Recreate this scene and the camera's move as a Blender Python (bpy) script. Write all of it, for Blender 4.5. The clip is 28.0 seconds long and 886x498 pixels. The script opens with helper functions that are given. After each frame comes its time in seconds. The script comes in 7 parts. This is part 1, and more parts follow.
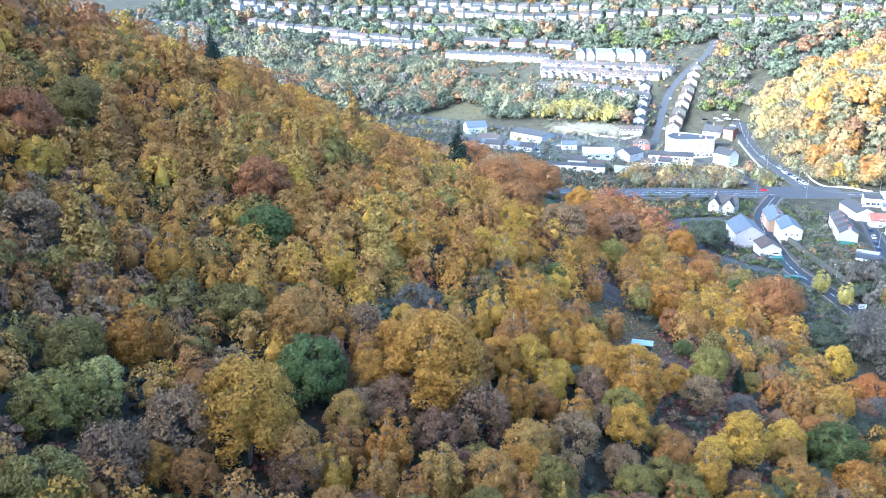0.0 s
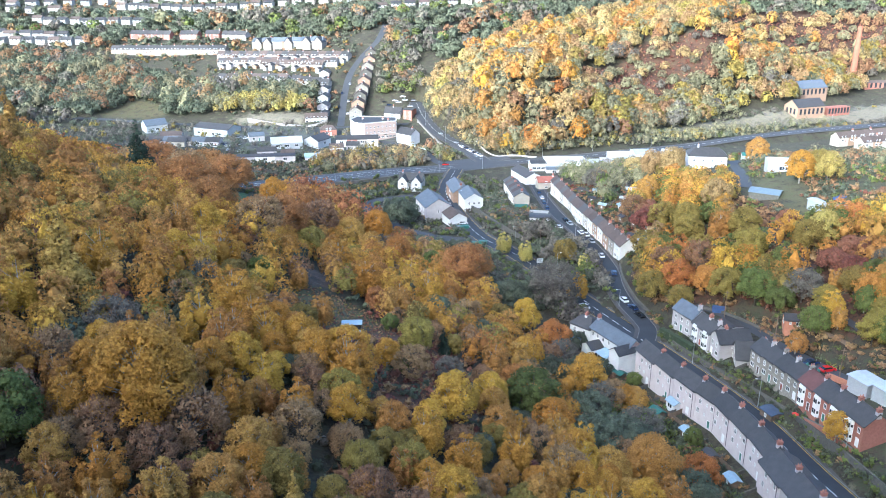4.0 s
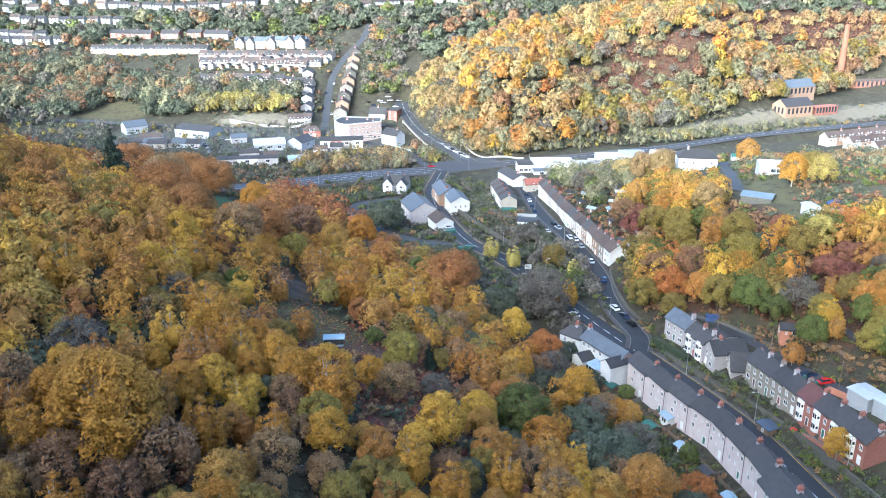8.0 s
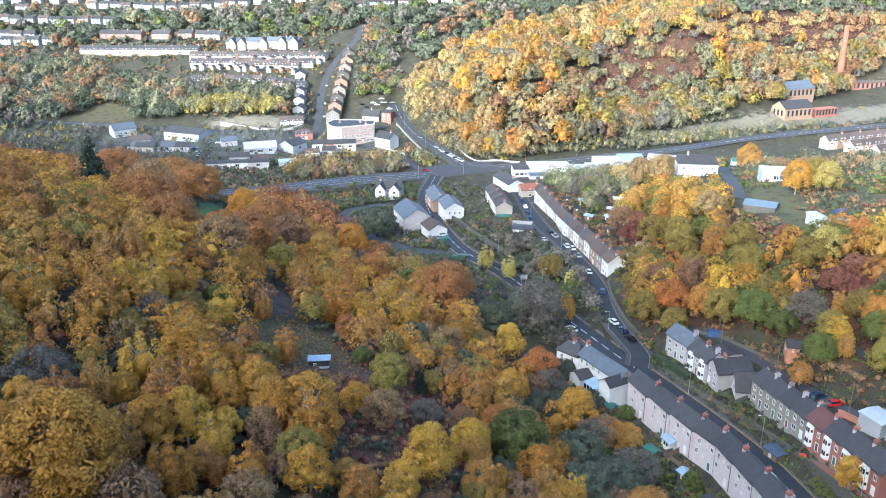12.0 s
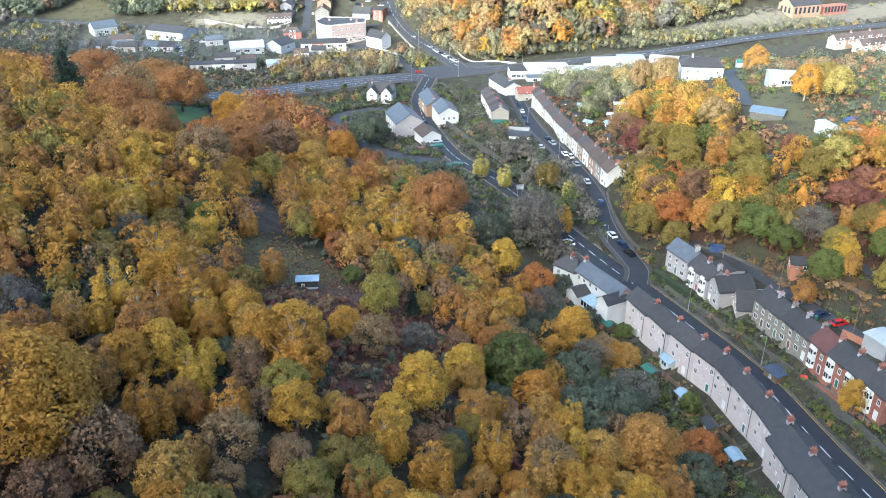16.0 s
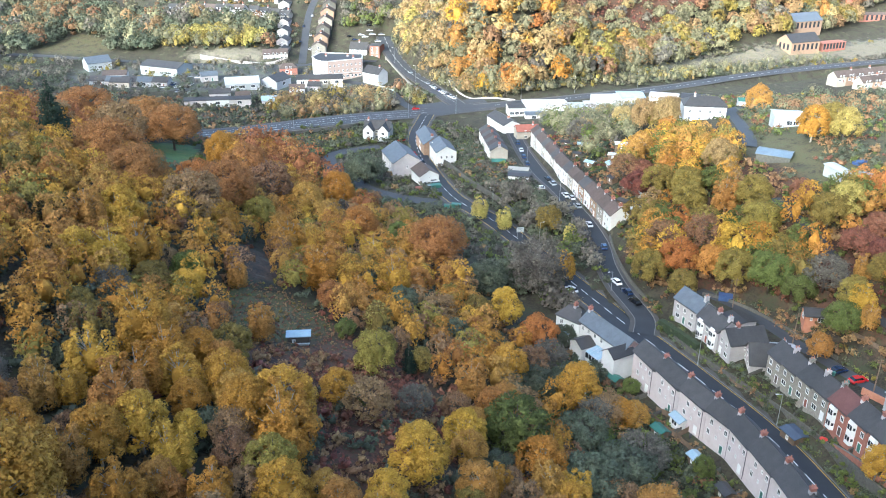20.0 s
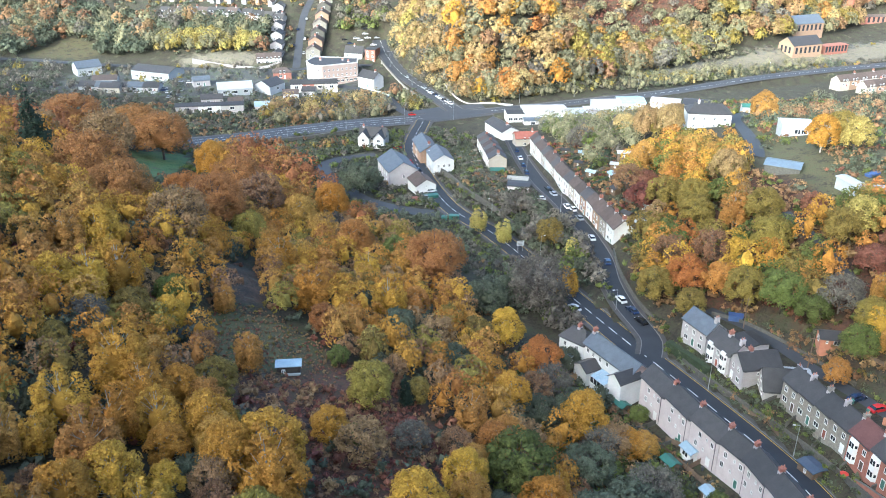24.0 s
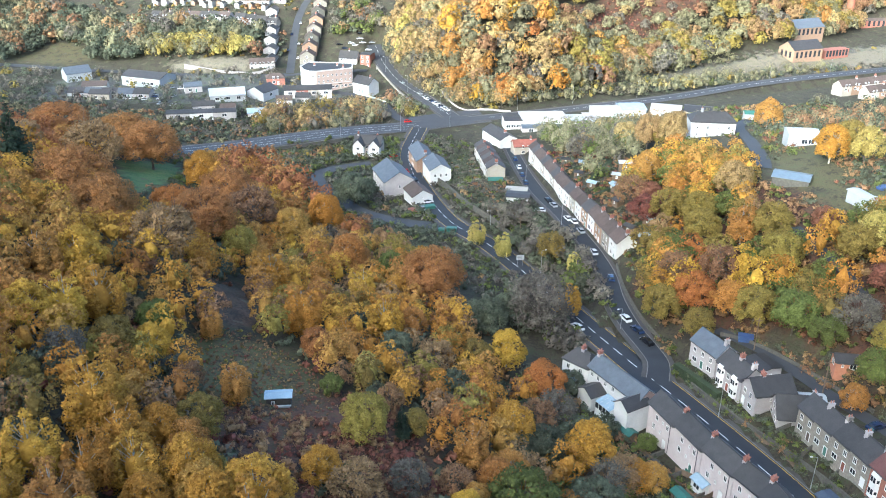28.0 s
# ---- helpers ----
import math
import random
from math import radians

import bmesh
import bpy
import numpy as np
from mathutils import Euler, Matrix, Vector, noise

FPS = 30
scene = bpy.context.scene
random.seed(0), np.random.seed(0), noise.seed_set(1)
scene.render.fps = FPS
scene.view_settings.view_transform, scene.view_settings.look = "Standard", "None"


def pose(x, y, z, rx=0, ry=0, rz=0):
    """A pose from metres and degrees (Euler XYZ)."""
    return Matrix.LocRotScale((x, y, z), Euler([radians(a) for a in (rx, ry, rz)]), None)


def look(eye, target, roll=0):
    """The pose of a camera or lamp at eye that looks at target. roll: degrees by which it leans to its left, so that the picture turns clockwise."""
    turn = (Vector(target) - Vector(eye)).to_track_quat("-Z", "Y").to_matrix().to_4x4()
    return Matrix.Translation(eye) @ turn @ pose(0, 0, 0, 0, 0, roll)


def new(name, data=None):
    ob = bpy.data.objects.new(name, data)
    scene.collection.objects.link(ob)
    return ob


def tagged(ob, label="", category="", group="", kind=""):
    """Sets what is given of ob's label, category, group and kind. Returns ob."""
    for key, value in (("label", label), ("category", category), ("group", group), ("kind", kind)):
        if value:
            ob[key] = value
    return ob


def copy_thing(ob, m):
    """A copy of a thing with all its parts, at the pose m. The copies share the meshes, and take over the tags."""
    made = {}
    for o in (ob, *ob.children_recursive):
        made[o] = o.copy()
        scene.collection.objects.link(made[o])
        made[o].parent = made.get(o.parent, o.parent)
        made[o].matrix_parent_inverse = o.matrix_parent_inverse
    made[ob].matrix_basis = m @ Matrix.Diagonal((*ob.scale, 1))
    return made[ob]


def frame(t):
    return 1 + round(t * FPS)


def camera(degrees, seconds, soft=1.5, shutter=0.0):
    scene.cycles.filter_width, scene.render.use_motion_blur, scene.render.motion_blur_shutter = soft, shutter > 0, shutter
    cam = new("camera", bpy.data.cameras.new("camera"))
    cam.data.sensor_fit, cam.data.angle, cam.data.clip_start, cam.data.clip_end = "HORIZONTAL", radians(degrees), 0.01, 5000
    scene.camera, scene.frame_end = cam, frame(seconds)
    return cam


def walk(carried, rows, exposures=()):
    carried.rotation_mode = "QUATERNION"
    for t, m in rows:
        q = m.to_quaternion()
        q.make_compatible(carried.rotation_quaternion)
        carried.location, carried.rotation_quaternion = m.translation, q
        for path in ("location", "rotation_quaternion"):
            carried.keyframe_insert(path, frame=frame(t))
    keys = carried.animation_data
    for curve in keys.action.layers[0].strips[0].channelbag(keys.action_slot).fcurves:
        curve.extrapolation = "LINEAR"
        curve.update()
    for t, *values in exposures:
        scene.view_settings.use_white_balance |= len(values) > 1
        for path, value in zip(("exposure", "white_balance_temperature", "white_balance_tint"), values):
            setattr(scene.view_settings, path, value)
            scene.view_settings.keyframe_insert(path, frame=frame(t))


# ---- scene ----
cam = camera(55.22, 28.0, 1.0)
walk(cam, [
    (0, pose(-0.74, -7.99, 129.83, 70.69, 0.02, 21.11)),
    (0.5, pose(-0.62, -8.11, 129.80, 70.56, 0.03, 12.72)),
    (1, pose(-0.53, -8.23, 129.81, 70.42, 0.03, 9.92)),
    (1.5, pose(-0.50, -8.35, 129.85, 70.31, 0.04, 8.45)),
    (2, pose(-0.48, -8.46, 129.90, 70.23, 0.03, 5.52)),
    (2.5, pose(-0.45, -8.59, 129.93, 70.16, 0.01, 2.45)),
    (3, pose(-0.40, -8.73, 129.93, 70.07, -0.02, 0.68)),
    (3.5, pose(-0.36, -8.82, 129.92, 70.03, -0.02, 0.14)),
    (4, pose(-0.35, -8.84, 129.92, 69.99, -0.05, -0.06)),
    (4.5, pose(-0.38, -8.76, 129.91, 69.82, -0.05, -0.28)),
    (6.5, pose(-0.07, -4.47, 130.01, 69.89, -0.09, -0.87)),
    (7, pose(-0.04, -3.00, 130.00, 69.89, -0.07, -0.92)),
    (7.5, pose(-0.02, -1.49, 129.99, 69.89, -0.06, -0.96)),
    (8, pose(0.00, 0.00, 130.00, 69.85, -0.09, -1.00)),
    (8.5, pose(0.07, 1.45, 130.03, 69.86, -0.07, -1.04)),
    (9, pose(0.18, 2.86, 130.06, 69.85, -0.10, -1.08)),
    (9.5, pose(0.30, 4.26, 130.08, 69.83, -0.12, -1.10)),
    (10, pose(0.44, 5.64, 130.10, 69.81, -0.15, -1.13)),
    (10.5, pose(0.64, 7.01, 130.13, 69.81, -0.14, -1.17)),
    (11, pose(0.89, 8.35, 130.17, 69.81, -0.14, -1.19)),
    (11.5, pose(1.16, 9.64, 130.20, 69.80, -0.16, -1.22)),
    (12, pose(1.38, 10.88, 130.25, 69.79, -0.16, -1.25)),
    (12.5, pose(1.57, 12.14, 130.31, 69.79, -0.17, -1.29)),
    (14.5, pose(2.14, 17.41, 130.32, 69.66, -0.20, -1.47)),
    (15, pose(2.14, 18.57, 130.34, 68.22, -0.23, -1.50)),
    (15.5, pose(2.10, 19.70, 130.38, 64.07, -0.27, -1.54)),
    (16, pose(2.01, 20.87, 130.47, 62.96, -0.27, -1.58)),
    (16.5, pose(1.93, 22.11, 130.55, 62.94, -0.32, -1.62)),
    (17, pose(1.87, 23.39, 130.61, 64.64, -0.35, -1.64)),
    (17.5, pose(1.82, 24.65, 130.64, 65.00, -0.36, -1.67)),
    (18, pose(1.78, 25.93, 130.64, 65.03, -0.40, -1.68)),
    (18.5, pose(1.75, 27.21, 130.64, 65.03, -0.42, -1.69)),
    (19, pose(1.76, 28.53, 130.66, 65.04, -0.44, -1.70)),
    (19.5, pose(1.77, 29.88, 130.64, 65.03, -0.48, -1.73)),
    (20, pose(1.79, 31.26, 130.62, 65.03, -0.45, -1.77)),
    (20.5, pose(1.81, 32.70, 130.60, 65.05, -0.46, -1.80)),
    (21, pose(1.86, 34.14, 130.61, 65.04, -0.47, -1.80)),
    (21.5, pose(1.89, 35.56, 130.63, 65.02, -0.47, -1.83)),
    (23.5, pose(1.85, 40.98, 130.77, 65.01, -0.48, -2.00)),
    (24, pose(1.78, 42.15, 130.83, 65.03, -0.44, -2.03)),
    (24.5, pose(1.69, 43.32, 130.86, 65.05, -0.44, -2.05)),
    (25, pose(1.62, 44.52, 130.87, 65.06, -0.48, -2.10)),
    (25.5, pose(1.57, 45.73, 130.88, 65.07, -0.46, -2.15)),
    (26, pose(1.55, 46.96, 130.91, 65.09, -0.49, -2.18)),
    (26.5, pose(1.54, 48.20, 130.92, 65.12, -0.47, -2.22)),
    (27, pose(1.54, 49.46, 130.91, 65.14, -0.51, -2.25)),
    (27.5, pose(1.55, 50.73, 130.90, 65.13, -0.47, -2.29)),
    (28, pose(1.59, 52.03, 130.91, 65.14, -0.46, -2.34)),
], [(0, 2.98, 4480, 2), (0.5, 2.72, 4500, 1), (1, 2.55, 4540, 1), (2, 2.48, 4720, 2), (3, 2.42, 4850, 2), (8, 2.42, 4930, 2), (11, 2.30, 4980, 2), (14.5, 2.28, 5060, 0), (16, 2.40, 5170, -1), (21, 2.40, 5190, -1), (28, 2.33, 5220, -1)])

# ---- light: low autumn sun from behind on the left, clear pale sky ----
SUN_WAY = Vector((-0.60, -0.80, 0.0)).normalized() * math.cos(radians(23)) + Vector((0, 0, math.sin(radians(23))))
world = bpy.data.worlds.new("sky")
scene.world = world
world.use_nodes = True
sky_nodes = world.node_tree
sky = sky_nodes.nodes.new("ShaderNodeTexSky")
sky.sky_type, sky.sun_disc = "NISHITA", False
sky.sun_elevation, sky.sun_rotation = radians(23), math.atan2(SUN_WAY.x, SUN_WAY.y)
sky.air_density, sky.dust_density, sky.ozone_density = 0.8, 7.0, 0.3
sky_nodes.links.new(sky.outputs[0], sky_nodes.nodes["Background"].inputs[0])
sky_nodes.nodes["Background"].inputs[1].default_value = 0.15
sun = new("sun", bpy.data.lights.new("sun", "SUN"))
sun.data.energy, sun.data.angle, sun.data.color = 0.86, radians(1.5), (1.0, 0.955, 0.88)
sun.matrix_world = look((0, 0, 400), Vector((0, 0, 400)) - SUN_WAY)

# ---- materials ----
RNG = np.random.default_rng(7)


def surface(name, dark, light, grain=3.0, rough=0.85, bump=0.15, metal=0.0, stain=0.25, per_object=0.0, fine=8.0):
    """Two colours mixed by a coarse and a fine noise at metre scale, with relief."""
    m = bpy.data.materials.new(name)
    m.use_nodes = True
    t, b = m.node_tree, m.node_tree.nodes["Principled BSDF"]
    at = t.nodes.new("ShaderNodeNewGeometry")
    n1, n2 = t.nodes.new("ShaderNodeTexNoise"), t.nodes.new("ShaderNodeTexNoise")
    n1.inputs["Scale"].default_value, n1.inputs["Detail"].default_value = 1.0 / grain, 4
    n2.inputs["Scale"].default_value, n2.inputs["Detail"].default_value = fine / grain, 6
    add = t.nodes.new("ShaderNodeMath")
    add.operation = "MULTIPLY_ADD"
    add.inputs[1].default_value = 0.55
    mix = t.nodes.new("ShaderNodeMix")
    mix.data_type = "RGBA"
    mix.inputs["A"].default_value, mix.inputs["B"].default_value = (*dark, 1), (*light, 1)
    ramp = t.nodes.new("ShaderNodeMapRange")
    ramp.inputs["From Min"].default_value, ramp.inputs["From Max"].default_value = 0.5 - stain, 0.5 + stain
    for n in (n1, n2):
        t.links.new(at.outputs["Position"], n.inputs["Vector"])
    half = t.nodes.new("ShaderNodeMath")
    half.operation = "MULTIPLY"
    half.inputs[1].default_value = 0.45
    t.links.new(n2.outputs[0], half.inputs[0])
    t.links.new(n1.outputs[0], add.inputs[0])
    t.links.new(half.outputs[0], add.inputs[2])
    t.links.new(add.outputs[0], ramp.inputs[0])
    t.links.new(ramp.outputs[0], mix.inputs["Factor"])
    out = mix.outputs["Result"]
    if per_object:
        info, hsv, span = t.nodes.new("ShaderNodeObjectInfo"), t.nodes.new("ShaderNodeHueSaturation"), t.nodes.new("ShaderNodeMapRange")
        span.inputs["To Min"].default_value, span.inputs["To Max"].default_value = 1 - per_object, 1 + per_object
        t.links.new(info.outputs["Random"], span.inputs[0])
        t.links.new(span.outputs[0], hsv.inputs["Value"])
        t.links.new(out, hsv.inputs["Color"])
        out = hsv.outputs[0]
    t.links.new(out, b.inputs["Base Color"])
    b.inputs["Roughness"].default_value, b.inputs["Metallic"].default_value = rough, metal
    if bump:
        bp = t.nodes.new("ShaderNodeBump")
        bp.inputs["Strength"].default_value, bp.inputs["Distance"].default_value = bump, 0.1
        t.links.new(n2.outputs[0], bp.inputs["Height"])
        t.links.new(bp.outputs[0], b.inputs["Normal"])
    return m


def leafage(name, dark, light, spread_v=0.2, hue=0.012):
    """Leaves: colour between two tones, leaf by leaf and tree by tree, with light coming through."""
    m = bpy.data.materials.new(name)
    m.use_nodes = True
    t, b = m.node_tree, m.node_tree.nodes["Principled BSDF"]
    geo, info, att = t.nodes.new("ShaderNodeNewGeometry"), t.nodes.new("ShaderNodeObjectInfo"), t.nodes.new("ShaderNodeAttribute")
    att.attribute_name = "tint"
    whole = t.nodes.new("ShaderNodeMath")
    whole.operation = "ADD"
    t.links.new(info.outputs["Random"], whole.inputs[0])
    t.links.new(att.outputs["Fac"], whole.inputs[1])
    part_of = t.nodes.new("ShaderNodeMath")
    part_of.operation = "FRACT"
    t.links.new(whole.outputs[0], part_of.inputs[0])
    tone = t.nodes.new("ShaderNodeMix")
    tone.data_type = "RGBA"
    tone.inputs["A"].default_value, tone.inputs["B"].default_value = (*dark, 1), (*light, 1)
    blend = t.nodes.new("ShaderNodeMath")
    blend.operation = "MULTIPLY_ADD"
    blend.inputs[1].default_value, blend.inputs[2].default_value = 0.32, 0.06
    t.links.new(geo.outputs["Random Per Island"], blend.inputs[0])
    more = t.nodes.new("ShaderNodeMath")
    more.operation = "MULTIPLY_ADD"
    more.inputs[1].default_value = 0.55
    t.links.new(part_of.outputs[0], more.inputs[0])
    t.links.new(blend.outputs[0], more.inputs[2])
    t.links.new(more.outputs[0], tone.inputs["Factor"])
    hsv = t.nodes.new("ShaderNodeHueSaturation")
    for src, sock, lo, hi in ((part_of.outputs[0], "Hue", 0.5 - hue, 0.5 + hue), (geo.outputs["Random Per Island"], "Value", 1 - spread_v, 1 + spread_v)):
        span = t.nodes.new("ShaderNodeMapRange")
        span.inputs["To Min"].default_value, span.inputs["To Max"].default_value = lo, hi
        t.links.new(src, span.inputs[0])
        t.links.new(span.outputs[0], hsv.inputs[sock])
    flecks, spread_of, shade = t.nodes.new("ShaderNodeTexNoise"), t.nodes.new("ShaderNodeMapRange"), t.nodes.new("ShaderNodeMix")
    flecks.inputs["Scale"].default_value, flecks.inputs["Detail"].default_value, flecks.inputs["Roughness"].default_value = 1.7, 5, 0.75
    t.links.new(geo.outputs["Position"], flecks.inputs["Vector"])
    spread_of.inputs["From Min"].default_value, spread_of.inputs["From Max"].default_value = 0.32, 0.68
    spread_of.inputs["To Min"].default_value, spread_of.inputs["To Max"].default_value = 0.0, 1.0
    t.links.new(flecks.outputs[0], spread_of.inputs[0])
    shade.data_type, shade.blend_type = "RGBA", "MULTIPLY"
    ramp = t.nodes.new("ShaderNodeMix")
    ramp.data_type = "RGBA"
    ramp.inputs["A"].default_value, ramp.inputs["B"].default_value = (0.76, 0.73, 0.70, 1), (1.12, 1.12, 1.08, 1)
    t.links.new(spread_of.outputs[0], ramp.inputs["Factor"])
    shade.inputs["Factor"].default_value = 1.0
    t.links.new(tone.outputs["Result"], shade.inputs["A"])
    t.links.new(ramp.outputs["Result"], shade.inputs["B"])
    t.links.new(shade.outputs["Result"], hsv.inputs["Color"])
    relief = t.nodes.new("ShaderNodeBump")
    relief.inputs["Strength"].default_value, relief.inputs["Distance"].default_value = 0.7, 0.3
    # leaves lie along the mass that they belong to: their normal leans outwards
    outward, to_world, lean = t.nodes.new("ShaderNodeAttribute"), t.nodes.new("ShaderNodeVectorTransform"), t.nodes.new("ShaderNodeMix")
    outward.attribute_name = "outward"
    to_world.vector_type, to_world.convert_from, to_world.convert_to = "NORMAL", "OBJECT", "WORLD"
    lean.data_type = "VECTOR"
    lean.inputs["Factor"].default_value = 0.62
    t.links.new(outward.outputs["Vector"], to_world.inputs[0])
    t.links.new(geo.outputs["Normal"], lean.inputs[4])
    t.links.new(to_world.outputs[0], lean.inputs[5])
    t.links.new(lean.outputs[1], relief.inputs["Normal"])
    t.links.new(flecks.outputs[0], relief.inputs["Height"])
    t.links.new(relief.outputs[0], b.inputs["Normal"])
    t.links.new(hsv.outputs[0], b.inputs["Base Color"])
    b.inputs["Roughness"].default_value = 0.7
    b.inputs["Specular IOR Level"].default_value = 0.2
    through_leaf, both = t.nodes.new("ShaderNodeBsdfTranslucent"), t.nodes.new("ShaderNodeMixShader")
    t.links.new(hsv.outputs[0], through_leaf.inputs[0])
    both.inputs[0].default_value = 0.18
    t.links.new(b.outputs[0], both.inputs[1])
    t.links.new(through_leaf.outputs[0], both.inputs[2])
    t.links.new(both.outputs[0], t.nodes["Material Output"].inputs[0])
    return m


def glazing(name, colour):
    m = bpy.data.materials.new(name)
    m.use_nodes = True
    b = m.node_tree.nodes["Principled BSDF"]
    b.inputs["Base Color"].default_value, b.inputs["Roughness"].default_value = (*colour, 1), 0.08
    return m


LEAF = {
    "gold": leafage("gold_leaves", (0.365, 0.195, 0.03), (0.64, 0.375, 0.062)),
    "olive": leafage("olive_leaves", (0.17, 0.135, 0.036), (0.36, 0.28, 0.07)),
    "ochre": leafage("ochre_leaves", (0.32, 0.165, 0.042), (0.56, 0.315, 0.085)),
    "rust": leafage("rust_leaves", (0.25, 0.11, 0.042), (0.45, 0.215, 0.08)),
    "orange": leafage("orange_leaves", (0.36, 0.155, 0.04), (0.58, 0.28, 0.075)),
    "yellow": leafage("yellow_leaves", (0.34, 0.29, 0.075), (0.56, 0.47, 0.15)),
    "green": leafage("green_leaves", (0.085, 0.11, 0.032), (0.20, 0.225, 0.062)),
    "dusk": leafage("grey_green_leaves", (0.07, 0.083, 0.055), (0.165, 0.18, 0.12)),
    "brown": leafage("withered_leaves", (0.21, 0.125, 0.065), (0.40, 0.25, 0.13)),
    "twig": leafage("bare_twigs", (0.11, 0.10, 0.082), (0.23, 0.205, 0.17)),
    "fir": leafage("dark_needles", (0.02, 0.035, 0.022), (0.06, 0.085, 0.055)),
    "larch": leafage("larch_needles", (0.34, 0.20, 0.05), (0.56, 0.36, 0.10)),
    # the next two tones are paled to put distance haze into the leaves
    "oak": leafage("haze_paled_tan_leaves", (0.26, 0.18, 0.075), (0.50, 0.37, 0.17)),
    "ash": leafage("haze_paled_grey_leaves", (0.14, 0.135, 0.08), (0.31, 0.29, 0.17)),
    "red": leafage("red_brown_leaves", (0.15, 0.065, 0.048), (0.30, 0.13, 0.09)),
}
HEDGE = surface("clipped_hedge_leaves", (0.012, 0.02, 0.009), (0.05, 0.07, 0.026), 1.2, 0.8, 0.9, fine=10)
BARK = surface("bark", (0.05, 0.04, 0.032), (0.16, 0.13, 0.11), 0.6, 0.9, 0.5)
BIRCH_BARK = surface("pale_birch_bark", (0.14, 0.12, 0.10), (0.5, 0.47, 0.43), 0.5, 0.8, 0.3)
ASPHALT = surface("asphalt", (0.035, 0.037, 0.042), (0.062, 0.064, 0.07), 4.0, 0.75, 0.1, fine=30)
PAVING = surface("paving", (0.042, 0.038, 0.035), (0.085, 0.078, 0.072), 2.0, 0.85, 0.1)
KERB = surface("kerb_stone", (0.11, 0.105, 0.10), (0.19, 0.18, 0.17), 1.0)
WHITE_LINE = surface("white_road_paint", (0.55, 0.55, 0.53), (0.78, 0.78, 0.76), 0.8, 0.6, 0.0)
YELLOW_LINE = surface("yellow_road_paint", (0.55, 0.33, 0.05), (0.70, 0.45, 0.08), 0.8, 0.6, 0.0)
SLATE = surface("slate", (0.028, 0.026, 0.025), (0.060, 0.055, 0.052), 1.6, 0.55, 0.25, per_object=0.2)
BLUE_SLATE = surface("blue_slate", (0.06, 0.07, 0.085), (0.125, 0.14, 0.16), 1.6, 0.5, 0.25, per_object=0.12)
BROWN_TILE = surface("brown_concrete_tiles", (0.055, 0.040, 0.034), (0.115, 0.085, 0.07), 1.6, 0.8, 0.25, per_object=0.2)
MAROON_TILE = surface("maroon_clay_tiles", (0.075, 0.032, 0.028), (0.135, 0.06, 0.052), 1.4, 0.8, 0.25, per_object=0.1)
DARK_ASPHALT = surface("fresh_asphalt", (0.018, 0.020, 0.025), (0.034, 0.037, 0.044), 4.0, 0.8, 0.1, fine=30)
RED_TILE = surface("red_clay_tiles", (0.16, 0.05, 0.035), (0.27, 0.10, 0.07), 1.4, 0.8, 0.25, per_object=0.2)
PINK_RENDER = surface("pale_pink_render", (0.47, 0.41, 0.40), (0.64, 0.575, 0.565), 2.2, 0.9, 0.1, per_object=0.05)
WHITE_RENDER = surface("white_render", (0.52, 0.52, 0.51), (0.70, 0.70, 0.69), 2.5, 0.85, 0.08, per_object=0.06)
# white render darkened to stand in for haze over the distant houses
HAZE_WHITE = surface("haze_dimmed_white_render", (0.25, 0.25, 0.245), (0.39, 0.39, 0.38), 2.5, 0.88, 0.08, per_object=0.12)
CREAM_RENDER = surface("cream_render", (0.31, 0.285, 0.24), (0.44, 0.405, 0.35), 2.5, 0.88, 0.08, per_object=0.06)
GREY_RENDER = surface("grey_render", (0.33, 0.305, 0.30), (0.49, 0.46, 0.45), 2.0, 0.9, 0.1, per_object=0.08)
STONE = surface("grey_rubble_stone", (0.13, 0.12, 0.10), (0.36, 0.33, 0.28), 0.5, 0.9, 0.5)
DARK_STONE = surface("dark_mossy_stone", (0.045, 0.045, 0.038), (0.15, 0.14, 0.12), 0.6, 0.9, 0.5)
ORANGE_BRICK = surface("orange_brick", (0.36, 0.15, 0.09), (0.50, 0.24, 0.15), 0.6, 0.88, 0.2)
RED_BRICK = surface("red_brick", (0.22, 0.085, 0.06), (0.37, 0.17, 0.125), 0.6, 0.88, 0.3, per_object=0.1)
BUFF_BRICK = surface("buff_brick", (0.22, 0.14, 0.095), (0.36, 0.245, 0.165), 0.6, 0.88, 0.3, per_object=0.1)
TRIM = surface("white_trim", (0.66, 0.66, 0.65), (0.82, 0.82, 0.8), 1.0, 0.5, 0.0)
DARK_TRIM = surface("dark_trim", (0.03, 0.03, 0.035), (0.07, 0.07, 0.08), 1.0, 0.5, 0.0)
GLASS = glazing("window_glass", (0.03, 0.035, 0.042))
CAR_GLASS = glazing("car_glass", (0.015, 0.017, 0.02))
RUBBER = surface("tyre_rubber", (0.012, 0.012, 0.012), (0.03, 0.03, 0.03), 0.3, 0.8, 0.0)
STEEL = surface("galvanised_steel", (0.26, 0.27, 0.28), (0.42, 0.43, 0.44), 0.8, 0.45, 0.0, metal=0.6)
WHITE_METAL = surface("white_sheet_metal", (0.31, 0.33, 0.345), (0.45, 0.47, 0.485), 3.0, 0.45, 0.02)
BLUE_FELT = surface("faded_blue_roof_felt", (0.035, 0.05, 0.085), (0.07, 0.09, 0.13), 1.5, 0.8, 0.1)
GREEN_METAL = surface("green_sheet_metal", (0.03, 0.10, 0.08), (0.06, 0.17, 0.13), 1.5, 0.5, 0.02)
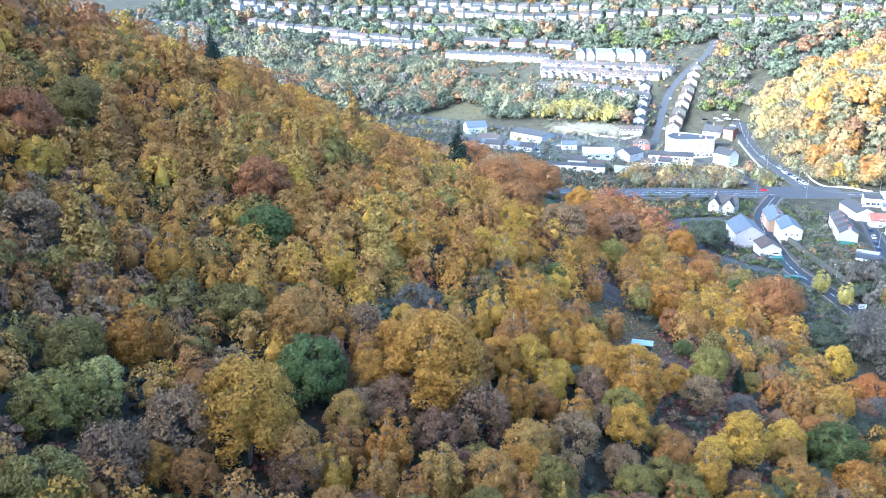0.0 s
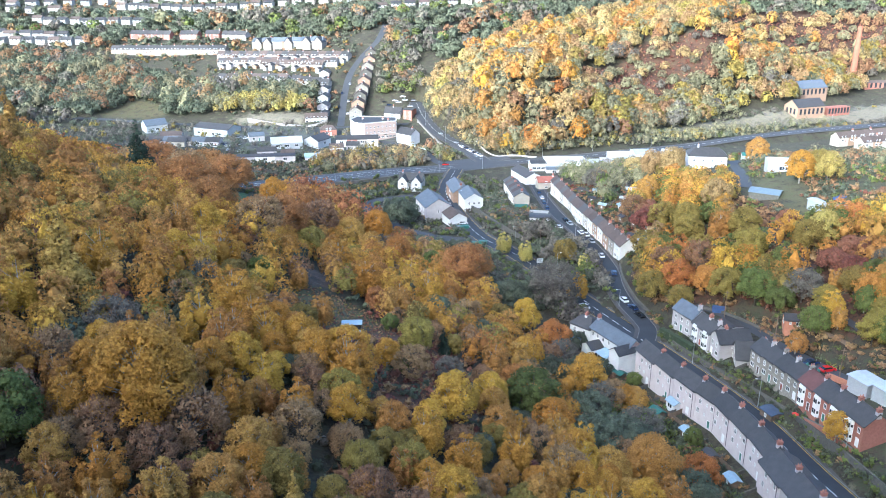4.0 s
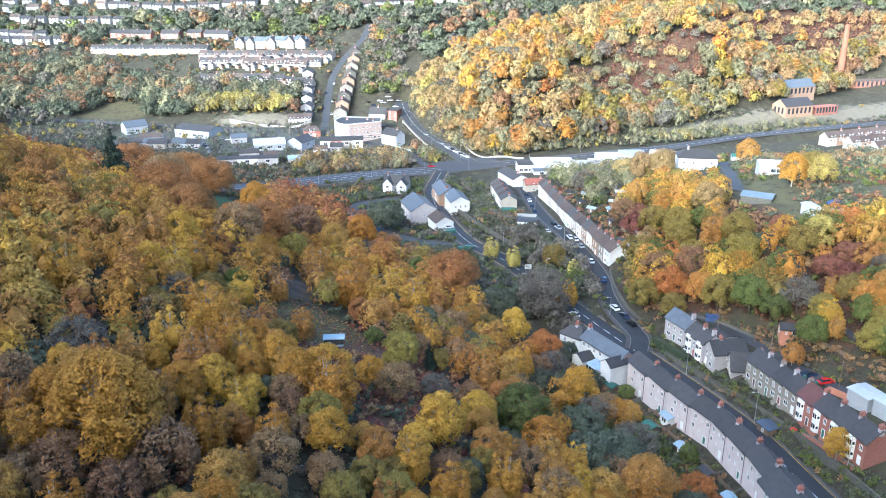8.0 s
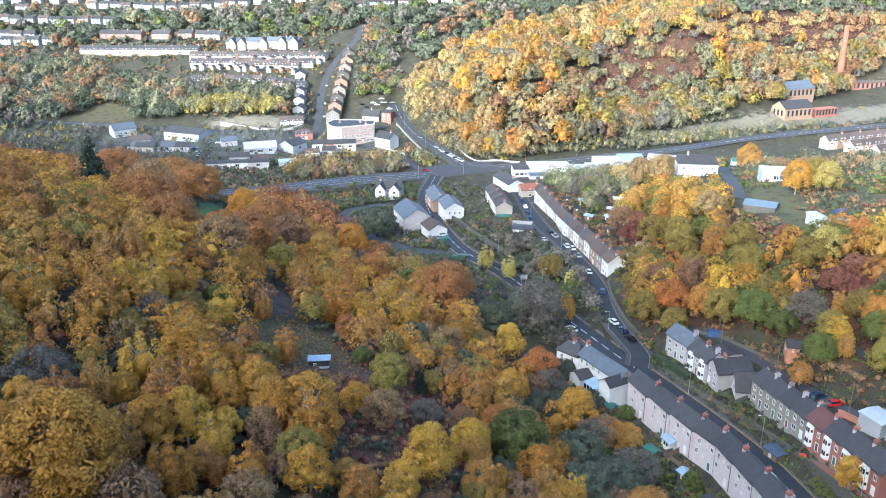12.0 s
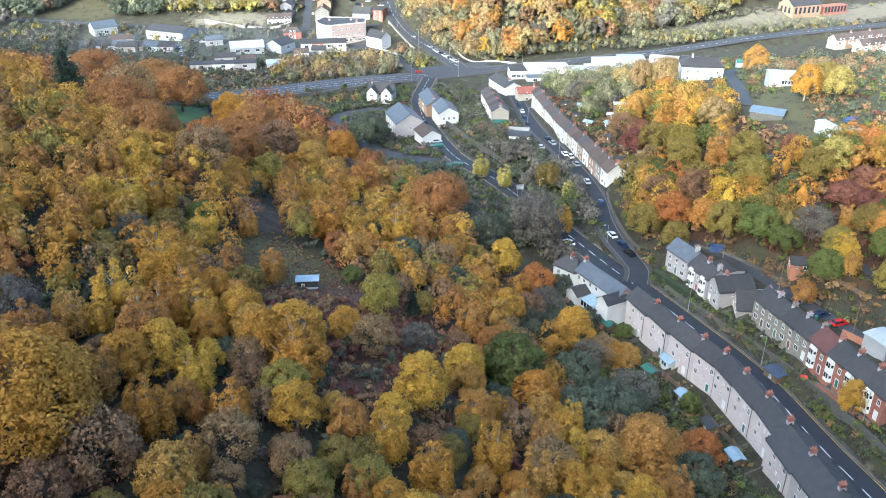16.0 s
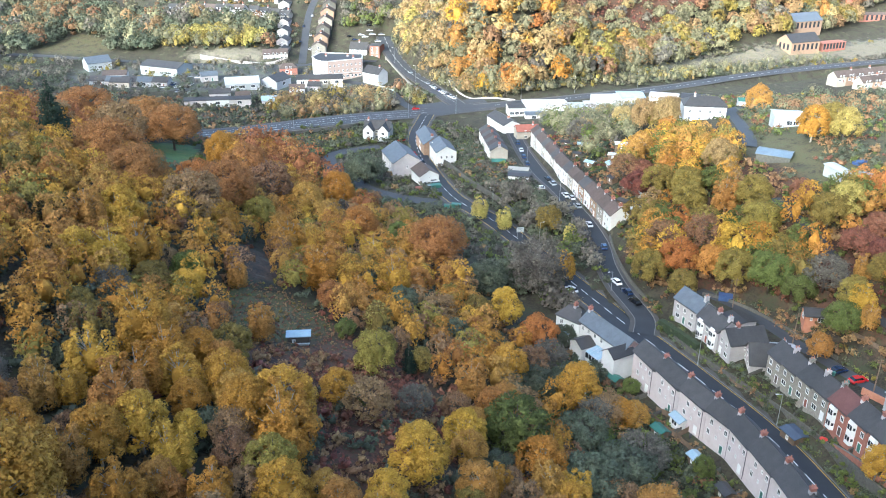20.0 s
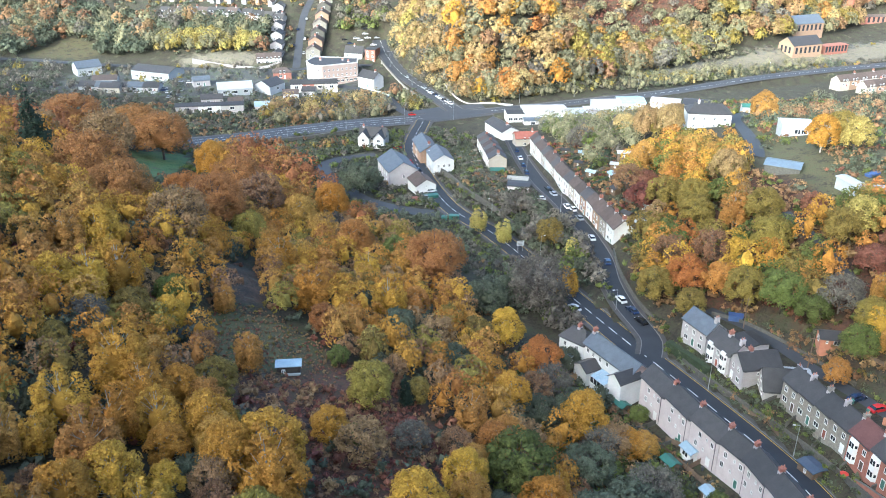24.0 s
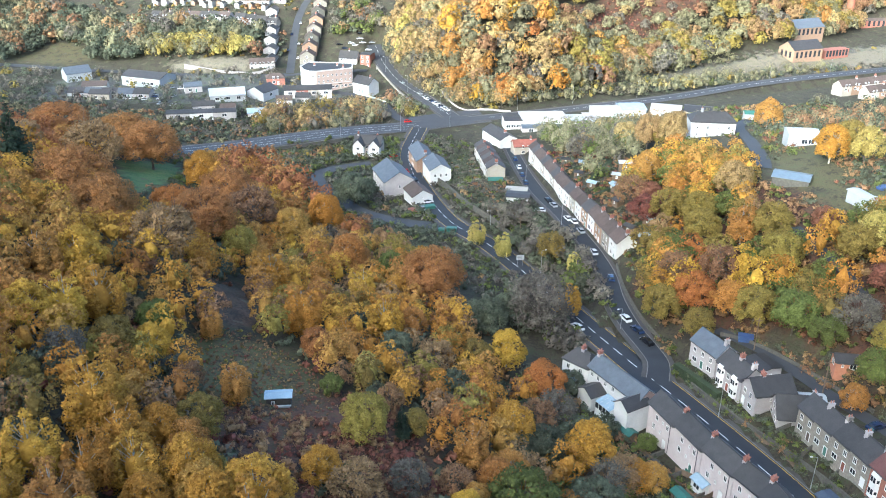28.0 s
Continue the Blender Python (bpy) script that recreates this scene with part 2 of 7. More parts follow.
BLUE_METAL = surface("blue_sheet_metal", (0.03, 0.06, 0.16), (0.06, 0.10, 0.24), 1.5, 0.5, 0.02)
PALE_BLUE_SHEET = surface("pale_blue_roof_sheet", (0.22, 0.30, 0.36), (0.36, 0.45, 0.52), 2.5, 0.5, 0.05)
DARK_TIMBER = surface("tarred_timber", (0.025, 0.022, 0.02), (0.07, 0.06, 0.05), 0.8, 0.9, 0.3)
BLUE_GREY_SHEET = surface("blue_grey_roof_sheet", (0.10, 0.13, 0.16), (0.18, 0.22, 0.26), 2.0, 0.5, 0.1)
TIMBER = surface("weathered_timber", (0.09, 0.06, 0.04), (0.22, 0.16, 0.11), 0.8, 0.9, 0.3)
POT = surface("terracotta", (0.30, 0.12, 0.08), (0.44, 0.21, 0.14), 0.4)


# spot heights of the ground, place by place: x, y, z
NEAR_HILL = [(-72, 46, 66), (-56, 63, 59), (-33, 78, 54), (-98, 71, 70), (-130, 101, 75), (-53, 119, 60), (-17, 130, 48), (-59, 165, 58), (-94, 206, 63), (-89, 190, 64), (-92, 246, 56), (-56, 235, 47),
             (-44, 180, 44), (-19, 205, 31), (-3, 220, 26), (15, 238, 19), (17, 187, 29), (3, 173, 33), (-74, 255, 40), (-45, 250, 27),
             (-89, 356, 18), (-23, 184, 37.5), (28, 200, 18), (-1, 262, 16), (0, 146, 40), (7, 258, 16), (32, 165, 17), (40, 120, 27), (70, 140, 19.5), (78, 112, 21)]
# high crest spots lie out of view, raised to shade the near slope
HILL_AND_SHADE_CREST = [(-172, 143, 91), (-194, 165, 101), (-184, 189, 97), (0, 0, 60), (20, 60, 48), (-135, -113, 228), (-60, -140, 230), (60, -160, 235), (-220, -40, 228),
               (-260, 60, 215), (-370, 160, 212), (-400, 260, 150), (60, 40, 46), (-140, 260, 66), (-150, 360, 30), (-260, 240, 104), (130, 80, 46),
               (260, 60, 110), (160, -150, 220), (-200, 440, 14), (-171, 225, 93), (0, -300, 300), (-500, -100, 320)]
STREETS = [(70, 222.5, 18.8), (73.5, 212, 18.9), (76.5, 205, 19.2), (80.5, 199, 19.7), (81.5, 192, 21.6), (85, 175, 23.2), (88.5, 158, 24.6), (52.5, 200, 13.2), (56.5, 190, 13.6), (60.5, 178, 14.2),
           (66, 164, 14.6), (68, 150, 15.2), (52, 205, 12.6), (46, 190, 11.8), (56, 163, 12.8), (62, 136, 14.8), (40, 215, 12.5), (44, 234, 12.5), (58, 250, 15.5), (47, 252, 13.8), (37, 302, 8.5), (19, 329, 7), (-8, 371, 3.5), (63, 281, 16), (33, 366, 10),
           (74, 220, 19.6), (86, 193, 21.6), (90, 168, 23.4), (100, 212, 27.6), (98, 188, 26), (103, 171, 28.6), (80, 236, 23), (99, 246, 31), (118, 223, 36),
           (100, 279, 36), (114, 366, 33), (117, 297, 40), (136, 330, 41), (130, 270, 44), (155, 288, 46), (170, 220, 52)]
VALLEY = [(-70, 414, 4), (-10, 440, 2), (40, 500, 0), (-110, 520, 1), (-165, 580, 1), (67, 484, 0.5), (110, 470, 6), (199, 600, 0), (330, 640, 1),
          (300, 668, 2.5), (357, 733, 10), (-40, 600, 1), (-230, 640, 6), (160, 450, 14), (250, 420, 20), (400, 560, 2), (220, 645, 3), (-10, 560, 0),
          (300, 300, 50), (-300, 560, 8),
          (60, 530, 0.4), (95, 541, 0.4), (130, 557, 0.4), (165, 575, 0.2), (70, 498, 0.8), (100, 506, 1.6), (135, 520, 1.2), (30, 540, 1.4)]
SPUR = [(34, 568, 34), (68, 588, 50), (52, 552, 9), (130, 668, 27), (160, 720, 48), (215, 700, 64), (360, 812, 50), (8, 671, 44), (5, 560, 3),
        (110, 585, 22), (250, 760, 60), (480, 800, 46), (130, 610, 8)]
FAR_SIDE = [(-75, 706, 42), (-215, 771, 39), (-343, 785, 37), (-398, 881, 46), (-105, 584, 8), (-53, 747, 58), (-24, 695, 38), (-232, 690, 14),
            (-60, 640, 12), (-140, 660, 22), (-400, 680, 20), (0, 900, 72), (-250, 1000, 66), (250, 900, 82), (500, 950, 84), (-600, 900, 60),
            (-600, 1300, 130), (0, 1300, 150), (600, 1300, 180), (0, 2400, 380), (-900, 600, 60), (1200, 500, 150), (700, 560, 10), (-1400, 1000, 300)]
SPOTS = np.array(NEAR_HILL + HILL_AND_SHADE_CREST + STREETS + VALLEY + SPUR + FAR_SIDE, float)


def spread(points):
    """Weights of a smooth sheet through the spot heights."""
    n = len(points)
    d = np.hypot(points[:, None, 0] - points[None, :, 0], points[:, None, 1] - points[None, :, 1])
    a = np.zeros((n + 3, n + 3))
    a[:n, :n] = -d - np.eye(n) * 3.0 * -1.0
    a[:n, n], a[:n, n + 1:] = 1, points[:, :2] / 100
    a[n:, :n] = a[:n, n:].T
    return np.linalg.solve(a, np.concatenate([points[:, 2], np.zeros(3)]))


SHEET = spread(SPOTS)


def raw_ground(x, y):
    x, y = np.asarray(x, float), np.asarray(y, float)
    out = SHEET[-3] + SHEET[-2] * x / 100 + SHEET[-1] * y / 100
    for (px, py, _), w in zip(SPOTS, SHEET):
        out = out - w * (np.sqrt((x - px) ** 2 + (y - py) ** 2 + 36.0) - 6.0)
    return out


# ---- roads: width, way (x, y, z) ----
ROADS = {
    "hill_road": (8.2, [(120, 20, 26), (92, 100, 21.5), (82.5, 140, 20.4), (80.4, 154, 19.4), (78.2, 171, 18.3), (74.9, 184, 17.6), (69.8, 199, 16.9), (63.3, 216, 16.3),
                        (57.1, 231, 15.9), (50, 252, 14.6), (46.3, 264, 13.6), (42.1, 279, 12.0), (36.7, 299, 9.9), (28.6, 320.7, 8.5), (18, 341, 7.4), (12, 362, 6.2),
                        (7, 388, 4.6), (3.2, 413, 3.3), (2, 442, 2.2), (8, 484, 1.2)]),
    "upper_street": (5.2, [(61.5, 222.5, 16.35), (63.6, 229.5, 16.5), (62.9, 236, 16.7), (60.8, 248, 16.8), (60.2, 263, 16.8), (61.4, 278, 16.6), (61.1, 291, 16.3), (59.8, 305, 15.9), (56.3, 331, 14.8), (52.6, 355, 12.9),
                           (51.2, 385, 9.8), (51.0, 408, 7.2), (51, 440, 4.0)]),
    "side_road": (6.5, [(19, 338, 7.3), (1, 344, 6.4), (-16.5, 357, 5.6), (-29, 378, 4.6), (-38, 401, 3.4), (-33, 415, 2.6), (-15, 424, 2.2)]),
    "valley_road": (15.0, [(-150, 420, 4.2), (-101, 438, 4.2), (-80, 446, 4.0), (-55, 460, 3.2), (-28, 474, 2.2), (7, 488, 1.0), (44, 503, 1.0)]),
    "east_road": (9.0, [(36, 500, 1.0), (72, 512, 1.0), (105, 524, 1.0), (160, 545, 1.0), (233, 582, 1.0), (330, 617, 1.0), (480, 660, 1.5), (700, 700, 2.0)]),
    "junction": (24.0, [(6, 492, 1.0), (28, 502, 1.05), (44, 506, 1.0)]),
    "bridge_road": (9.0, [(26, 505, 1.0), (12, 540, 2.0), (-4, 575, 4.5), (-14, 605, 9.0), (-20, 632, 15)]),
    "town_street": (5.2, [(-74, 600, 3.0), (-75, 620, 7.0), (-76, 655, 19), (-74, 680, 29), (-66, 705, 40), (-55, 730, 50), (-50, 760, 60)]),
    "slip_road": (5.5, [(-42, 563, 0.2), (-27, 554.5, -0.3), (-15, 543, -0.6), (-9, 524, -0.2), (-4, 505, 0.7), (2, 494, 0.95)]),
    "old_road": (7.0, [(-330, 622, 6), (-264, 616, 5.2), (-208, 606, 4.0), (-150, 598, 3.2), (-102, 592, 3.0), (-57, 600, 3.0), (-24, 597, 5.6)]),
    "shed_lane": (5.0, [(160, 430, 20), (140, 390, 29), (128, 347, 36.5), (122, 322, 38.6), (117, 308, 40)]),
    "garage_lane": (3.8, [(80, 237, 21.5), (87, 226, 22.2), (91, 216, 22.6), (94, 206, 23.2), (98, 194, 24.2), (102, 178, 26.5), (108, 160, 29)]),
    "wood_path": (3.2, [(108, 262, 39), (111.5, 243, 36.5), (112, 228, 34.5), (110, 214, 31.5), (112, 196, 32)]),
}


def smooth_way(points, step):
    """Points at even steps along a rounded line through the given ones."""
    p = np.array(points, float)
    p = np.vstack([2 * p[0] - p[1], p, 2 * p[-1] - p[-2]])
    out = []
    for i in range(1, len(p) - 2):
        n = max(2, int(np.linalg.norm(p[i + 1] - p[i]) / step))
        for k in range(n):
            u = k / n
            out.append(0.5 * (2 * p[i] + (p[i + 1] - p[i - 1]) * u + (2 * p[i - 1] - 5 * p[i] + 4 * p[i + 1] - p[i + 2]) * u**2
                              + (3 * p[i] - p[i - 1] - 3 * p[i + 1] + p[i + 2]) * u**3))
    return np.array(out + [p[-2]])


WAYS = {n: (w, smooth_way(p, 4.0)) for n, (w, p) in ROADS.items()}


def near_road(x, y):
    """For each place: how deep it lies in a road's bed (0 to 1) and the road's height."""
    x, y = np.atleast_1d(np.asarray(x, float)), np.atleast_1d(np.asarray(y, float))
    bed, height, clear = np.zeros(x.shape), np.zeros(x.shape), np.full(x.shape, 1e9)
    for w, way in WAYS.values():
        d = np.full(x.shape, 1e9)
        z = np.zeros(x.shape)
        near = (x > way[:, 0].min() - 40) & (x < way[:, 0].max() + 40) & (y > way[:, 1].min() - 40) & (y < way[:, 1].max() + 40)
        if not near.any():
            continue
        xs, ys = x[near], y[near]
        dn, zn = d[near], z[near]
        for a, b in zip(way[:-1], way[1:]):
            ab = b[:2] - a[:2]
            u = np.clip(((xs - a[0]) * ab[0] + (ys - a[1]) * ab[1]) / (ab @ ab + 1e-9), 0, 1)
            dd = np.hypot(xs - a[0] - u * ab[0], ys - a[1] - u * ab[1])
            closer = dd < dn
            dn = np.where(closer, dd, dn)
            zn = np.where(closer, a[2] + u * (b[2] - a[2]), zn)
        d[near], z[near] = dn, zn
        s = np.clip(1 - (d - w / 2 - 1.8) / 2.4, 0, 1)
        s = s * s * (3 - 2 * s)
        better = s > bed
        bed, height = np.where(better, s, bed), np.where(better, z, height)
        clear = np.minimum(clear, d - w / 2)
    return bed, height, clear


def ground_z(x, y):
    bed, height, _ = near_road(x, y)
    x, y = np.atleast_1d(np.asarray(x, float)), np.atleast_1d(np.asarray(y, float))
    return raw_ground(x, y) * (1 - bed) + (height - 0.12) * bed


def gz(x, y):
    return float(ground_z(x, y)[0])


def inside(x, y, poly):
    """Whether places lie inside a polygon."""
    x, y = np.asarray(x, float), np.asarray(y, float)
    r = np.zeros(x.shape, bool)
    for (ax, ay), (bx, by) in zip(poly, poly[1:] + poly[:1]):
        if ay != by:
            r ^= ((ay > y) != (by > y)) & (x < (bx - ax) * (y - ay) / (by - ay) + ax)
    return r


# ---- what covers the ground ----
CLEARING = [(-44.7, 202.4), (-38.6, 212.8), (-29.9, 213.5), (-18.2, 204.3), (-12.3, 189.4), (-15.3, 177.6), (-16.3, 161.7), (-23.8, 164.0), (-33.1, 178.1), (-40.8, 190.4)]
BRACKEN = [(-20.4, 193.8), (-8.3, 196.9), (3.0, 183.0), (4.8, 170.4), (-1.0, 160.0), (-13.4, 159.3), (-18.8, 173.4)]
DARK_BANK = [(-44.2, 225.9), (-45.3, 261.1), (-37.5, 250.2), (-32.9, 217.2), (-37.9, 212.0), (-42.7, 213.2)]
GREEN_FIELD = [(-118.7, 392.6), (-99.1, 404.7), (-88.2, 380.2), (-91.5, 345.9), (-87.0, 304.3)]
PASTURE = [(138, 255), (170, 262), (200, 300), (190, 340), (150, 330), (140, 300)]
SHOULDER_GRASS = [(126, 252), (178, 236), (250, 300), (250, 420), (190, 450), (146, 400), (130, 350), (120, 305)]
YELLOW_BANK = [(-176, 612), (-100, 606), (-98, 634), (-172, 646)]
MEADOW = [(-262, 625), (-215, 620), (-200, 640), (-245, 665)]
PALE_FIELD = [(-150, 612), (-146, 602), (-96, 598), (-94, 609), (-112, 614)]
TRACKBED = [(150, 580), (226, 610), (352, 642), (430, 660), (430, 692), (366, 678), (231, 634), (180, 608)]
HEATH_SLOPE = [(82, 668), (100, 640), (146, 632), (188, 652), (230, 690), (222, 706), (165, 712), (144, 684)]
HEATH_TOP = [(215, 700), (260, 720), (430, 800), (450, 860), (280, 815), (220, 740)]
YARD = [(-215, 540), (-140, 535), (-90, 530), (-40, 545), (-30, 590), (-120, 588), (-215, 590)]
SCRUB_FLAT = [(120, 555), (240, 600), (340, 640), (420, 660), (420, 690), (330, 672), (220, 632), (110, 575)]
HEATH = [(100, 690), (200, 740), (330, 790), (460, 850), (480, 900), (300, 880), (150, 790)]
LEAF_LITTER = [(66, 262), (78, 238), (98, 228), (108, 190), (150, 200), (126, 258), (112, 300), (84, 300)]
CLEARING_FRONT = [(-36, 180), (-12, 182), (8, 172), (8, 132), (-8, 126), (-26, 140)]
FIELD_VIEW = [(-122, 400), (-84, 404), (-62, 285), (-88, 285)]


def steps(spans):
    out = []
    for a, b, s in spans:
        out += list(np.arange(a, b, s))
    return np.array(out + [spans[-1][1]])


def ground_material():
    m = bpy.data.materials.new("ground_cover")
    m.use_nodes = True
    t, b = m.node_tree, m.node_tree.nodes["Principled BSDF"]
    geo = t.nodes.new("ShaderNodeNewGeometry")

    def noise_at(scale, detail=5):
        n = t.nodes.new("ShaderNodeTexNoise")
        n.inputs["Scale"].default_value, n.inputs["Detail"].default_value = scale, detail
        t.links.new(geo.outputs["Position"], n.inputs["Vector"])
        return n.outputs[0]

    def tones(fac, colours):
        r = t.nodes.new("ShaderNodeValToRGB")
        while len(r.color_ramp.elements) < len(colours):
            r.color_ramp.elements.new(0.5)
        for k, c in enumerate(colours):
            r.color_ramp.elements[k].position = 0.41 + 0.17 * k / (len(colours) - 1)
            r.color_ramp.elements[k].color = (*c, 1)
        t.links.new(fac, r.inputs[0])
        return r.outputs[0]

    broad, fine = noise_at(0.22, 6), noise_at(1.6, 8)
    both = t.nodes.new("ShaderNodeMath")
    both.operation = "MULTIPLY_ADD"
    both.inputs[1].default_value = 0.5
    half = t.nodes.new("ShaderNodeMath")
    half.operation = "MULTIPLY"
    half.inputs[1].default_value = 0.5
    t.links.new(fine, half.inputs[0])
    t.links.new(broad, both.inputs[0])
    t.links.new(half.outputs[0], both.inputs[2])
    out = tones(both.outputs[0], [(0.024, 0.021, 0.013), (0.05, 0.041, 0.024), (0.043, 0.047, 0.022)])
    for name, colours in (("grass", [(0.03, 0.024, 0.011), (0.095, 0.075, 0.03), (0.062, 0.066, 0.022)]), ("bracken", [(0.03, 0.017, 0.011), (0.095, 0.042, 0.024), (0.06, 0.042, 0.02)]),
                          ("lawn", [(0.05, 0.10, 0.03), (0.09, 0.15, 0.045), (0.11, 0.14, 0.05)]), ("soil", [(0.03, 0.02, 0.012), (0.062, 0.036, 0.022), (0.095, 0.055, 0.034)]),
                          ("grit", [(0.055, 0.057, 0.055), (0.10, 0.10, 0.095), (0.075, 0.09, 0.05)]), ("gravel", [(0.10, 0.088, 0.06), (0.20, 0.175, 0.13), (0.15, 0.135, 0.085)]), ("pasture", [(0.035, 0.028, 0.015), (0.085, 0.075, 0.032), (0.068, 0.072, 0.028)])):
        att = t.nodes.new("ShaderNodeAttribute")
        att.attribute_name = name
        edge = t.nodes.new("ShaderNodeMath")
        edge.operation = "MULTIPLY_ADD"
        edge.inputs[1].default_value = 1.7
        t.links.new(noise_at(0.2, 7), edge.inputs[0])
        t.links.new(att.outputs["Fac"], edge.inputs[2])
        cut = t.nodes.new("ShaderNodeMapRange")
        cut.inputs["From Min"].default_value, cut.inputs["From Max"].default_value = 1.05, 1.5
        t.links.new(edge.outputs[0], cut.inputs[0])
        mix = t.nodes.new("ShaderNodeMix")
        mix.data_type = "RGBA"
        t.links.new(cut.outputs[0], mix.inputs["Factor"])
        t.links.new(out, mix.inputs["A"])
        t.links.new(tones(both.outputs[0], colours), mix.inputs["B"])
        out = mix.outputs["Result"]
    t.links.new(out, b.inputs["Base Color"])
    b.inputs["Roughness"].default_value = 0.95
    bump = t.nodes.new("ShaderNodeBump")
    bump.inputs["Strength"].default_value, bump.inputs["Distance"].default_value = 0.6, 0.4
    t.links.new(fine, bump.inputs["Height"])
    t.links.new(bump.outputs[0], b.inputs["Normal"])
    return m


def build_ground():
    xs = steps([(-2600, -800, 200), (-800, -360, 40), (-360, -130, 10), (-130, 170, 3), (170, 420, 8), (420, 800, 40), (800, 2600, 200)])
    ys = steps([(-1600, -400, 200), (-400, 40, 20), (40, 450, 3), (450, 660, 4), (660, 1000, 10), (1000, 1400, 40), (1400, 4200, 200)])
    X, Y = np.meshgrid(xs, ys)
    Z = ground_z(X.ravel(), Y.ravel())
    rough = np.array([noise.noise((x * 0.09, y * 0.09, 0.3)) for x, y in zip(X.ravel(), Y.ravel())])
    bed, _, _ = near_road(X.ravel(), Y.ravel())
    Z = Z + rough * 0.35 * (1 - bed)
    n, k = len(xs), len(ys)
    i = (np.arange(k - 1)[:, None] * n + np.arange(n - 1)).ravel()
    faces = np.stack([i, i + 1, i + n + 1, i + n], 1)
    me = bpy.data.meshes.new("ground")
    me.from_pydata(np.stack([X.ravel(), Y.ravel(), Z], 1), [], faces.tolist())
    me.polygons.foreach_set("use_smooth", np.ones(len(faces), bool))
    px, py = X.ravel(), Y.ravel()
    for name, polys in (("grass", [CLEARING, PASTURE, MEADOW]), ("bracken", [BRACKEN, HEATH, HEATH_SLOPE, HEATH_TOP, LEAF_LITTER, CLEARING_FRONT]), ("lawn", [GREEN_FIELD]), ("gravel", [TRACKBED, PALE_FIELD]), ("pasture", [SHOULDER_GRASS]), ("soil", [DARK_BANK]), ("grit", [YARD, SCRUB_FLAT])):
        a = me.attributes.new(name, "FLOAT", "POINT")
        v = np.zeros(len(px))
        for p in polys:
            v = np.maximum(v, sum(inside(px + dx, py + dy, p).astype(float) for dx in (-6, -3, 0, 3, 6) for dy in (-6, -3, 0, 3, 6)) / 25)
        a.data.foreach_set("value", v)
    me.materials.append(ground_material())
    return tagged(new("ground", me), "hillside and valley floor with leaf litter, grass and bracken", "ground", kind="structure")


ground = build_ground()


def strip(name, way, left, right, lift, mat, parent=None, label="", thick=0.0):
    """A band along a way, from one offset to another."""
    d = np.gradient(way[:, :2], axis=0)
    d /= np.linalg.norm(d, axis=1, keepdims=True) + 1e-9
    side = np.stack([d[:, 1], -d[:, 0]], 1)
    rows = [np.column_stack([way[:, :2] + side * o, way[:, 2] + z]) for o, z in ((left, lift), (right, lift))]
    if thick:
        rows = [np.column_stack([way[:, :2] + side * left, way[:, 2] + lift - thick])] + rows + [np.column_stack([way[:, :2] + side * right, way[:, 2] + lift - thick])]
    n, c = len(way), len(rows)
    v = np.concatenate(rows)
    f = [(r * n + i, (r + 1) * n + i, (r + 1) * n + i + 1, r * n + i + 1) for r in range(c - 1) for i in range(n - 1)]
    me = bpy.data.meshes.new(name)
    me.from_pydata(v.tolist(), [], [q[::-1] for q in f])
    me.materials.append(mat)
    ob = new(name, me)
    if parent:
        ob.parent = parent
    if label:
        tagged(ob, label)
    return ob


def build_roads():
    for name, (w, way) in WAYS.items():
        fine = smooth_way(ROADS[name][1], 2.0)
        lift = 0.06 + 0.012 * list(WAYS).index(name)
        road = tagged(strip(name, fine, -w / 2, w / 2, lift, DARK_ASPHALT if name in ("hill_road", "upper_street") else ASPHALT), {"hill_road": "dark asphalt hill road with white centre dashes and yellow edges", "junction": "wide grey asphalt road junction"}.get(name, "worn grey asphalt road through the valley"), "road", kind="structure")
        if name in ("hill_road", "upper_street", "valley_road", "east_road", "bridge_road"):
            for s in (-1, 1):
                a, b = sorted((s * w / 2, s * (w / 2 + 0.2)))
                strip("kerb", fine, a, b, lift + 0.1, KERB, road, thick=0.25)
                a, b = sorted((s * (w / 2 + 0.2), s * (w / 2 + 1.4)))
                strip("pavement", fine, a, b, lift + 0.1, PAVING, road, thick=0.3)
        if name in ("hill_road", "valley_road", "east_road", "bridge_road"):
            k = 0
            length = np.concatenate([[0], np.cumsum(np.linalg.norm(np.diff(fine[:, :2], axis=0), axis=1))])

            def at(s):
                return np.array([np.interp(s, length, fine[:, j]) for j in range(3)])
            s = 60.0 if name == "hill_road" else 4.0
            while s < length[-1] - 4 and k < 90:
                strip("lane_dash", np.array([at(s), at(s + 2), at(s + 4)]), -0.11, 0.11, lift + 0.012, WHITE_LINE, road)
                s, k = s + 6.6, k + 1
            if name == "valley_road":
                for o in (-3.7, 3.7):
                    strip("lane_line", fine, o - 0.08, o + 0.08, lift + 0.012, WHITE_LINE, road)
        if name == "hill_road":
            for o in (-w / 2 + 0.35, w / 2 - 0.35):
                strip("edge_line", fine, o - 0.07, o + 0.07, lift + 0.012, YELLOW_LINE, road, "faded yellow edge line")


build_roads()


# ---- building kit ----
def part(name, bm, mat, parent, label=""):
    me = bpy.data.meshes.new(name)
    bm.to_mesh(me)
    bm.free()
    for m in (mat if isinstance(mat, (list, tuple)) else [mat]):
        me.materials.append(m)
    ob = new(name, me)
    ob.parent = parent
    return tagged(ob, label)


def piece(name, me, m, parent):
    """One more object on a shared mesh."""
    ob = new(name, me)
    ob.parent = parent
    ob.matrix_local = m
    return ob


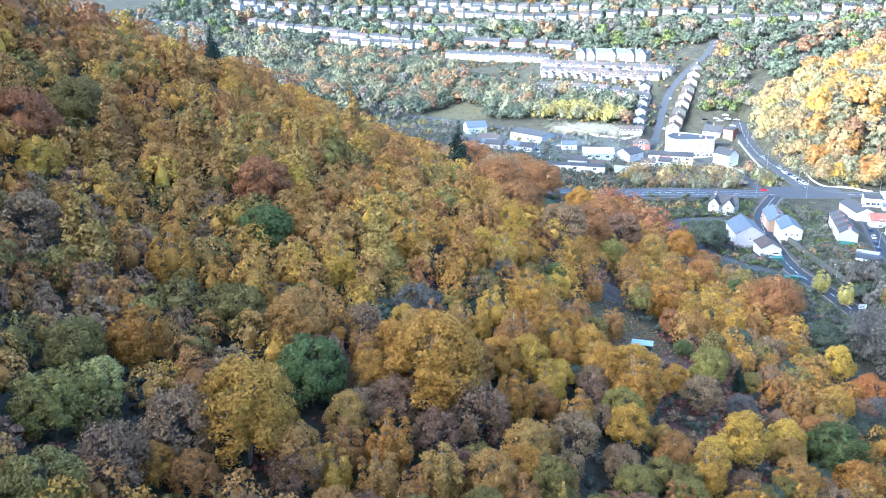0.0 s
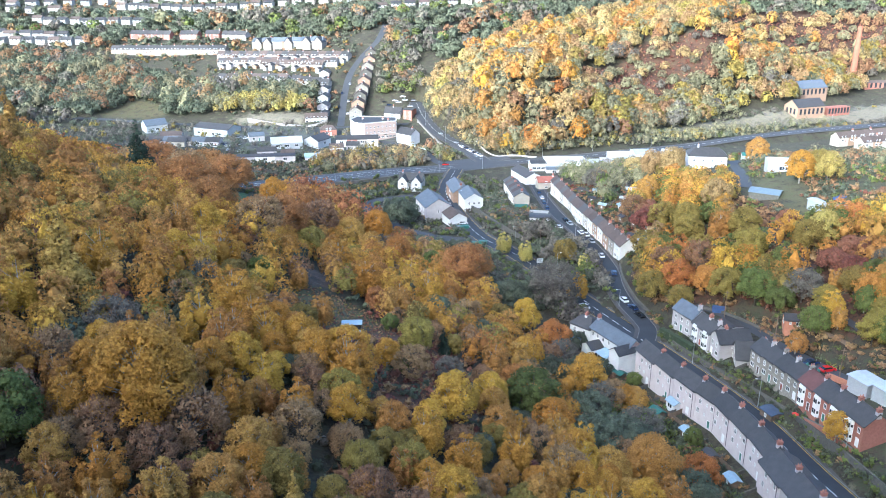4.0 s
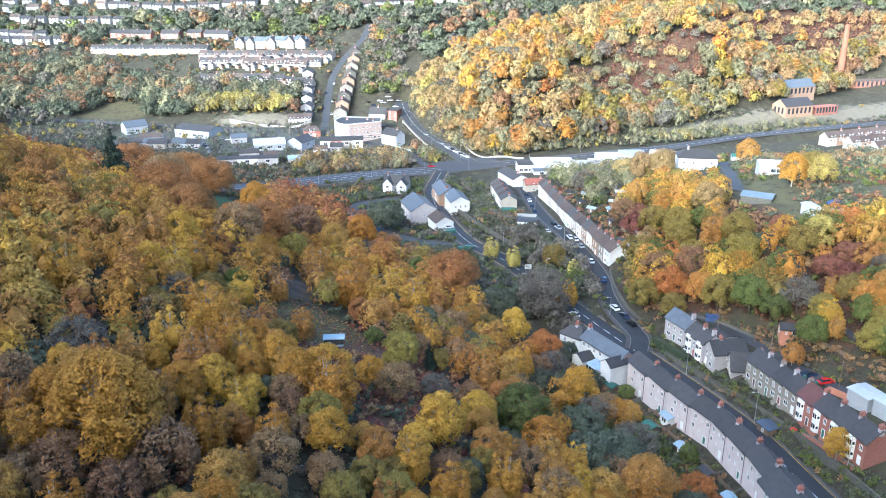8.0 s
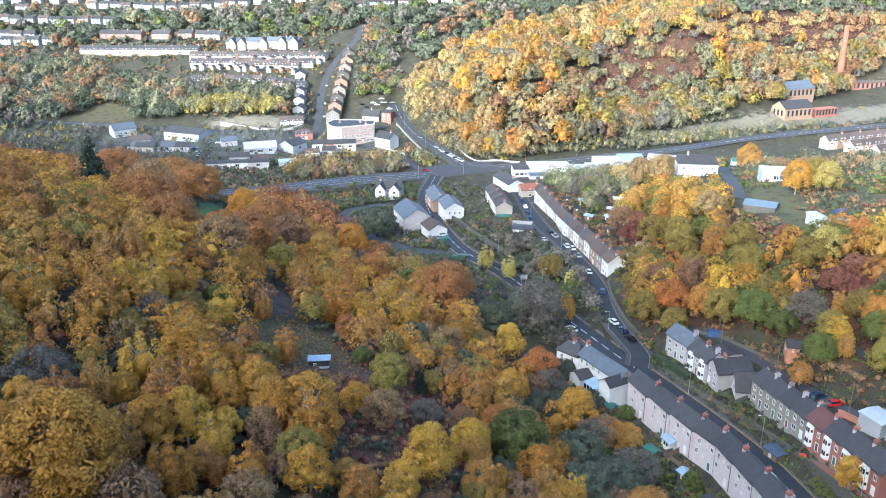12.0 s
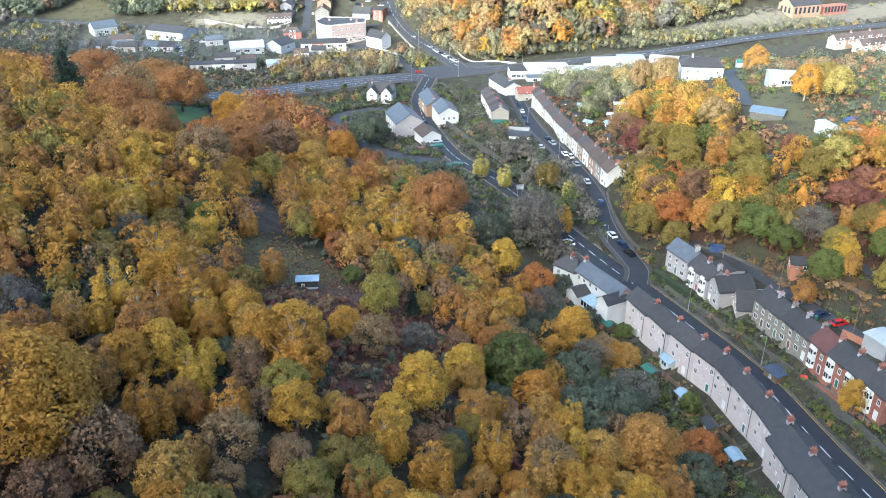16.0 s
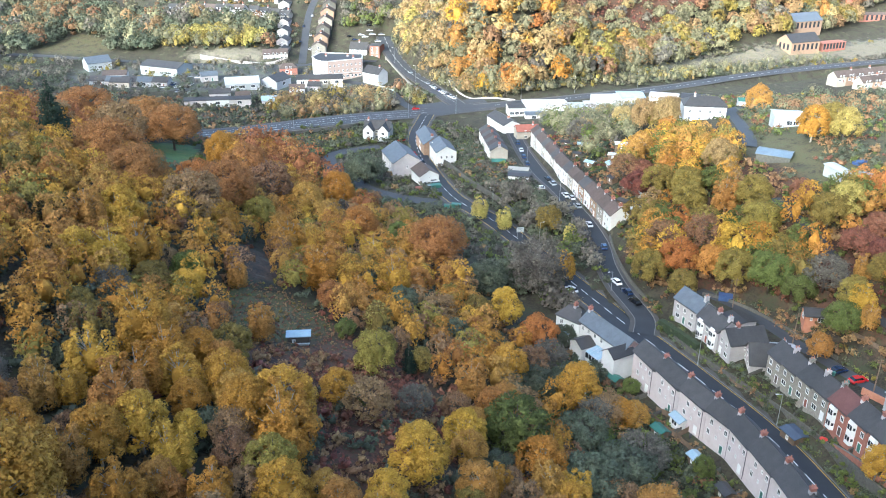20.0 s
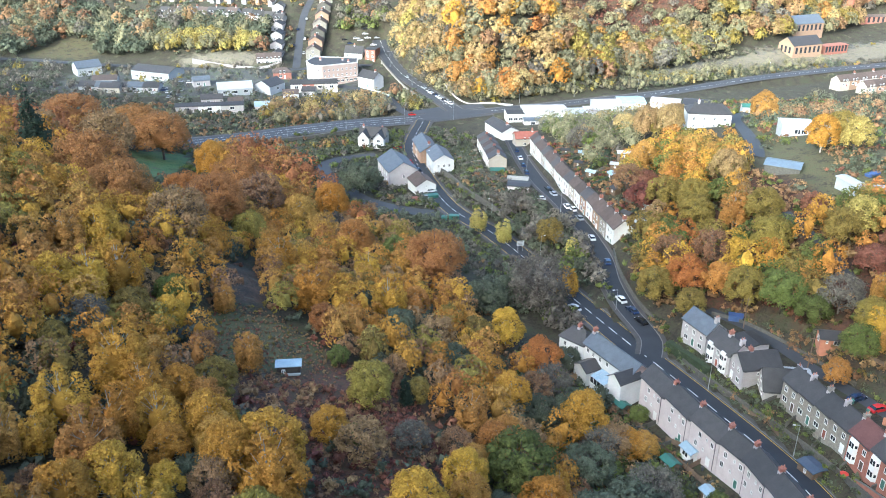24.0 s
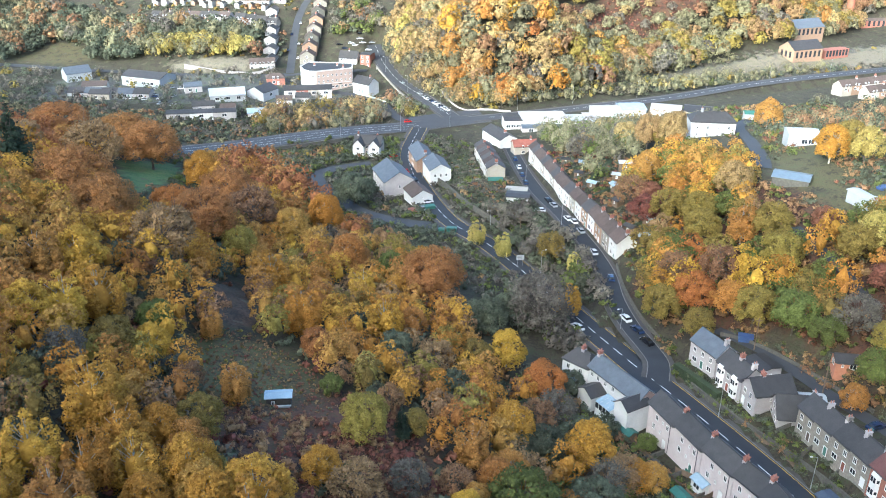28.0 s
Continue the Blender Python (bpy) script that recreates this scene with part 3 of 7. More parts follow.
def box(bm, x0, x1, y0, y1, z0, z1, mat=0):
    v = [bm.verts.new(p) for p in ((x0, y0, z0), (x1, y0, z0), (x1, y1, z0), (x0, y1, z0), (x0, y0, z1), (x1, y0, z1), (x1, y1, z1), (x0, y1, z1))]
    for f in ((0, 3, 2, 1), (4, 5, 6, 7), (0, 1, 5, 4), (1, 2, 6, 5), (2, 3, 7, 6), (3, 0, 4, 7)):
        bm.faces.new([v[i] for i in f]).material_index = mat
    return v


def solid(bm, rings, mat=0):
    """A closed skin over rings of as many points each."""
    rows = [[bm.verts.new(p) for p in r] for r in rings]
    n = len(rows[0])
    for a, b in zip(rows, rows[1:]):
        for i in range(n):
            bm.faces.new((a[i], a[(i + 1) % n], b[(i + 1) % n], b[i])).material_index = mat
    bm.faces.new(rows[0][::-1]).material_index = mat
    bm.faces.new(rows[-1]).material_index = mat


def ring(x, y, z, r, n, turn=0.0):
    return [(x + r * math.cos(turn + 2 * math.pi * i / n), y + r * math.sin(turn + 2 * math.pi * i / n), z) for i in range(n)]


def mesh_of(name, build, mats):
    bm = bmesh.new()
    build(bm)
    me = bpy.data.meshes.new(name)
    bm.to_mesh(me)
    bm.free()
    for m in mats:
        me.materials.append(m)
    return me


def empty(name, x, y, z, yaw=0.0):
    ob = new(name)
    ob.matrix_world = pose(x, y, z, 0, 0, yaw)
    return ob


# ---- trees ----
def tufts(rng, centres, radii, count, size, flat=0.5, shell=0.75, droop=0.0, middle=None):
    """Leaf tufts, each one small tilted triangle, spread over the outer side of the lobes."""
    k = rng.choice(len(centres), count, p=(radii**2) / (radii**2).sum())
    d = rng.normal(size=(count, 3))
    d /= np.linalg.norm(d, axis=1, keepdims=True)
    if middle is not None:
        out = centres[k] - middle
        d = d + 0.75 * out / (np.linalg.norm(out, axis=1, keepdims=True) + 1e-6)
        d /= np.linalg.norm(d, axis=1, keepdims=True) + 1e-6
    d[:, 2] = np.where(d[:, 2] < -0.45, -d[:, 2], d[:, 2])
    r = radii[k] * (shell + (1.12 - shell) * rng.random(count) ** 0.6)
    p = centres[k] + d * r[:, None] * np.array([1, 1, 0.9])
    p[:, 2] -= droop * np.hypot(d[:, 0], d[:, 1]) * radii[k]
    nrm = d + rng.normal(size=(count, 3)) * flat
    nrm /= np.linalg.norm(nrm, axis=1, keepdims=True)
    u = np.cross(nrm, rng.normal(size=(count, 3)))
    u /= np.linalg.norm(u, axis=1, keepdims=True)
    v = np.cross(nrm, u)
    s = size * (0.55 + 0.9 * rng.random(count))[:, None]
    q = np.stack([p - u * s * 0.62 - v * s * 0.3, p + u * s * 0.55 - v * s * 0.42, p + v * s * 0.78], 1)
    lie = d.copy()
    if middle is not None:
        away = p - middle
        lie = 0.75 * d + 0.5 * away / (np.linalg.norm(away, axis=1, keepdims=True) + 1e-6)
    lie[:, 2] += 0.12
    lie /= np.linalg.norm(lie, axis=1, keepdims=True) + 1e-6
    return q.reshape(-1, 3), np.repeat(lie, 3, 0)


def outwards(me, v):
    """The way out of the leaf mass, corner by corner."""
    me.attributes.new("outward", "FLOAT_VECTOR", "POINT").data.foreach_set("vector", np.asarray(v, np.float32).ravel())


def ball(level):
    bm = bmesh.new()
    bmesh.ops.create_icosphere(bm, subdivisions=level, radius=1.0)
    v, f = np.array([p.co for p in bm.verts]), [tuple(q.index for q in p.verts) for p in bm.faces]
    bm.free()
    return v, np.array(f)


BALLS = {1: ball(1), 2: ball(2)}


def bodies(rng, centres, radii, level, inset=0.9):
    """Lumpy leaf masses, one to a lobe: vertices and triangles."""
    V, F, o = [], [], 0
    bv, bf = BALLS[level]
    for c, r in zip(centres, radii):
        j = 1 + rng.normal(size=(len(bv), 1)) * 0.22
        V.append(c + bv * j * r * inset * np.array([1, 1, 0.85]))
        F.append(bf + o)
        o += len(bv)
    return np.concatenate(V), np.concatenate(F)


def sticks(rng, base, tip, r0, r1, sides=4):
    """A tapered limb from base to tip."""
    base, tip = np.array(base, float), np.array(tip, float)
    w = tip - base
    w /= np.linalg.norm(w) + 1e-9
    a = np.cross(w, [0.3, 0.9, 0.2])
    a /= np.linalg.norm(a)
    b = np.cross(w, a)
    ang = np.arange(sides) * 2 * np.pi / sides
    c = np.cos(ang)[:, None] * a + np.sin(ang)[:, None] * b
    v = np.concatenate([base + c * r0, tip + c * r1])
    f = [(i, (i + 1) % sides, sides + (i + 1) % sides, sides + i) for i in range(sides)]
    return v, f


def lobes(rng, shape, h, w, n):
    """Crown lobes of a tree h high and w wide: centres and radii."""
    if shape == "bush":
        a = rng.random(n) * 6.28
        off = w * 0.42 * np.sqrt(rng.random(n))
        r = w * (0.16 + 0.14 * rng.random(n))
        return np.stack([np.cos(a) * off, np.sin(a) * off, h * (0.15 + 0.5 * rng.random(n)) * (1 - 0.5 * off / w)], 1), r
    if shape == "cone":
        t = np.linspace(0.12, 0.97, n)
        a = rng.random(n) * 6.28
        off = (1 - t) * w * 0.28
        c = np.stack([np.cos(a) * off, np.sin(a) * off, h * t], 1)
        return c, np.maximum((1 - t) * w * 0.40, 0.25) + 0.15
    if shape == "birch" and n == 45:
        # several upright plumes side by side, each a column of lobes
        c, r = [], []
        for k in range(7):
            a, off = k * 1.047 + rng.normal() * 0.2, (0.0 if k == 6 else w * rng.uniform(0.2, 0.29))
            top = h * (rng.uniform(0.95, 1.0) if k == 6 else rng.uniform(0.7, 0.93))
            for u in np.linspace(0.0, 1.0, 5):
                z = h * 0.2 + (top - h * 0.2) * u * 0.93
                q = off * (0.85 + 0.3 * math.sin(u * 2.4))
                c.append((math.cos(a) * q + rng.normal() * w * 0.025, math.sin(a) * q + rng.normal() * w * 0.025, z))
                r.append(w * (0.175 - 0.085 * u**2) * rng.uniform(0.85, 1.12))
        return np.array(c), np.array(r)
    # a full dome: lobes spread evenly over an egg-shaped skin, uneven in reach
    i = np.arange(n) + 0.5
    up = 1 - 1.55 * i / n
    a = i * 2.39996 + rng.normal(size=n) * 0.35
    flat = np.sqrt(np.maximum(0.0, 1 - up**2))
    reach = 0.82 + 0.3 * rng.random(n)
    peak = 1.0 if shape == "birch" else 0.88
    belly = np.where(up > 0, flat ** (1.15 if shape == "birch" else 0.85), flat)
    c = np.stack([np.cos(a) * belly * reach * w * 0.37, np.sin(a) * belly * reach * w * 0.37, h * (0.47 + 0.39 * up * peak * (0.9 + 0.15 * reach))], 1)
    return c, w * (0.11 + 0.075 * rng.random(n)) * (1.2 if n < 20 else 1.0)


def tree_meshes(name, seed, shape, h, w, leaf, bark, count, size, n=14):
    """Trunk with limbs, and crown."""
    rng = np.random.default_rng(seed)
    c, r = lobes(rng, shape, h, w, n)
    V, F = [], []

    def limb(b, t, r0, r1, s=5):
        v, f = sticks(rng, b, t, r0, r1, s)
        o = sum(len(q) for q in V)
        V.append(v)
        F.extend(tuple(i + o for i in q) for q in f)
    lean = rng.normal(size=2) * 0.25
    limb((0, 0, -1.2), (lean[0], lean[1], h * 0.45), 0.022 * h, 0.014 * h, 7)
    limb((lean[0], lean[1], h * 0.45), (lean[0] * 1.6, lean[1] * 1.6, h * 0.93), 0.014 * h, 0.003 * h, 6)
    for i in range(len(c)):
        z = min(c[i][2] * 0.8, h * 0.7)
        limb((lean[0], lean[1], z * 0.8), c[i], 0.007 * h, 0.002 * h, 4)
    if leaf == "twig" or leaf == "brown":
        for i in range(len(c)):
            for _ in range(4):
                limb(c[i] - (0, 0, r[i] * 0.5), c[i] + rng.normal(size=3) * r[i] * 0.75 + (0, 0, r[i] * 0.5), 0.045, 0.012, 3)
    trunk = bpy.data.meshes.new("trunk")
    trunk.from_pydata(np.concatenate(V).tolist(), [], F)
    trunk.materials.append(bark)
    airy = leaf in ("twig", "brown")
    q, lie = tufts(rng, c, r, count, size, flat=0.75 if airy else 0.45, shell=0.3 if airy else 0.6, droop=0.15 if shape in ("birch", "cone") else 0.0, middle=None if shape == "cone" else np.array([0, 0, h * 0.42]))
    bv, bf = bodies(rng, c, r * (0.34 if airy else 0.46), 1)
    lie = np.concatenate([lie, np.tile(BALLS[1][0], (len(c), 1))])
    if shape != "cone" and not airy:
        core = BALLS[2][0] * (1 + rng.normal(size=(len(BALLS[2][0]), 1)) * 0.08) * np.array([w * 0.19, w * 0.19, h * 0.22]) + (0, 0, h * 0.44)
        bf = np.concatenate([bf, BALLS[2][1] + len(bv)])
        bv = np.concatenate([bv, core])
        lie = np.concatenate([lie, BALLS[2][0]])
    crown = bpy.data.meshes.new("crown")
    crown.from_pydata(np.concatenate([q, bv]).tolist(), [], np.arange(len(q)).reshape(-1, 3).tolist() + (bf + len(q)).tolist())
    n4 = len(q) // 3
    crown.polygons.foreach_set("use_smooth", np.concatenate([np.zeros(n4, bool), np.ones(len(bf), bool)]))
    outwards(crown, lie)
    crown.materials.append(LEAF[leaf])
    return trunk, crown


KINDS = {
    # leaf: shape, height, width, tufts, tuft size, bark, label, name
    "gold": ("birch", 13, 9.5, 5700, 0.29, BIRCH_BARK, "golden-yellow birch tree in autumn leaf on the hillside", "birch_tree"),
    "ochre": ("birch", 12, 9.0, 5320, 0.27, BIRCH_BARK, "brownish ochre birch tree with thinning leaves", "birch_tree"),
    "olive": ("round", 11, 9.0, 5320, 0.27, BARK, "olive-yellow broadleaf tree turning in autumn", "broadleaf_tree"),
    "rust": ("round", 14, 12.0, 6840, 0.31, BARK, "rust-red beech tree in full autumn colour", "beech_tree"),
    "orange": ("round", 11, 9.5, 5320, 0.27, BARK, "bright orange maple tree in autumn colour", "maple_tree"),
    "yellow": ("birch", 9, 7.0, 3800, 0.24, BARK, "bright yellow small tree in autumn leaf", "maple_tree"),
    "green": ("round", 10, 9.0, 5130, 0.27, BARK, "still green broadleaf tree", "broadleaf_tree"),
    "dusk": ("round", 7, 8.5, 4370, 0.27, BARK, "grey-green leafy willow shrub tree", "willow_tree"),
    "brown": ("round", 10, 8.5, 3610, 0.27, BARK, "nearly bare tree with withered brown leaves", "bare_tree"),
    "twig": ("round", 10, 9.0, 3420, 0.24, BARK, "bare grey-brown tree with fine twigs", "bare_tree"),
    "fir": ("cone", 17, 8.0, 4180, 0.37, BARK, "dark green conifer standing over the wood", "fir_tree"),
    "larch": ("cone", 16, 7.0, 4180, 0.35, BARK, "orange-gold larch with a pointed crown", "larch_tree"),
    # these two wear the leaf tones paled for haze
    "oak": ("round", 12, 11.0, 4940, 0.31, BARK, "broadleaf tree with tan-yellow leaves paled for haze", "oak_tree"),
    "ash": ("round", 11, 9.5, 4560, 0.29, BARK, "broadleaf tree with grey-yellow leaves paled for haze", "ash_tree"),
    "red": ("round", 8, 8.5, 3420, 0.31, BARK, "dark red-brown bushy tree", "broadleaf_tree"),
}
MODELS = {}
for k, (leaf, (shape, h, w, count, size, bark, label, name)) in enumerate(KINDS.items()):
    MODELS[leaf] = [tree_meshes(leaf, 100 + k * 10 + j, shape, h, w, leaf, bark, count, size, 44 + j % 2 if shape != "cone" else 26) for j in range(6 if leaf in ("gold", "ochre", "olive") else 4)]
BIG = {leaf: [tree_meshes(leaf, 400 + k, KINDS[leaf][0], KINDS[leaf][1], KINDS[leaf][2], leaf, KINDS[leaf][5], 11000, 0.22, 60)] for k, leaf in enumerate(("gold", "ochre", "olive", "rust"))}


def plant(leaf, x, y, height=None, width=None, z=None):
    """One tree as a thing: trunk and crown."""
    shape, h, w, count, size, bark, label, name = KINDS[leaf]
    sh = (height or h * RNG.uniform(0.8, 1.15)) / h
    sw = (width or w * sh * RNG.uniform(0.92, 1.12)) / w
    models = BIG[leaf] if leaf in BIG and sw > 1.25 else MODELS[leaf]
    trunk, crown = models[RNG.integers(len(models))]
    ob = new(name)
    ob.matrix_world = Matrix.LocRotScale((x, y, gz(x, y) if z is None else z), Euler((0, 0, RNG.uniform(0, 6.28))), (sw, sw, sh))
    tagged(ob, label, "tree", "trees of the valley")
    for nm, me in (("trunk", trunk), ("crown", crown)):
        p = new(nm, me)
        p.parent = ob
    return ob


FAR_MODELS = {}


def far_crown(leaf, seed, count, size, bush=False):
    """Tufts and lumps (three corners each) of one distant crown."""
    shape, h, w = KINDS[leaf][:3] if not bush else ("bush", 2.8, 4.2)
    rng = np.random.default_rng(seed)
    n = 4 if bush else (10 if shape == "cone" else (12 if count < 60 else 26))
    c, r = lobes(rng, shape, h, w, n)
    if bush or shape == "cone":
        v, f = bodies(rng, c[:2] if bush else c, r[:2] if bush else r, 1, 0.75)
    else:
        v, f = BALLS[1]
        v = v * (1 + rng.normal(size=(len(v), 1)) * 0.2) * np.array([w * 0.21, w * 0.21, h * 0.23]) + (0, 0, h * 0.46)
    q, lie = tufts(rng, c, r, count, size, flat=0.5, shell=0.65, middle=None if bush or shape == "cone" else np.array([0, 0, h * 0.4]))
    body = v[f].reshape(-1, 3)
    out = (body - body.mean(0)) / np.array([w, w, h])
    return np.concatenate([q, body]), np.concatenate([lie, out / (np.linalg.norm(out, axis=1, keepdims=True) + 1e-6)])


def woods(name, label, spots, count=150, size=1.1, bush=False):
    """Many trees as one body of foliage: spots are (leaf, x, y, z, scale)."""
    mats = sorted({s[0] for s in spots})
    Q, M, T, O = [], [], [], []
    for leaf, x, y, z, s in spots:
        key = (leaf, int(RNG.integers(6)), count, bush)
        if key not in FAR_MODELS:
            FAR_MODELS[key] = far_crown(leaf, 900 + len(FAR_MODELS), count, size, bush)
        a, tint = RNG.uniform(0, 6.28), RNG.random()
        c, n, (p, lie) = math.cos(a), math.sin(a), FAR_MODELS[key]
        Q.append(np.stack([x + (p[:, 0] * c - p[:, 1] * n) * s, y + (p[:, 0] * n + p[:, 1] * c) * s, z + p[:, 2] * s], 1))
        O.append(np.stack([lie[:, 0] * c - lie[:, 1] * n, lie[:, 0] * n + lie[:, 1] * c, lie[:, 2]], 1))
        M.append(np.full(len(p) // 3, mats.index(leaf)))
        T.append(np.full(len(p), tint))
    V = np.concatenate(Q)
    me = bpy.data.meshes.new(name)
    me.vertices.add(len(V))
    me.vertices.foreach_set("co", V.astype(np.float32).ravel())
    me.loops.add(len(V))
    me.loops.foreach_set("vertex_index", np.arange(len(V), dtype=np.int32))
    me.polygons.add(len(V) // 3)
    me.polygons.foreach_set("loop_start", np.arange(0, len(V), 3).astype(np.int32))
    me.polygons.foreach_set("material_index", np.concatenate(M).astype(np.int32))
    me.update(calc_edges=True)
    me.attributes.new("tint", "FLOAT", "POINT").data.foreach_set("value", np.concatenate(T).astype(np.float32))
    outwards(me, np.concatenate(O))
    for leaf in mats:
        me.materials.append(LEAF[leaf])
    return tagged(new(name, me), label, "trees", kind="stuff")


# ---- houses ----
def lattice(bm, xs, zs, holes, y0, y1):
    """One connected frame: a grid of cells without the holes, with depth."""
    v = {(i, j): bm.verts.new((x, y0, z)) for i, x in enumerate(xs) for j, z in enumerate(zs)}
    faces = [bm.faces.new((v[i, j], v[i + 1, j], v[i + 1, j + 1], v[i, j + 1])) for i in range(len(xs) - 1) for j in range(len(zs) - 1) if (i, j) not in holes]
    top = bmesh.ops.extrude_face_region(bm, geom=faces)["geom"]
    for e in top:
        if isinstance(e, bmesh.types.BMVert):
            e.co.y = y1
    bmesh.ops.recalc_face_normals(bm, faces=bm.faces)


def window_mesh(w, h):
    f = 0.1
    frame_mat = DARK_TRIM if h > 3 else TRIM
    return mesh_of("window", lambda bm: lattice(bm, [-w / 2, -w / 2 + f, -0.035, 0.035, w / 2 - f, w / 2], [-0.06, f, h - f, h], {(1, 1), (3, 1)}, 0.03, -0.08), [frame_mat])


def pane_mesh(w, h):
    return mesh_of("pane", lambda bm: box(bm, -w / 2 + 0.05, w / 2 - 0.05, -0.02, 0.01, 0.05, h - 0.05), [GLASS])


WIN = {k: (window_mesh(*v), pane_mesh(*v[:2])) for k, v in {"tall": (0.95, 1.35), "wide": (1.5, 1.25), "small": (0.55, 0.75), "slit": (0.6, 1.8), "big": (1.9, 1.4), "arch": (1.5, 3.4)}.items()}
DOOR_MESH = {}


def door_mesh(mat):
    if mat.name not in DOOR_MESH:
        def build(bm):
            lattice(bm, [-0.56, -0.45, 0.45, 0.56], [0, 0.02, 2.0, 2.12], {(1, 1)}, 0.03, -0.1)
        DOOR_MESH[mat.name] = mesh_of("door", build, [mat])
    return DOOR_MESH[mat.name]


def chimney_meshes(brick):
    def stack(bm):
        solid(bm, [[(x * a, y * b, z) for x, y in ((-1, -1), (1, -1), (1, 1), (-1, 1))] for a, b, z in ((0.55, 0.36, 0.3), (0.55, 0.36, 1.05), (0.64, 0.45, 1.1), (0.64, 0.45, 1.26), (0.5, 0.3, 1.3))])
        box(bm, -0.6, 0.6, -0.41, 0.41, -1.2, 0.42, 1)

    def pot(bm):
        solid(bm, [ring(0, 0, 1.28, 0.15, 7), ring(0, 0, 1.75, 0.11, 7), ring(0, 0, 1.8, 0.14, 7)])
    return mesh_of("chimney", stack, [brick, GREY_RENDER]), mesh_of("chimney_pot", pot, [POT])


DOOR_LEAVES = [mesh_of("door_leaf", lambda bm: box(bm, -0.44, 0.44, -0.05, 0.02, 0.03, 1.99), [m]) for m in (TRIM, BROWN_TILE, GREEN_METAL, RED_TILE)]
FITTED = []
CHIMNEY = {n: chimney_meshes(m) for n, m in (("brick", RED_BRICK), ("grey", GREY_RENDER), ("stone", STONE))}


def add_window(house, kind, m, deep=True):
    frame_me, pane_me = WIN[kind]
    w = piece("window", frame_me, m, house)
    if deep:
        piece("pane", pane_me, Matrix(), w)
    else:
        piece("pane", pane_me, m, house)
    return w


def wall_place(side, along, up, depth, length):
    """Pose of a fitting on one wall: f front (-y), b back, l and r the ends."""
    if side == "f":
        return pose(along, -depth / 2 - 0.005, up)
    if side == "b":
        return pose(along, depth / 2 + 0.005, up, 0, 0, 180)
    return pose((-length / 2 - 0.005) if side == "l" else (length / 2 + 0.005), along, up, 0, 0, -90 if side == "l" else 90)


def house(name, label, x, y, z, yaw, length, depth, eaves, rise, wall, roof, fittings=(), chimneys=(), group="", hip=0.0, below=3.0, over=0.35, ends=(True, True), roof_label="", trim=True):
    """A pitched-roof building. Fittings: (window or door kind, side, along, up)."""
    ob = empty(name, x, y, z, yaw)
    tagged(ob, label, "house", group)
    L, D = length / 2, depth / 2
    bm = bmesh.new()
    sec = [(-D, -below), (D, -below), (D, eaves), (0, eaves + rise * (1 if not hip else 0.0)), (-D, eaves)]
    if hip:
        sec = [(-D, -below), (D, -below), (D, eaves), (-D, eaves)]
    solid(bm, [[(-L, a, b) for a, b in sec], [(L, a, b) for a, b in sec]])
    bmesh.ops.recalc_face_normals(bm, faces=bm.faces)
    part("wall", bm, wall, ob)
    o0, o1 = (over if ends[0] else 0.0), (over if ends[1] else 0.0)
    k = rise / D
    for s, nm in ((-1, "roof"), (1, "roof")):
        bm = bmesh.new()
        th = 0.18
        y0, z0 = s * (D + 0.3), eaves - 0.3 * k + 0.04
        pts = [(-L - o0, y0, z0), (L + o1, y0, z0), (L + o1 - hip, s * 0.02, eaves + rise + 0.04), (-L - o0 + hip, s * 0.02, eaves + rise + 0.04)]
        solid(bm, [pts, [(a, b, c + th) for a, b, c in pts]])
        bmesh.ops.recalc_face_normals(bm, faces=bm.faces)
        part(nm, bm, roof, ob, roof_label)
    if hip:
        for s in (-1, 1):
            bm = bmesh.new()
            pts = [(s * (L + over), -D - 0.3, eaves - 0.3 * k + 0.04), (s * (L + over), D + 0.3, eaves - 0.3 * k + 0.04), (s * (L + over - hip), 0, eaves + rise + 0.04)]
            solid(bm, [pts, [(a, b, c + 0.18) for a, b, c in pts]])
            bmesh.ops.recalc_face_normals(bm, faces=bm.faces)
            part("roof", bm, roof, ob, roof_label)
    if trim:
        bm = bmesh.new()
        box(bm, -L - o0 + hip, L + o1 - hip, -0.12, 0.12, eaves + rise + 0.14, eaves + rise + 0.3)
        part("ridge", bm, roof, ob)
        for s in (-1, 1):
            bm = bmesh.new()
            box(bm, -L, L, s * (D + 0.36) - 0.06, s * (D + 0.36) + 0.06, eaves - 0.3 * k - 0.06, eaves - 0.3 * k + 0.08)
            part("gutter", bm, DARK_TRIM, ob)
    for kind, side, along, up in fittings:
        m = wall_place(side, along, up, depth, length)
        if kind in WIN:
            add_window(ob, kind, m if trim else m @ Matrix.Diagonal((1.3, 1.0, 1.25, 1.0)))
        elif kind == "door":
            d = piece("door", door_mesh(TRIM), m, ob)
            piece("door_leaf", DOOR_LEAVES[len(FITTED) % 4], Matrix(), d)
            FITTED.append(1)
        elif kind == "pipe":
            bm = bmesh.new()
            solid(bm, [ring(0, -0.1, -up, 0.07, 6), ring(0, -0.1, eaves - 0.2, 0.07, 6)])
            p = part("drainpipe", bm, DARK_TRIM if below > 5 else TRIM, ob)
            p.matrix_local = wall_place(side, along, 0, depth, length)
        elif kind == "bay":
            bay(ob, m)
    for style, along, off in chimneys:
        a, b = CHIMNEY[style]
        c = piece("chimney", a, pose(along, off, eaves + rise - abs(off) * k + 0.1, 0, 0, 90), ob)
        for dx in (-0.3, 0.3):
            piece("chimney_pot", b, pose(dx, 0, 0), c)
    return ob


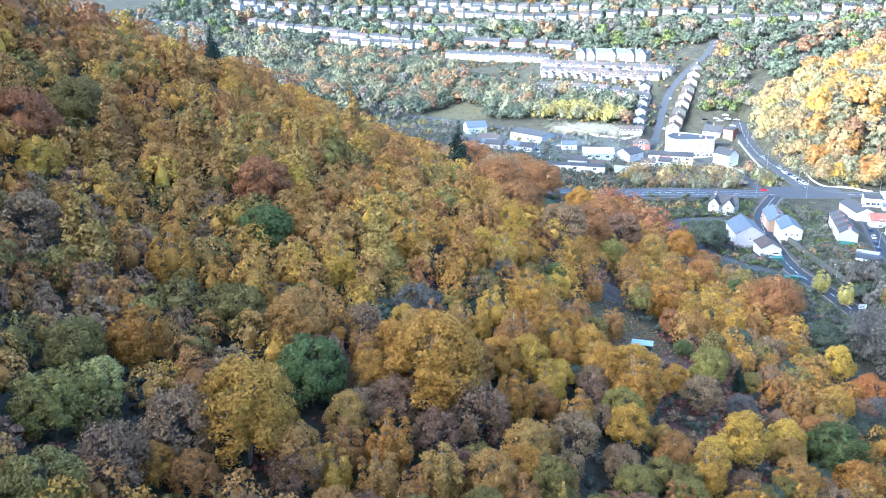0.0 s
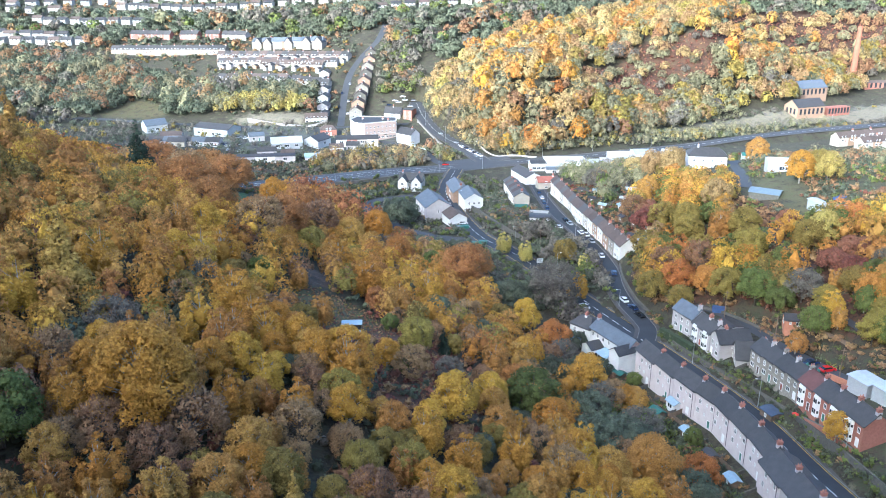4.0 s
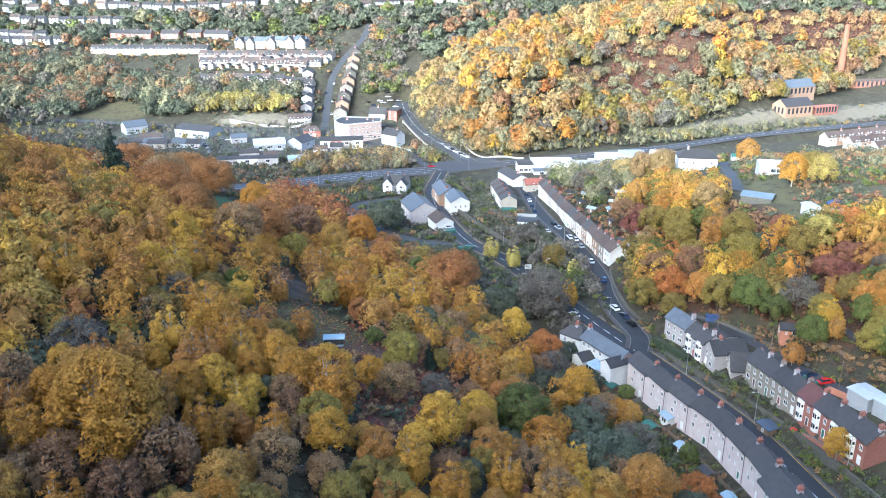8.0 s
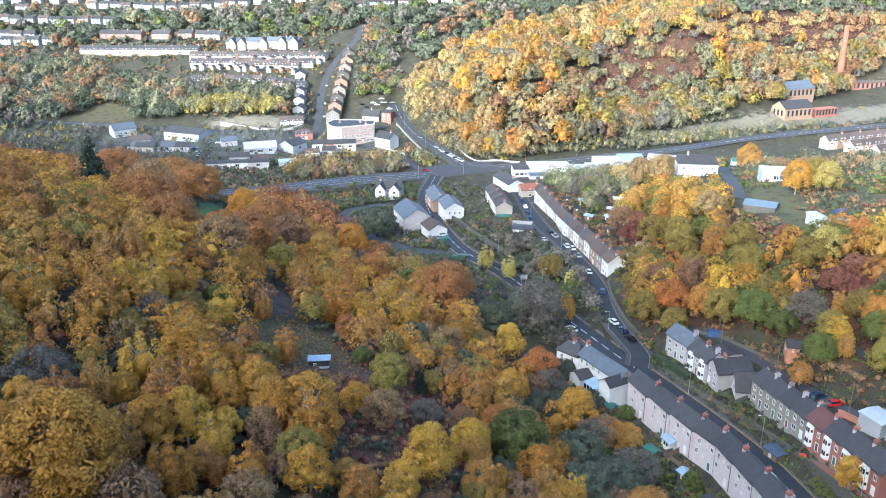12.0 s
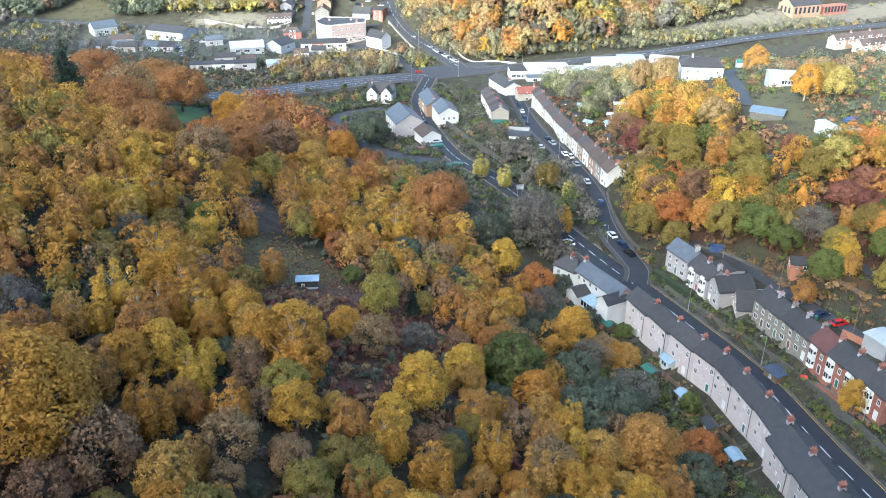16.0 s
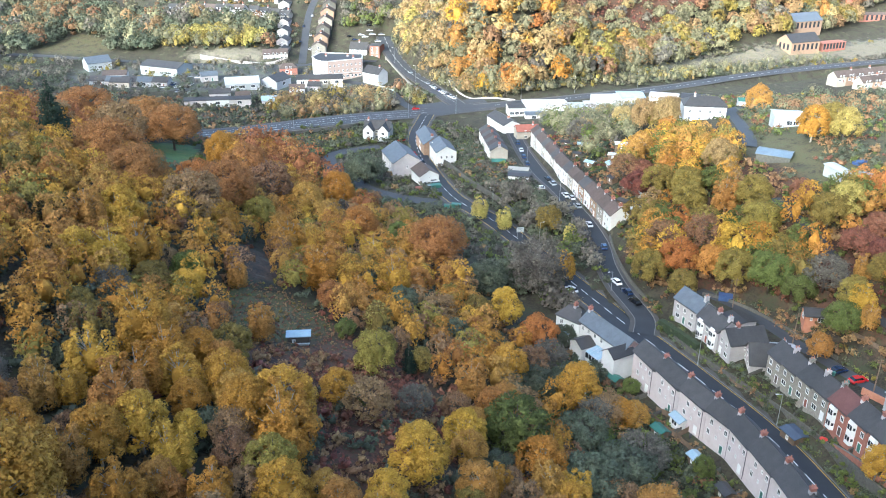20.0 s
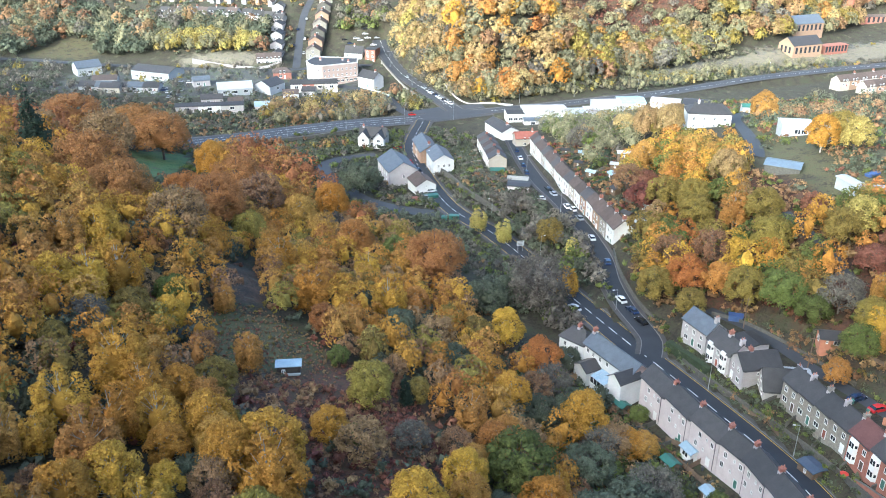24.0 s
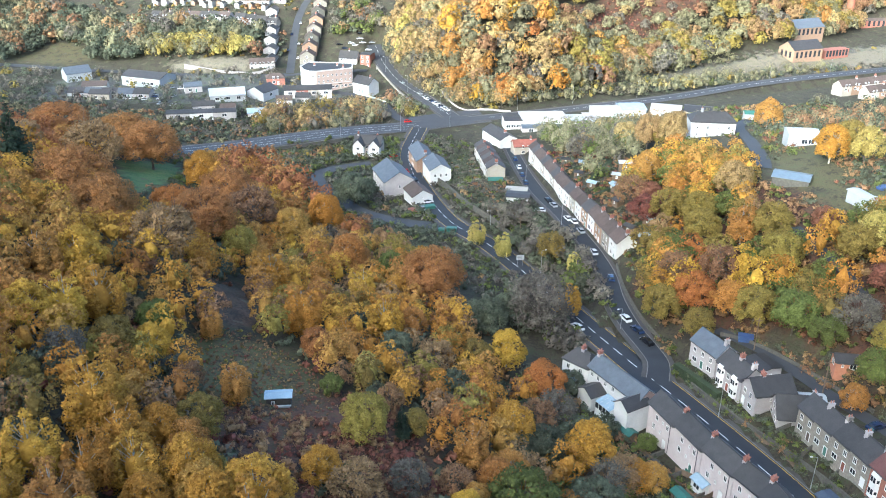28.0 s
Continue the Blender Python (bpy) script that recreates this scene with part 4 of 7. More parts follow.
def bay(parent, m):
    """A two-storey bay with its own windows."""
    bm = bmesh.new()
    pts = [(-1.1, 0, 0), (-0.7, -0.7, 0), (0.7, -0.7, 0), (1.1, 0, 0)]
    solid(bm, [[(a, b, c) for a, b, c in pts], [(a, b, 5.0) for a, b, _ in pts], [(a * 0.85, b * 0.75, 5.5) for a, b, _ in pts]])
    bmesh.ops.recalc_face_normals(bm, faces=bm.faces)
    b = part("bay", bm, TRIM, parent, "white two-storey bay window")
    b.matrix_local = m
    for up in (0.8, 3.4):
        piece("pane", WIN["tall"][1], pose(-0.33, -0.70, up), b).scale = (0.62, 1, 0.9)
        piece("pane", WIN["tall"][1], pose(0.33, -0.70, up), b).scale = (0.62, 1, 0.9)
        piece("pane", WIN["small"][1], pose(0.92, -0.36, up + 0.2, 0, 0, 60), b)
        piece("pane", WIN["small"][1], pose(-0.92, -0.36, up + 0.2, 0, 0, -60), b)


def row(name, label, p, q, n, depth, eaves, rise, walls, roof, fittings, chimneys, group, z0=None, z1=None, below=3.0, trim=True):
    """A terrace from p to q, one house after another, stepping with the ground."""
    (ax, ay), (bx, by) = p, q
    yaw = math.degrees(math.atan2(by - ay, bx - ax))
    length = math.hypot(bx - ax, by - ay) / n
    z0, z1 = gz(ax, ay) if z0 is None else z0, gz(bx, by) if z1 is None else z1
    for i in range(n):
        u = (i + 0.5) / n
        house(name, label if isinstance(label, str) else label[i % len(label)], ax + (bx - ax) * u, ay + (by - ay) * u, z0 + (z1 - z0) * u, yaw, length - 0.004, depth, eaves, rise,
              walls[i % len(walls)], roof[i % len(roof)] if isinstance(roof, list) else roof, fittings(i) if callable(fittings) else fittings,
              chimneys(i) if callable(chimneys) else chimneys, group, below=below, ends=(i == 0, i == n - 1), trim=trim)


# ---- houses along the hill road ----
def rear(i):
    """Back of a pink terrace house: uneven small windows, pipe, back door."""
    r = random.Random(i)
    f = [("tall", "f", -1.5 + r.uniform(-0.2, 0.2), 3.1), ("small", "f", 0.9, 3.5), ("pipe", "f", 3.6, 2.2), ("tall", "f", 2.6, 3.0)]
    f += [("tall", "f", -2.2, 0.4), ("small", "f", 0.2, 0.6), ("door", "f", 2.0, -2.0)]
    f += [("tall", "b", -2, 3.1), ("tall", "b", 2, 3.1), ("wide", "b", -2, 0.9), ("wide", "b", 2, 0.9), ("door", "b", 0, 0)]
    return f


def street_front(i):
    f = [("wide", "f", -1.2, 0.9), ("door", "f", 1.5, 0), ("tall", "f", -1.3, 3.3), ("tall", "f", 1.3, 3.3)]
    return f + [("tall", "b", -1.2, 3.3), ("wide", "b", 1.0, 0.9)]


def both_fronts(i):
    return [("wide", "f", -1.2, 0.9), ("door", "f", 1.3, 0), ("tall", "f", -1.3, 3.5), ("tall", "f", 1.2, 3.5)]


def one_stack(i):
    return [("brick", 3.2, 0.0)]


RIDGE = [(57.1, 206.4, 23.9), (60.0, 197.4, 24.7), (62.9, 188.2, 25.4), (66.1, 179.8, 25.9), (68.9, 173.5, 26.2), (70.4, 165.5, 26.5), (71.9, 156.9, 26.9), (72.7, 148.4, 27.3)]
for i, ((ax, ay, az), (bx, by, bz)) in enumerate(zip(RIDGE, RIDGE[1:])):
    row("terraced_house", "pink-rendered terraced house with slate roof and tall plain back", (ax, ay), (bx, by), 1, 5.6, 5.7, 2.3, [PINK_RENDER], SLATE, rear(i), [("brick", math.hypot(bx - ax, by - ay) / 2 - 0.3, 0.0)],
        "long terrace on the hill road", (az + bz) / 2 - 8.0, (az + bz) / 2 - 8.0, below=6.0)
row("terraced_house", "lower terraced house with pinkish render and slate roof", (72.6, 147.8), (75.4, 119.0), 3, 8.6, 5.0, 2.6, [PINK_RENDER, GREY_RENDER], SLATE, rear, one_stack,
    "long terrace on the hill road", 19.0, 20.8, below=6.0)
house("detached_house", "dark-roofed grey house with a glazed porch beside the road", 44.0, 227.3, 14.6, -46, 7.6, 6.4, 5.2, 2.2, WHITE_RENDER, SLATE,
      [("tall", "f", -2, 3.0), ("tall", "f", 1.6, 3.0), ("big", "f", -1.5, 0.6), ("door", "f", 2, 0), ("tall", "r", 0, 3)], [("brick", 0, 0)], hip=2.2)
white_house = house("detached_house", "white rendered house with grey patched slate roof and brown gable", 50.9, 216.3, 15.2, -62.5, 17.2, 5.8, 5.4, 2.3, WHITE_RENDER, BLUE_SLATE,
      [("tall", "f", -7, 3.4), ("tall", "f", -4.8, 3.4), ("tall", "f", -2.2, 3.4), ("tall", "f", 0.4, 3.4), ("wide", "f", -5, 0.6), ("wide", "f", 0, 0.6), ("door", "f", -2.5, -0.2)], [("brick", -8.2, 0)])
bm = bmesh.new()
solid(bm, [[(x, y, z) for y, z in ((-2.9, -3), (2.9, -3), (2.9, 5.36), (0, 7.62), (-2.9, 5.36))] for x in (8.61, 8.72)])
bmesh.ops.recalc_face_normals(bm, faces=bm.faces)
part("gable_wall", bm, surface("brown_pink_render", (0.26, 0.18, 0.155), (0.38, 0.28, 0.25), 1.5), white_house, "brown-pink rendered gable wall")
house("rear_wing", "white rendered rear wing with slate roof and small window", 51.3, 207.9, 15.0, 27.5, 6.4, 4.4, 5.2, 1.6, WHITE_RENDER, SLATE, [("small", "r", 0.6, 2.0)], [], trim=False)
house("detached_house", "pebble-dashed grey detached house with blue slate roof", 74.4, 223.4, 19.6, -68, 9.0, 6.2, 5.6, 2.5, GREY_RENDER, BLUE_SLATE,
      [("tall", "f", -2.8, 3.2), ("tall", "f", 0, 3.2), ("tall", "f", 2.8, 3.2), ("wide", "f", -2.6, 0.7), ("door", "f", 0, 0), ("wide", "f", 2.6, 0.7)], [("grey", 3.9, 0)])
house("detached_house", "grey rendered house with two bay windows and dark slate roof", 77.5, 214.0, 19.4, -73, 9.0, 6.2, 5.4, 2.5, GREY_RENDER, SLATE,
      [("bay", "f", -2.6, 0), ("bay", "f", 2.4, 0), ("door", "f", 0, 0), ("tall", "f", 0, 3.2)], [("brick", 0, 0), ("grey", 4.2, 0)])
house("detached_house", "grey rendered gable-fronted house with dark tiled roof", 81.2, 207.0, 19.6, 8, 9.4, 6.6, 5.0, 2.6, GREY_RENDER, SLATE,
      [("wide", "l", -1.4, 0.7), ("door", "l", 1.4, 0), ("tall", "l", -1.2, 3.2), ("tall", "l", 1.2, 3.2), ("small", "f", 2.4, 3.4), ("small", "f", -1, 3.4)], [("brick", -1.5, 0.4)])
house("bungalow", "gabled bungalow with pale front and black slate roof", 85.0, 200.6, 20.0, -10, 9.0, 7.6, 2.8, 3.6, GREY_RENDER, SLATE,
      [("wide", "l", -1.8, 0.8), ("wide", "l", 1.6, 0.8), ("wide", "l", 0, 3.0), ("wide", "f", 1.0, 0.8)], [("grey", 3.2, 0)])
row("terraced_house", "grey rubble-stone terraced house with white window surrounds", (85.4, 195.4), (89.8, 174.6), 4, 6.2, 5.7, 2.5, [STONE], SLATE, street_front, lambda i: [("stone" if i % 2 else "grey", 2.5, 0)],
    "stone terrace above the gardens", 22.0, 23.6)
row("terraced_house", "red-brick terraced house with white two-storey bay window", (89.8, 174.4), (94.4, 151.0), 4, 6.4, 5.8, 2.6, [RED_BRICK], [MAROON_TILE, SLATE, SLATE, SLATE],
    lambda i: [("bay", "f", -1.2, 0), ("tall", "f", 1.6, 3.4), ("door", "f", 1.6, 0)], lambda i: [("brick", 2.7, 0)], "brick terrace above the gardens", 23.6, 25.4)
# ---- upper street ----
row("terraced_house", "white rendered terraced house low on the upper street", (58.6, 412), (61.0, 350.4), 9, 5.8, 6.4, 2.4, [WHITE_RENDER, CREAM_RENDER, WHITE_RENDER], [BROWN_TILE, SLATE, BROWN_TILE], both_fronts,
    lambda i: [("brick", 3.0, 0)] if i % 2 else [], "white terrace on the upper street", 7.6, 13.4, trim=False)
row("terraced_house", "white rendered terraced house with brown tiled roof on the upper street", (61.0, 350), (66.2, 309), 6, 5.8, 6.4, 2.4, [WHITE_RENDER, WHITE_RENDER, CREAM_RENDER, WHITE_RENDER, BUFF_BRICK, WHITE_RENDER],
    [BROWN_TILE, SLATE, BROWN_TILE], both_fronts, lambda i: [("brick", 3.0, 0)] if i % 2 else [], "white terrace on the upper street", 13.4, 16.0, trim=False)
row("terraced_house", "taller end-of-terrace house, white gable and brown roof", (66.4, 308.6), (69.2, 288.2), 3, 6.4, 6.4, 2.6, [BUFF_BRICK, STONE, WHITE_RENDER], BROWN_TILE, both_fronts, lambda i: [("brick", 3.0, 0)], "white terrace on the upper street", 15.8, 16.6)
row("terraced_house", "white rendered terraced house with dark roof facing stepped gardens", (36.4, 428), (38.0, 382), 7, 7.6, 5.0, 2.3, [CREAM_RENDER, WHITE_RENDER, WHITE_RENDER], [SLATE, BROWN_TILE], both_fronts, lambda i: [("brick", 3.0, 0)] if i % 2 == 0 else [],
    "terrace above the stepped gardens", 4.6, 9.6, trim=False)
house("corner_house", "white rendered corner building with dark roof", 46.5, 450, 2.6, -70, 20, 9, 5.6, 2.2, WHITE_RENDER, SLATE, both_fronts(0), [("brick", 6, 0)])
house("corner_house", "red-roofed low brick house behind a wall", 56, 430, 5.0, 6, 11, 7.5, 4.2, 2.2, CREAM_RENDER, RED_TILE, both_fronts(0), [("brick", 3, 0)])
house("detached_house", "large white house with dark hipped roof", 121, 371, 31.6, -8, 17, 10, 6.6, 2.8, WHITE_RENDER, SLATE, [("tall", "f", a, u) for a in (-6, -2, 2, 6) for u in (1, 3.8)], [("grey", -4, 0)], hip=3.5)
house("chapel", "old chapel-like stone building with blue slate roof and arched gable", -4.6, 386.5, 3.6, -73, 18.6, 12.5, 7.0, 3.8, GREY_RENDER, BLUE_SLATE,
      [("slit", "f", a, 1.2) for a in (-7, -4, -1, 2, 5)] + [("slit", "f", a, 4.0) for a in (-7, -4, -1, 2, 5)] + [("tall", "r", 0, 4)], [])
house("detached_house", "low brown-roofed white cottage with gable to the road", 5.6, 369.5, 4.6, -71, 11.0, 8.4, 4.6, 2.4, WHITE_RENDER, BROWN_TILE, [("wide", "r", -2, 1), ("wide", "r", 2, 1), ("small", "r", 0, 3.6)], [])
house("detached_house", "stone house with blue-grey slate roof by the hill road", 8.0, 418, 2.8, -80, 20, 8.6, 6.0, 2.8, BUFF_BRICK, BLUE_SLATE, both_fronts(0) + [("tall", "r", 0, 3)], [("brick", 8, 0)])
house("detached_house", "tall white rendered house with grey slate roof by the hill road", 14.0, 397, 4.0, -79, 15, 9.0, 7.0, 2.6, WHITE_RENDER, BLUE_SLATE,
      both_fronts(0) + [("tall", "r", a, u) for a in (-2.4, 0, 2.4) for u in (1, 4)] + [("tall", "f", 5, 3)], [])
for dx in (-3.6, 3.8):
    house("inn_gable", "white gabled front wing of the roadside inn", -17.6 + dx, 437.5 - dx * 0.2, 1.6, 78, 6.0, 5.2, 5.4, 3.0, WHITE_RENDER, SLATE, [("wide", "l", 0, 0.9), ("wide", "l", 0, 3.5)], [], over=0.5)
house("roadside_inn", "white half-timbered inn with gables beside the valley road", -16.8, 441, 1.6, -12, 13, 7, 5.6, 3.2, CREAM_RENDER, SLATE,
      [("wide", "f", a, u) for a in (-4, 0, 4) for u in (1, 3.6)], [("brick", -5, 0), ("brick", 4, 1)])
# ---- the village centre ----
def corner_block():
    """A tall wedge-shaped corner building: one wall to a side, cornice, flat roof and rows of windows."""
    ob = empty("public_house", -48, 578, 0.2)
    tagged(ob, "big three-storey corner building, white side and pinkish front", "house")
    foot = [(-16.6, 2), (-13.4, -7.4), (-9.6, -11.4), (-5.4, -12.0), (15.6, -2.4), (15.2, 10.6), (-12.4, 14)]
    pinkish = surface("pinkish_stucco", (0.30, 0.22, 0.19), (0.44, 0.34, 0.30), 2.0, 0.9, 0.1)
    high = 11.6
    for k, (a, b) in enumerate(zip(foot, foot[1:] + foot[:1])):
        run = math.hypot(b[0] - a[0], b[1] - a[1])
        yaw = math.degrees(math.atan2(b[1] - a[1], b[0] - a[0]))
        bm = bmesh.new()
        box(bm, 0, run, 0, 0.4, -2.5, high)
        w = part("wall", bm, WHITE_RENDER if k in (0, 1, 6) else pinkish, ob)
        w.matrix_local = pose(a[0], a[1], 0, 0, 0, yaw)
        for nm, lo, hi, out in (("cornice", high, high + 0.5, 0.35), ("string_course", 3.6, 3.85, 0.12)):
            bm = bmesh.new()
            box(bm, -0.1, run + 0.1, -out, 0.3, lo, hi)
            part(nm, bm, WHITE_RENDER, ob).matrix_local = pose(a[0], a[1], 0, 0, 0, yaw)
        n = int(run / 2.7)
        for c in range(n):
            for kind, up in (("big" if k in (3, 4) else "tall", 0.8), ("tall", 4.6), ("tall", 8.0)):
                add_window(ob, kind, pose(a[0], a[1], 0, 0, 0, yaw) @ pose((c + 0.5) * run / n, -0.005, up))
    bm = bmesh.new()
    solid(bm, [[(x * 0.99, y * 0.99, z) for x, y in foot] for z in (high - 0.3, high + 0.1)])
    part("roof", bm, SLATE, ob, "flat grey roof behind the parapet")
    for x, y in ((-8, 4), (6, 4), (10, -1)):
        c = piece("chimney", CHIMNEY["brick"][0], pose(x, y, high + 0.4), ob)
        for dx in (-0.3, 0.3):
            piece("chimney_pot", CHIMNEY["brick"][1], pose(dx, 0, 0), c)


corner_block()
house("detached_house", "white twin-gabled house with dark slate roof", -36, 612, 5.0, -12, 12, 9, 6.0, 4.0, WHITE_RENDER, SLATE, [("tall", "f", a, u) for a in (-4, 0, 4) for u in (1, 3.8)], [("brick", 0, 0)], trim=False)
house("shop_house", "red-brick tower-like shop with flat roof", -24, 608, 5.0, -20, 7, 9, 9.0, 0.5, RED_BRICK, SLATE, [("tall", "f", a, u) for a in (-1.8, 1.8) for u in (1, 4, 6.6)], [], trim=False)
house("detached_house", "white house with steep gables near the bridge road", -23.5, 562, 0.8, -40, 13, 9, 5.6, 3.4, WHITE_RENDER, SLATE, both_fronts(0), [("brick", 4, 0)])
house("workshop", "white workshop with navy blue roof in the yard", -205, 588, 2.6, 35, 15, 12, 4.6, 3.4, WHITE_METAL, BLUE_SLATE, [("big", "f", 0, 1)], [], trim=False)
house("workshop", "large white unit with grey sheet roof in the yard", -158, 579, 2.0, -22, 28, 16, 5.0, 2.4, WHITE_METAL, SLATE, [("big", "f", a, 1) for a in (-10, -4, 2, 8)], [], trim=False)
row("workshop", "low pale workshop unit with dark roof", (-196, 551), (-148, 547), 5, 9, 2.8, 2.2, [WHITE_METAL, GREY_RENDER, CREAM_RENDER], [SLATE, BLUE_SLATE], [("big", "f", 0, 0.8), ("door", "f", 2.6, 0)], [], "row of workshop units", 1.6, 1.6, trim=False)
house("supply_hall", "white curved hall with pale roof by the roundabout", -104, 546, 1.4, 14, 20, 16, 3.2, 2.6, WHITE_METAL, WHITE_METAL, [("big", "f", a, 0.7) for a in (-6, 0, 6)], [], trim=False)
house("supply_hall", "white gabled hall beside the curved one", -84, 551, 1.2, 60, 14, 12, 3.6, 3.0, WHITE_METAL, SLATE, [("big", "f", 0, 0.7)], [], trim=False)
house("detached_house", "red-brown hipped house in the yard", -80, 577, 2.4, 12, 11, 9, 3.8, 2.2, RED_BRICK, BROWN_TILE, both_fronts(0), [], hip=3.0, trim=False)
row("workshop", "small pale unit with dark roof", (-72, 556), (-44, 559), 4, 8, 3.2, 2.0, [WHITE_RENDER, RED_BRICK, CREAM_RENDER], SLATE, [("big", "f", 0, 0.6)], [], "row of garages", 0.6, 0.6, trim=False)
row("workshop", "low grey shed with shallow roof behind the valley road", (-128, 503), (-92, 508), 3, 8, 3.0, 1.0, [GREY_RENDER, WHITE_RENDER], SLATE, [("big", "f", 0, 0.6)], [], "sheds behind the road", 1.6, 1.4, trim=False)
row("terraced_house", "small pale terraced house behind the old road", (-100, 604), (-84, 606), 3, 8, 4.4, 2.6, [GREY_RENDER, CREAM_RENDER], BROWN_TILE, both_fronts(0), [], "houses behind the old road", 4.6, 5.0, trim=False)
for k, (x, y, yaw, L, D, wl, rf) in enumerate(((-186, 565, 8, 14, 9, GREY_RENDER, BROWN_TILE), (-176, 545, -6, 12, 8, CREAM_RENDER, SLATE), (-126, 556, 20, 10, 7, GREY_RENDER, BLUE_SLATE), (-70, 540, 6, 9, 7, WHITE_RENDER, BROWN_TILE), (-60, 548, -4, 8, 7, GREY_RENDER, SLATE), (-112, 520, 10, 12, 6, GREY_RENDER, SLATE), (-98, 517, 6, 8, 6, WHITE_RENDER, BROWN_TILE), (-82, 512, 12, 9, 5, GREY_RENDER, PALE_BLUE_SHEET), (-44, 575, 10, 9, 7, CREAM_RENDER, SLATE))):
    house("yard_building", "small pale yard building with dark roof", x, y, gz(x, y), yaw, L, D, 3.4, 2.0, wl, rf, [("wide", "f", -2, 0.9), ("door", "f", 1.5, 0)], [], "buildings in the yards", trim=False)
# ---- white buildings behind the upper street ----
for k, (x, y, L, D, e, wl, rf) in enumerate(((57, 487, 9, 12, 4.6, WHITE_RENDER, SLATE), (100.5, 489, 9, 12, 5.0, WHITE_METAL, GREY_RENDER), (67, 489, 11, 13, 5.6, WHITE_METAL, GREY_RENDER), (79, 490, 13, 14, 5.2, WHITE_RENDER, GREY_RENDER), (91, 489, 10, 12, 4.0, CREAM_RENDER, WHITE_METAL), (72, 477, 22, 7, 3.0, GREY_RENDER, BLUE_SLATE))):
    house("supply_hall", "low white works building with flat grey roof in sun", x, y, 0.8, 2, L, D, e, 0.45, wl, rf, [("big", "f", a, 1) for a in (-L * 0.3, 0, L * 0.3)] + [("door", "f", L * 0.42, 0)], [], "white works buildings", trim=False)
for k, (x, y, yaw, L, e, wl, rf) in enumerate(((108, 493, 2, 14, 5.6, WHITE_METAL, GREY_RENDER), (122, 494, 2, 13, 6.2, WHITE_METAL, PALE_BLUE_SHEET), (137, 480, -20, 15, 6.4, WHITE_RENDER, GREY_RENDER), (152, 474, -20, 14, 5.4, CREAM_RENDER, SLATE))):
    house("supply_hall", "white works shed with shallow sheet roof among trees", x, y, gz(x, y), yaw, L, 14, e, 1.4, wl, rf, [("big", "f", a, 1) for a in (-4, 0, 4)], [], "white works buildings", trim=False)
# ---- sheds on the shoulder ----
house("farm_shed", "white corrugated farm shed with open grey front", 139.0, 332, 41.2, -10, 10.0, 7.5, 3.8, 0.8, WHITE_METAL, WHITE_METAL, [("big", "f", 2.6, 0.3), ("big", "f", 0.6, 0.3)], [], trim=False)
house("farm_shed", "pale blue sheet-roofed shed among trees", 119.5, 293, 40.2, -30, 10.5, 7.5, 2.6, 0.7, DARK_STONE, BLUE_GREY_SHEET, [], [], trim=False)
house("trailer", "long white box trailer on the pasture", 128.8, 268.5, 43.2, -80, 8.5, 3.6, 2.8, 0.25, WHITE_METAL, WHITE_METAL, [], [], trim=False)
house("trailer", "small white box trailer beside the long one", 133.5, 264, 43.6, -25, 5.5, 3.0, 2.4, 0.2, WHITE_METAL, WHITE_METAL, [], [], trim=False)
house("garden_hut", "small orange-brick hut with dark roof and white window", 99.6, 210.6, 26.9, -12, 5.0, 3.8, 2.3, 1.1, ORANGE_BRICK, SLATE, [("wide", "l", 0.0, 0.8), ("small", "f", -1, 1), ("wide", "f", 1.2, 0.7)], [])
house("garage", "white flat garage with a rusted edge", 102, 172, 28.4, -70, 6.0, 5.5, 2.5, 0.3, WHITE_METAL, WHITE_METAL, [], [], trim=False)
house("garage", "white double garage behind the brick terrace", 105, 165.5, 29, -70, 6.5, 5.5, 2.6, 0.3, WHITE_METAL, WHITE_METAL, [], [], trim=False)
house("clearing_shed", "small shed with pale ribbed roof standing in the clearing", -23.0, 185.4, 37.2, 4, 4.5, 2.3, 2.2, 0.3, DARK_TIMBER, PALE_BLUE_SHEET, [("small", "f", -1, 0.6)], [], trim=False)
# ---- the old colliery ----
house("engine_house", "roofed brick engine house of the old colliery in sun", 297, 684, 9.5, 20, 27, 16, 9.0, 5.0, BUFF_BRICK, BLUE_SLATE, [("arch", "f", a, 4) for a in (-10, -6, -2, 2, 6, 10)] + [("arch", "l", a, 4) for a in (-4, 0, 4)], [], trim=False)
house("engine_house", "brick colliery hall with tall arched windows", 281, 646, 2.2, 20, 26, 15, 8.0, 5.0, BUFF_BRICK, SLATE, [("arch", "f", a, 2.5) for a in (-10, -6, -2, 2, 6, 10)] + [("arch", "l", a, 2.5) for a in (-4, 0, 4)], [], trim=False)
house("colliery_annexe", "roofless brick annexe with piers", 309, 655, 2.2, 20, 22, 8, 5.0, 0.3, RED_BRICK, RED_BRICK, [("arch", "f", a, 0.8) for a in (-9, -6, -3, 0, 3, 6, 9)], [], trim=False)
house("colliery_annexe", "long red-brick colliery range with many windows", 392, 729, 10.5, 4, 60, 10, 5.0, 1.4, RED_BRICK, BROWN_TILE, [("arch", "f", a, 0.8) for a in range(-28, 29, 4)], [], trim=False)


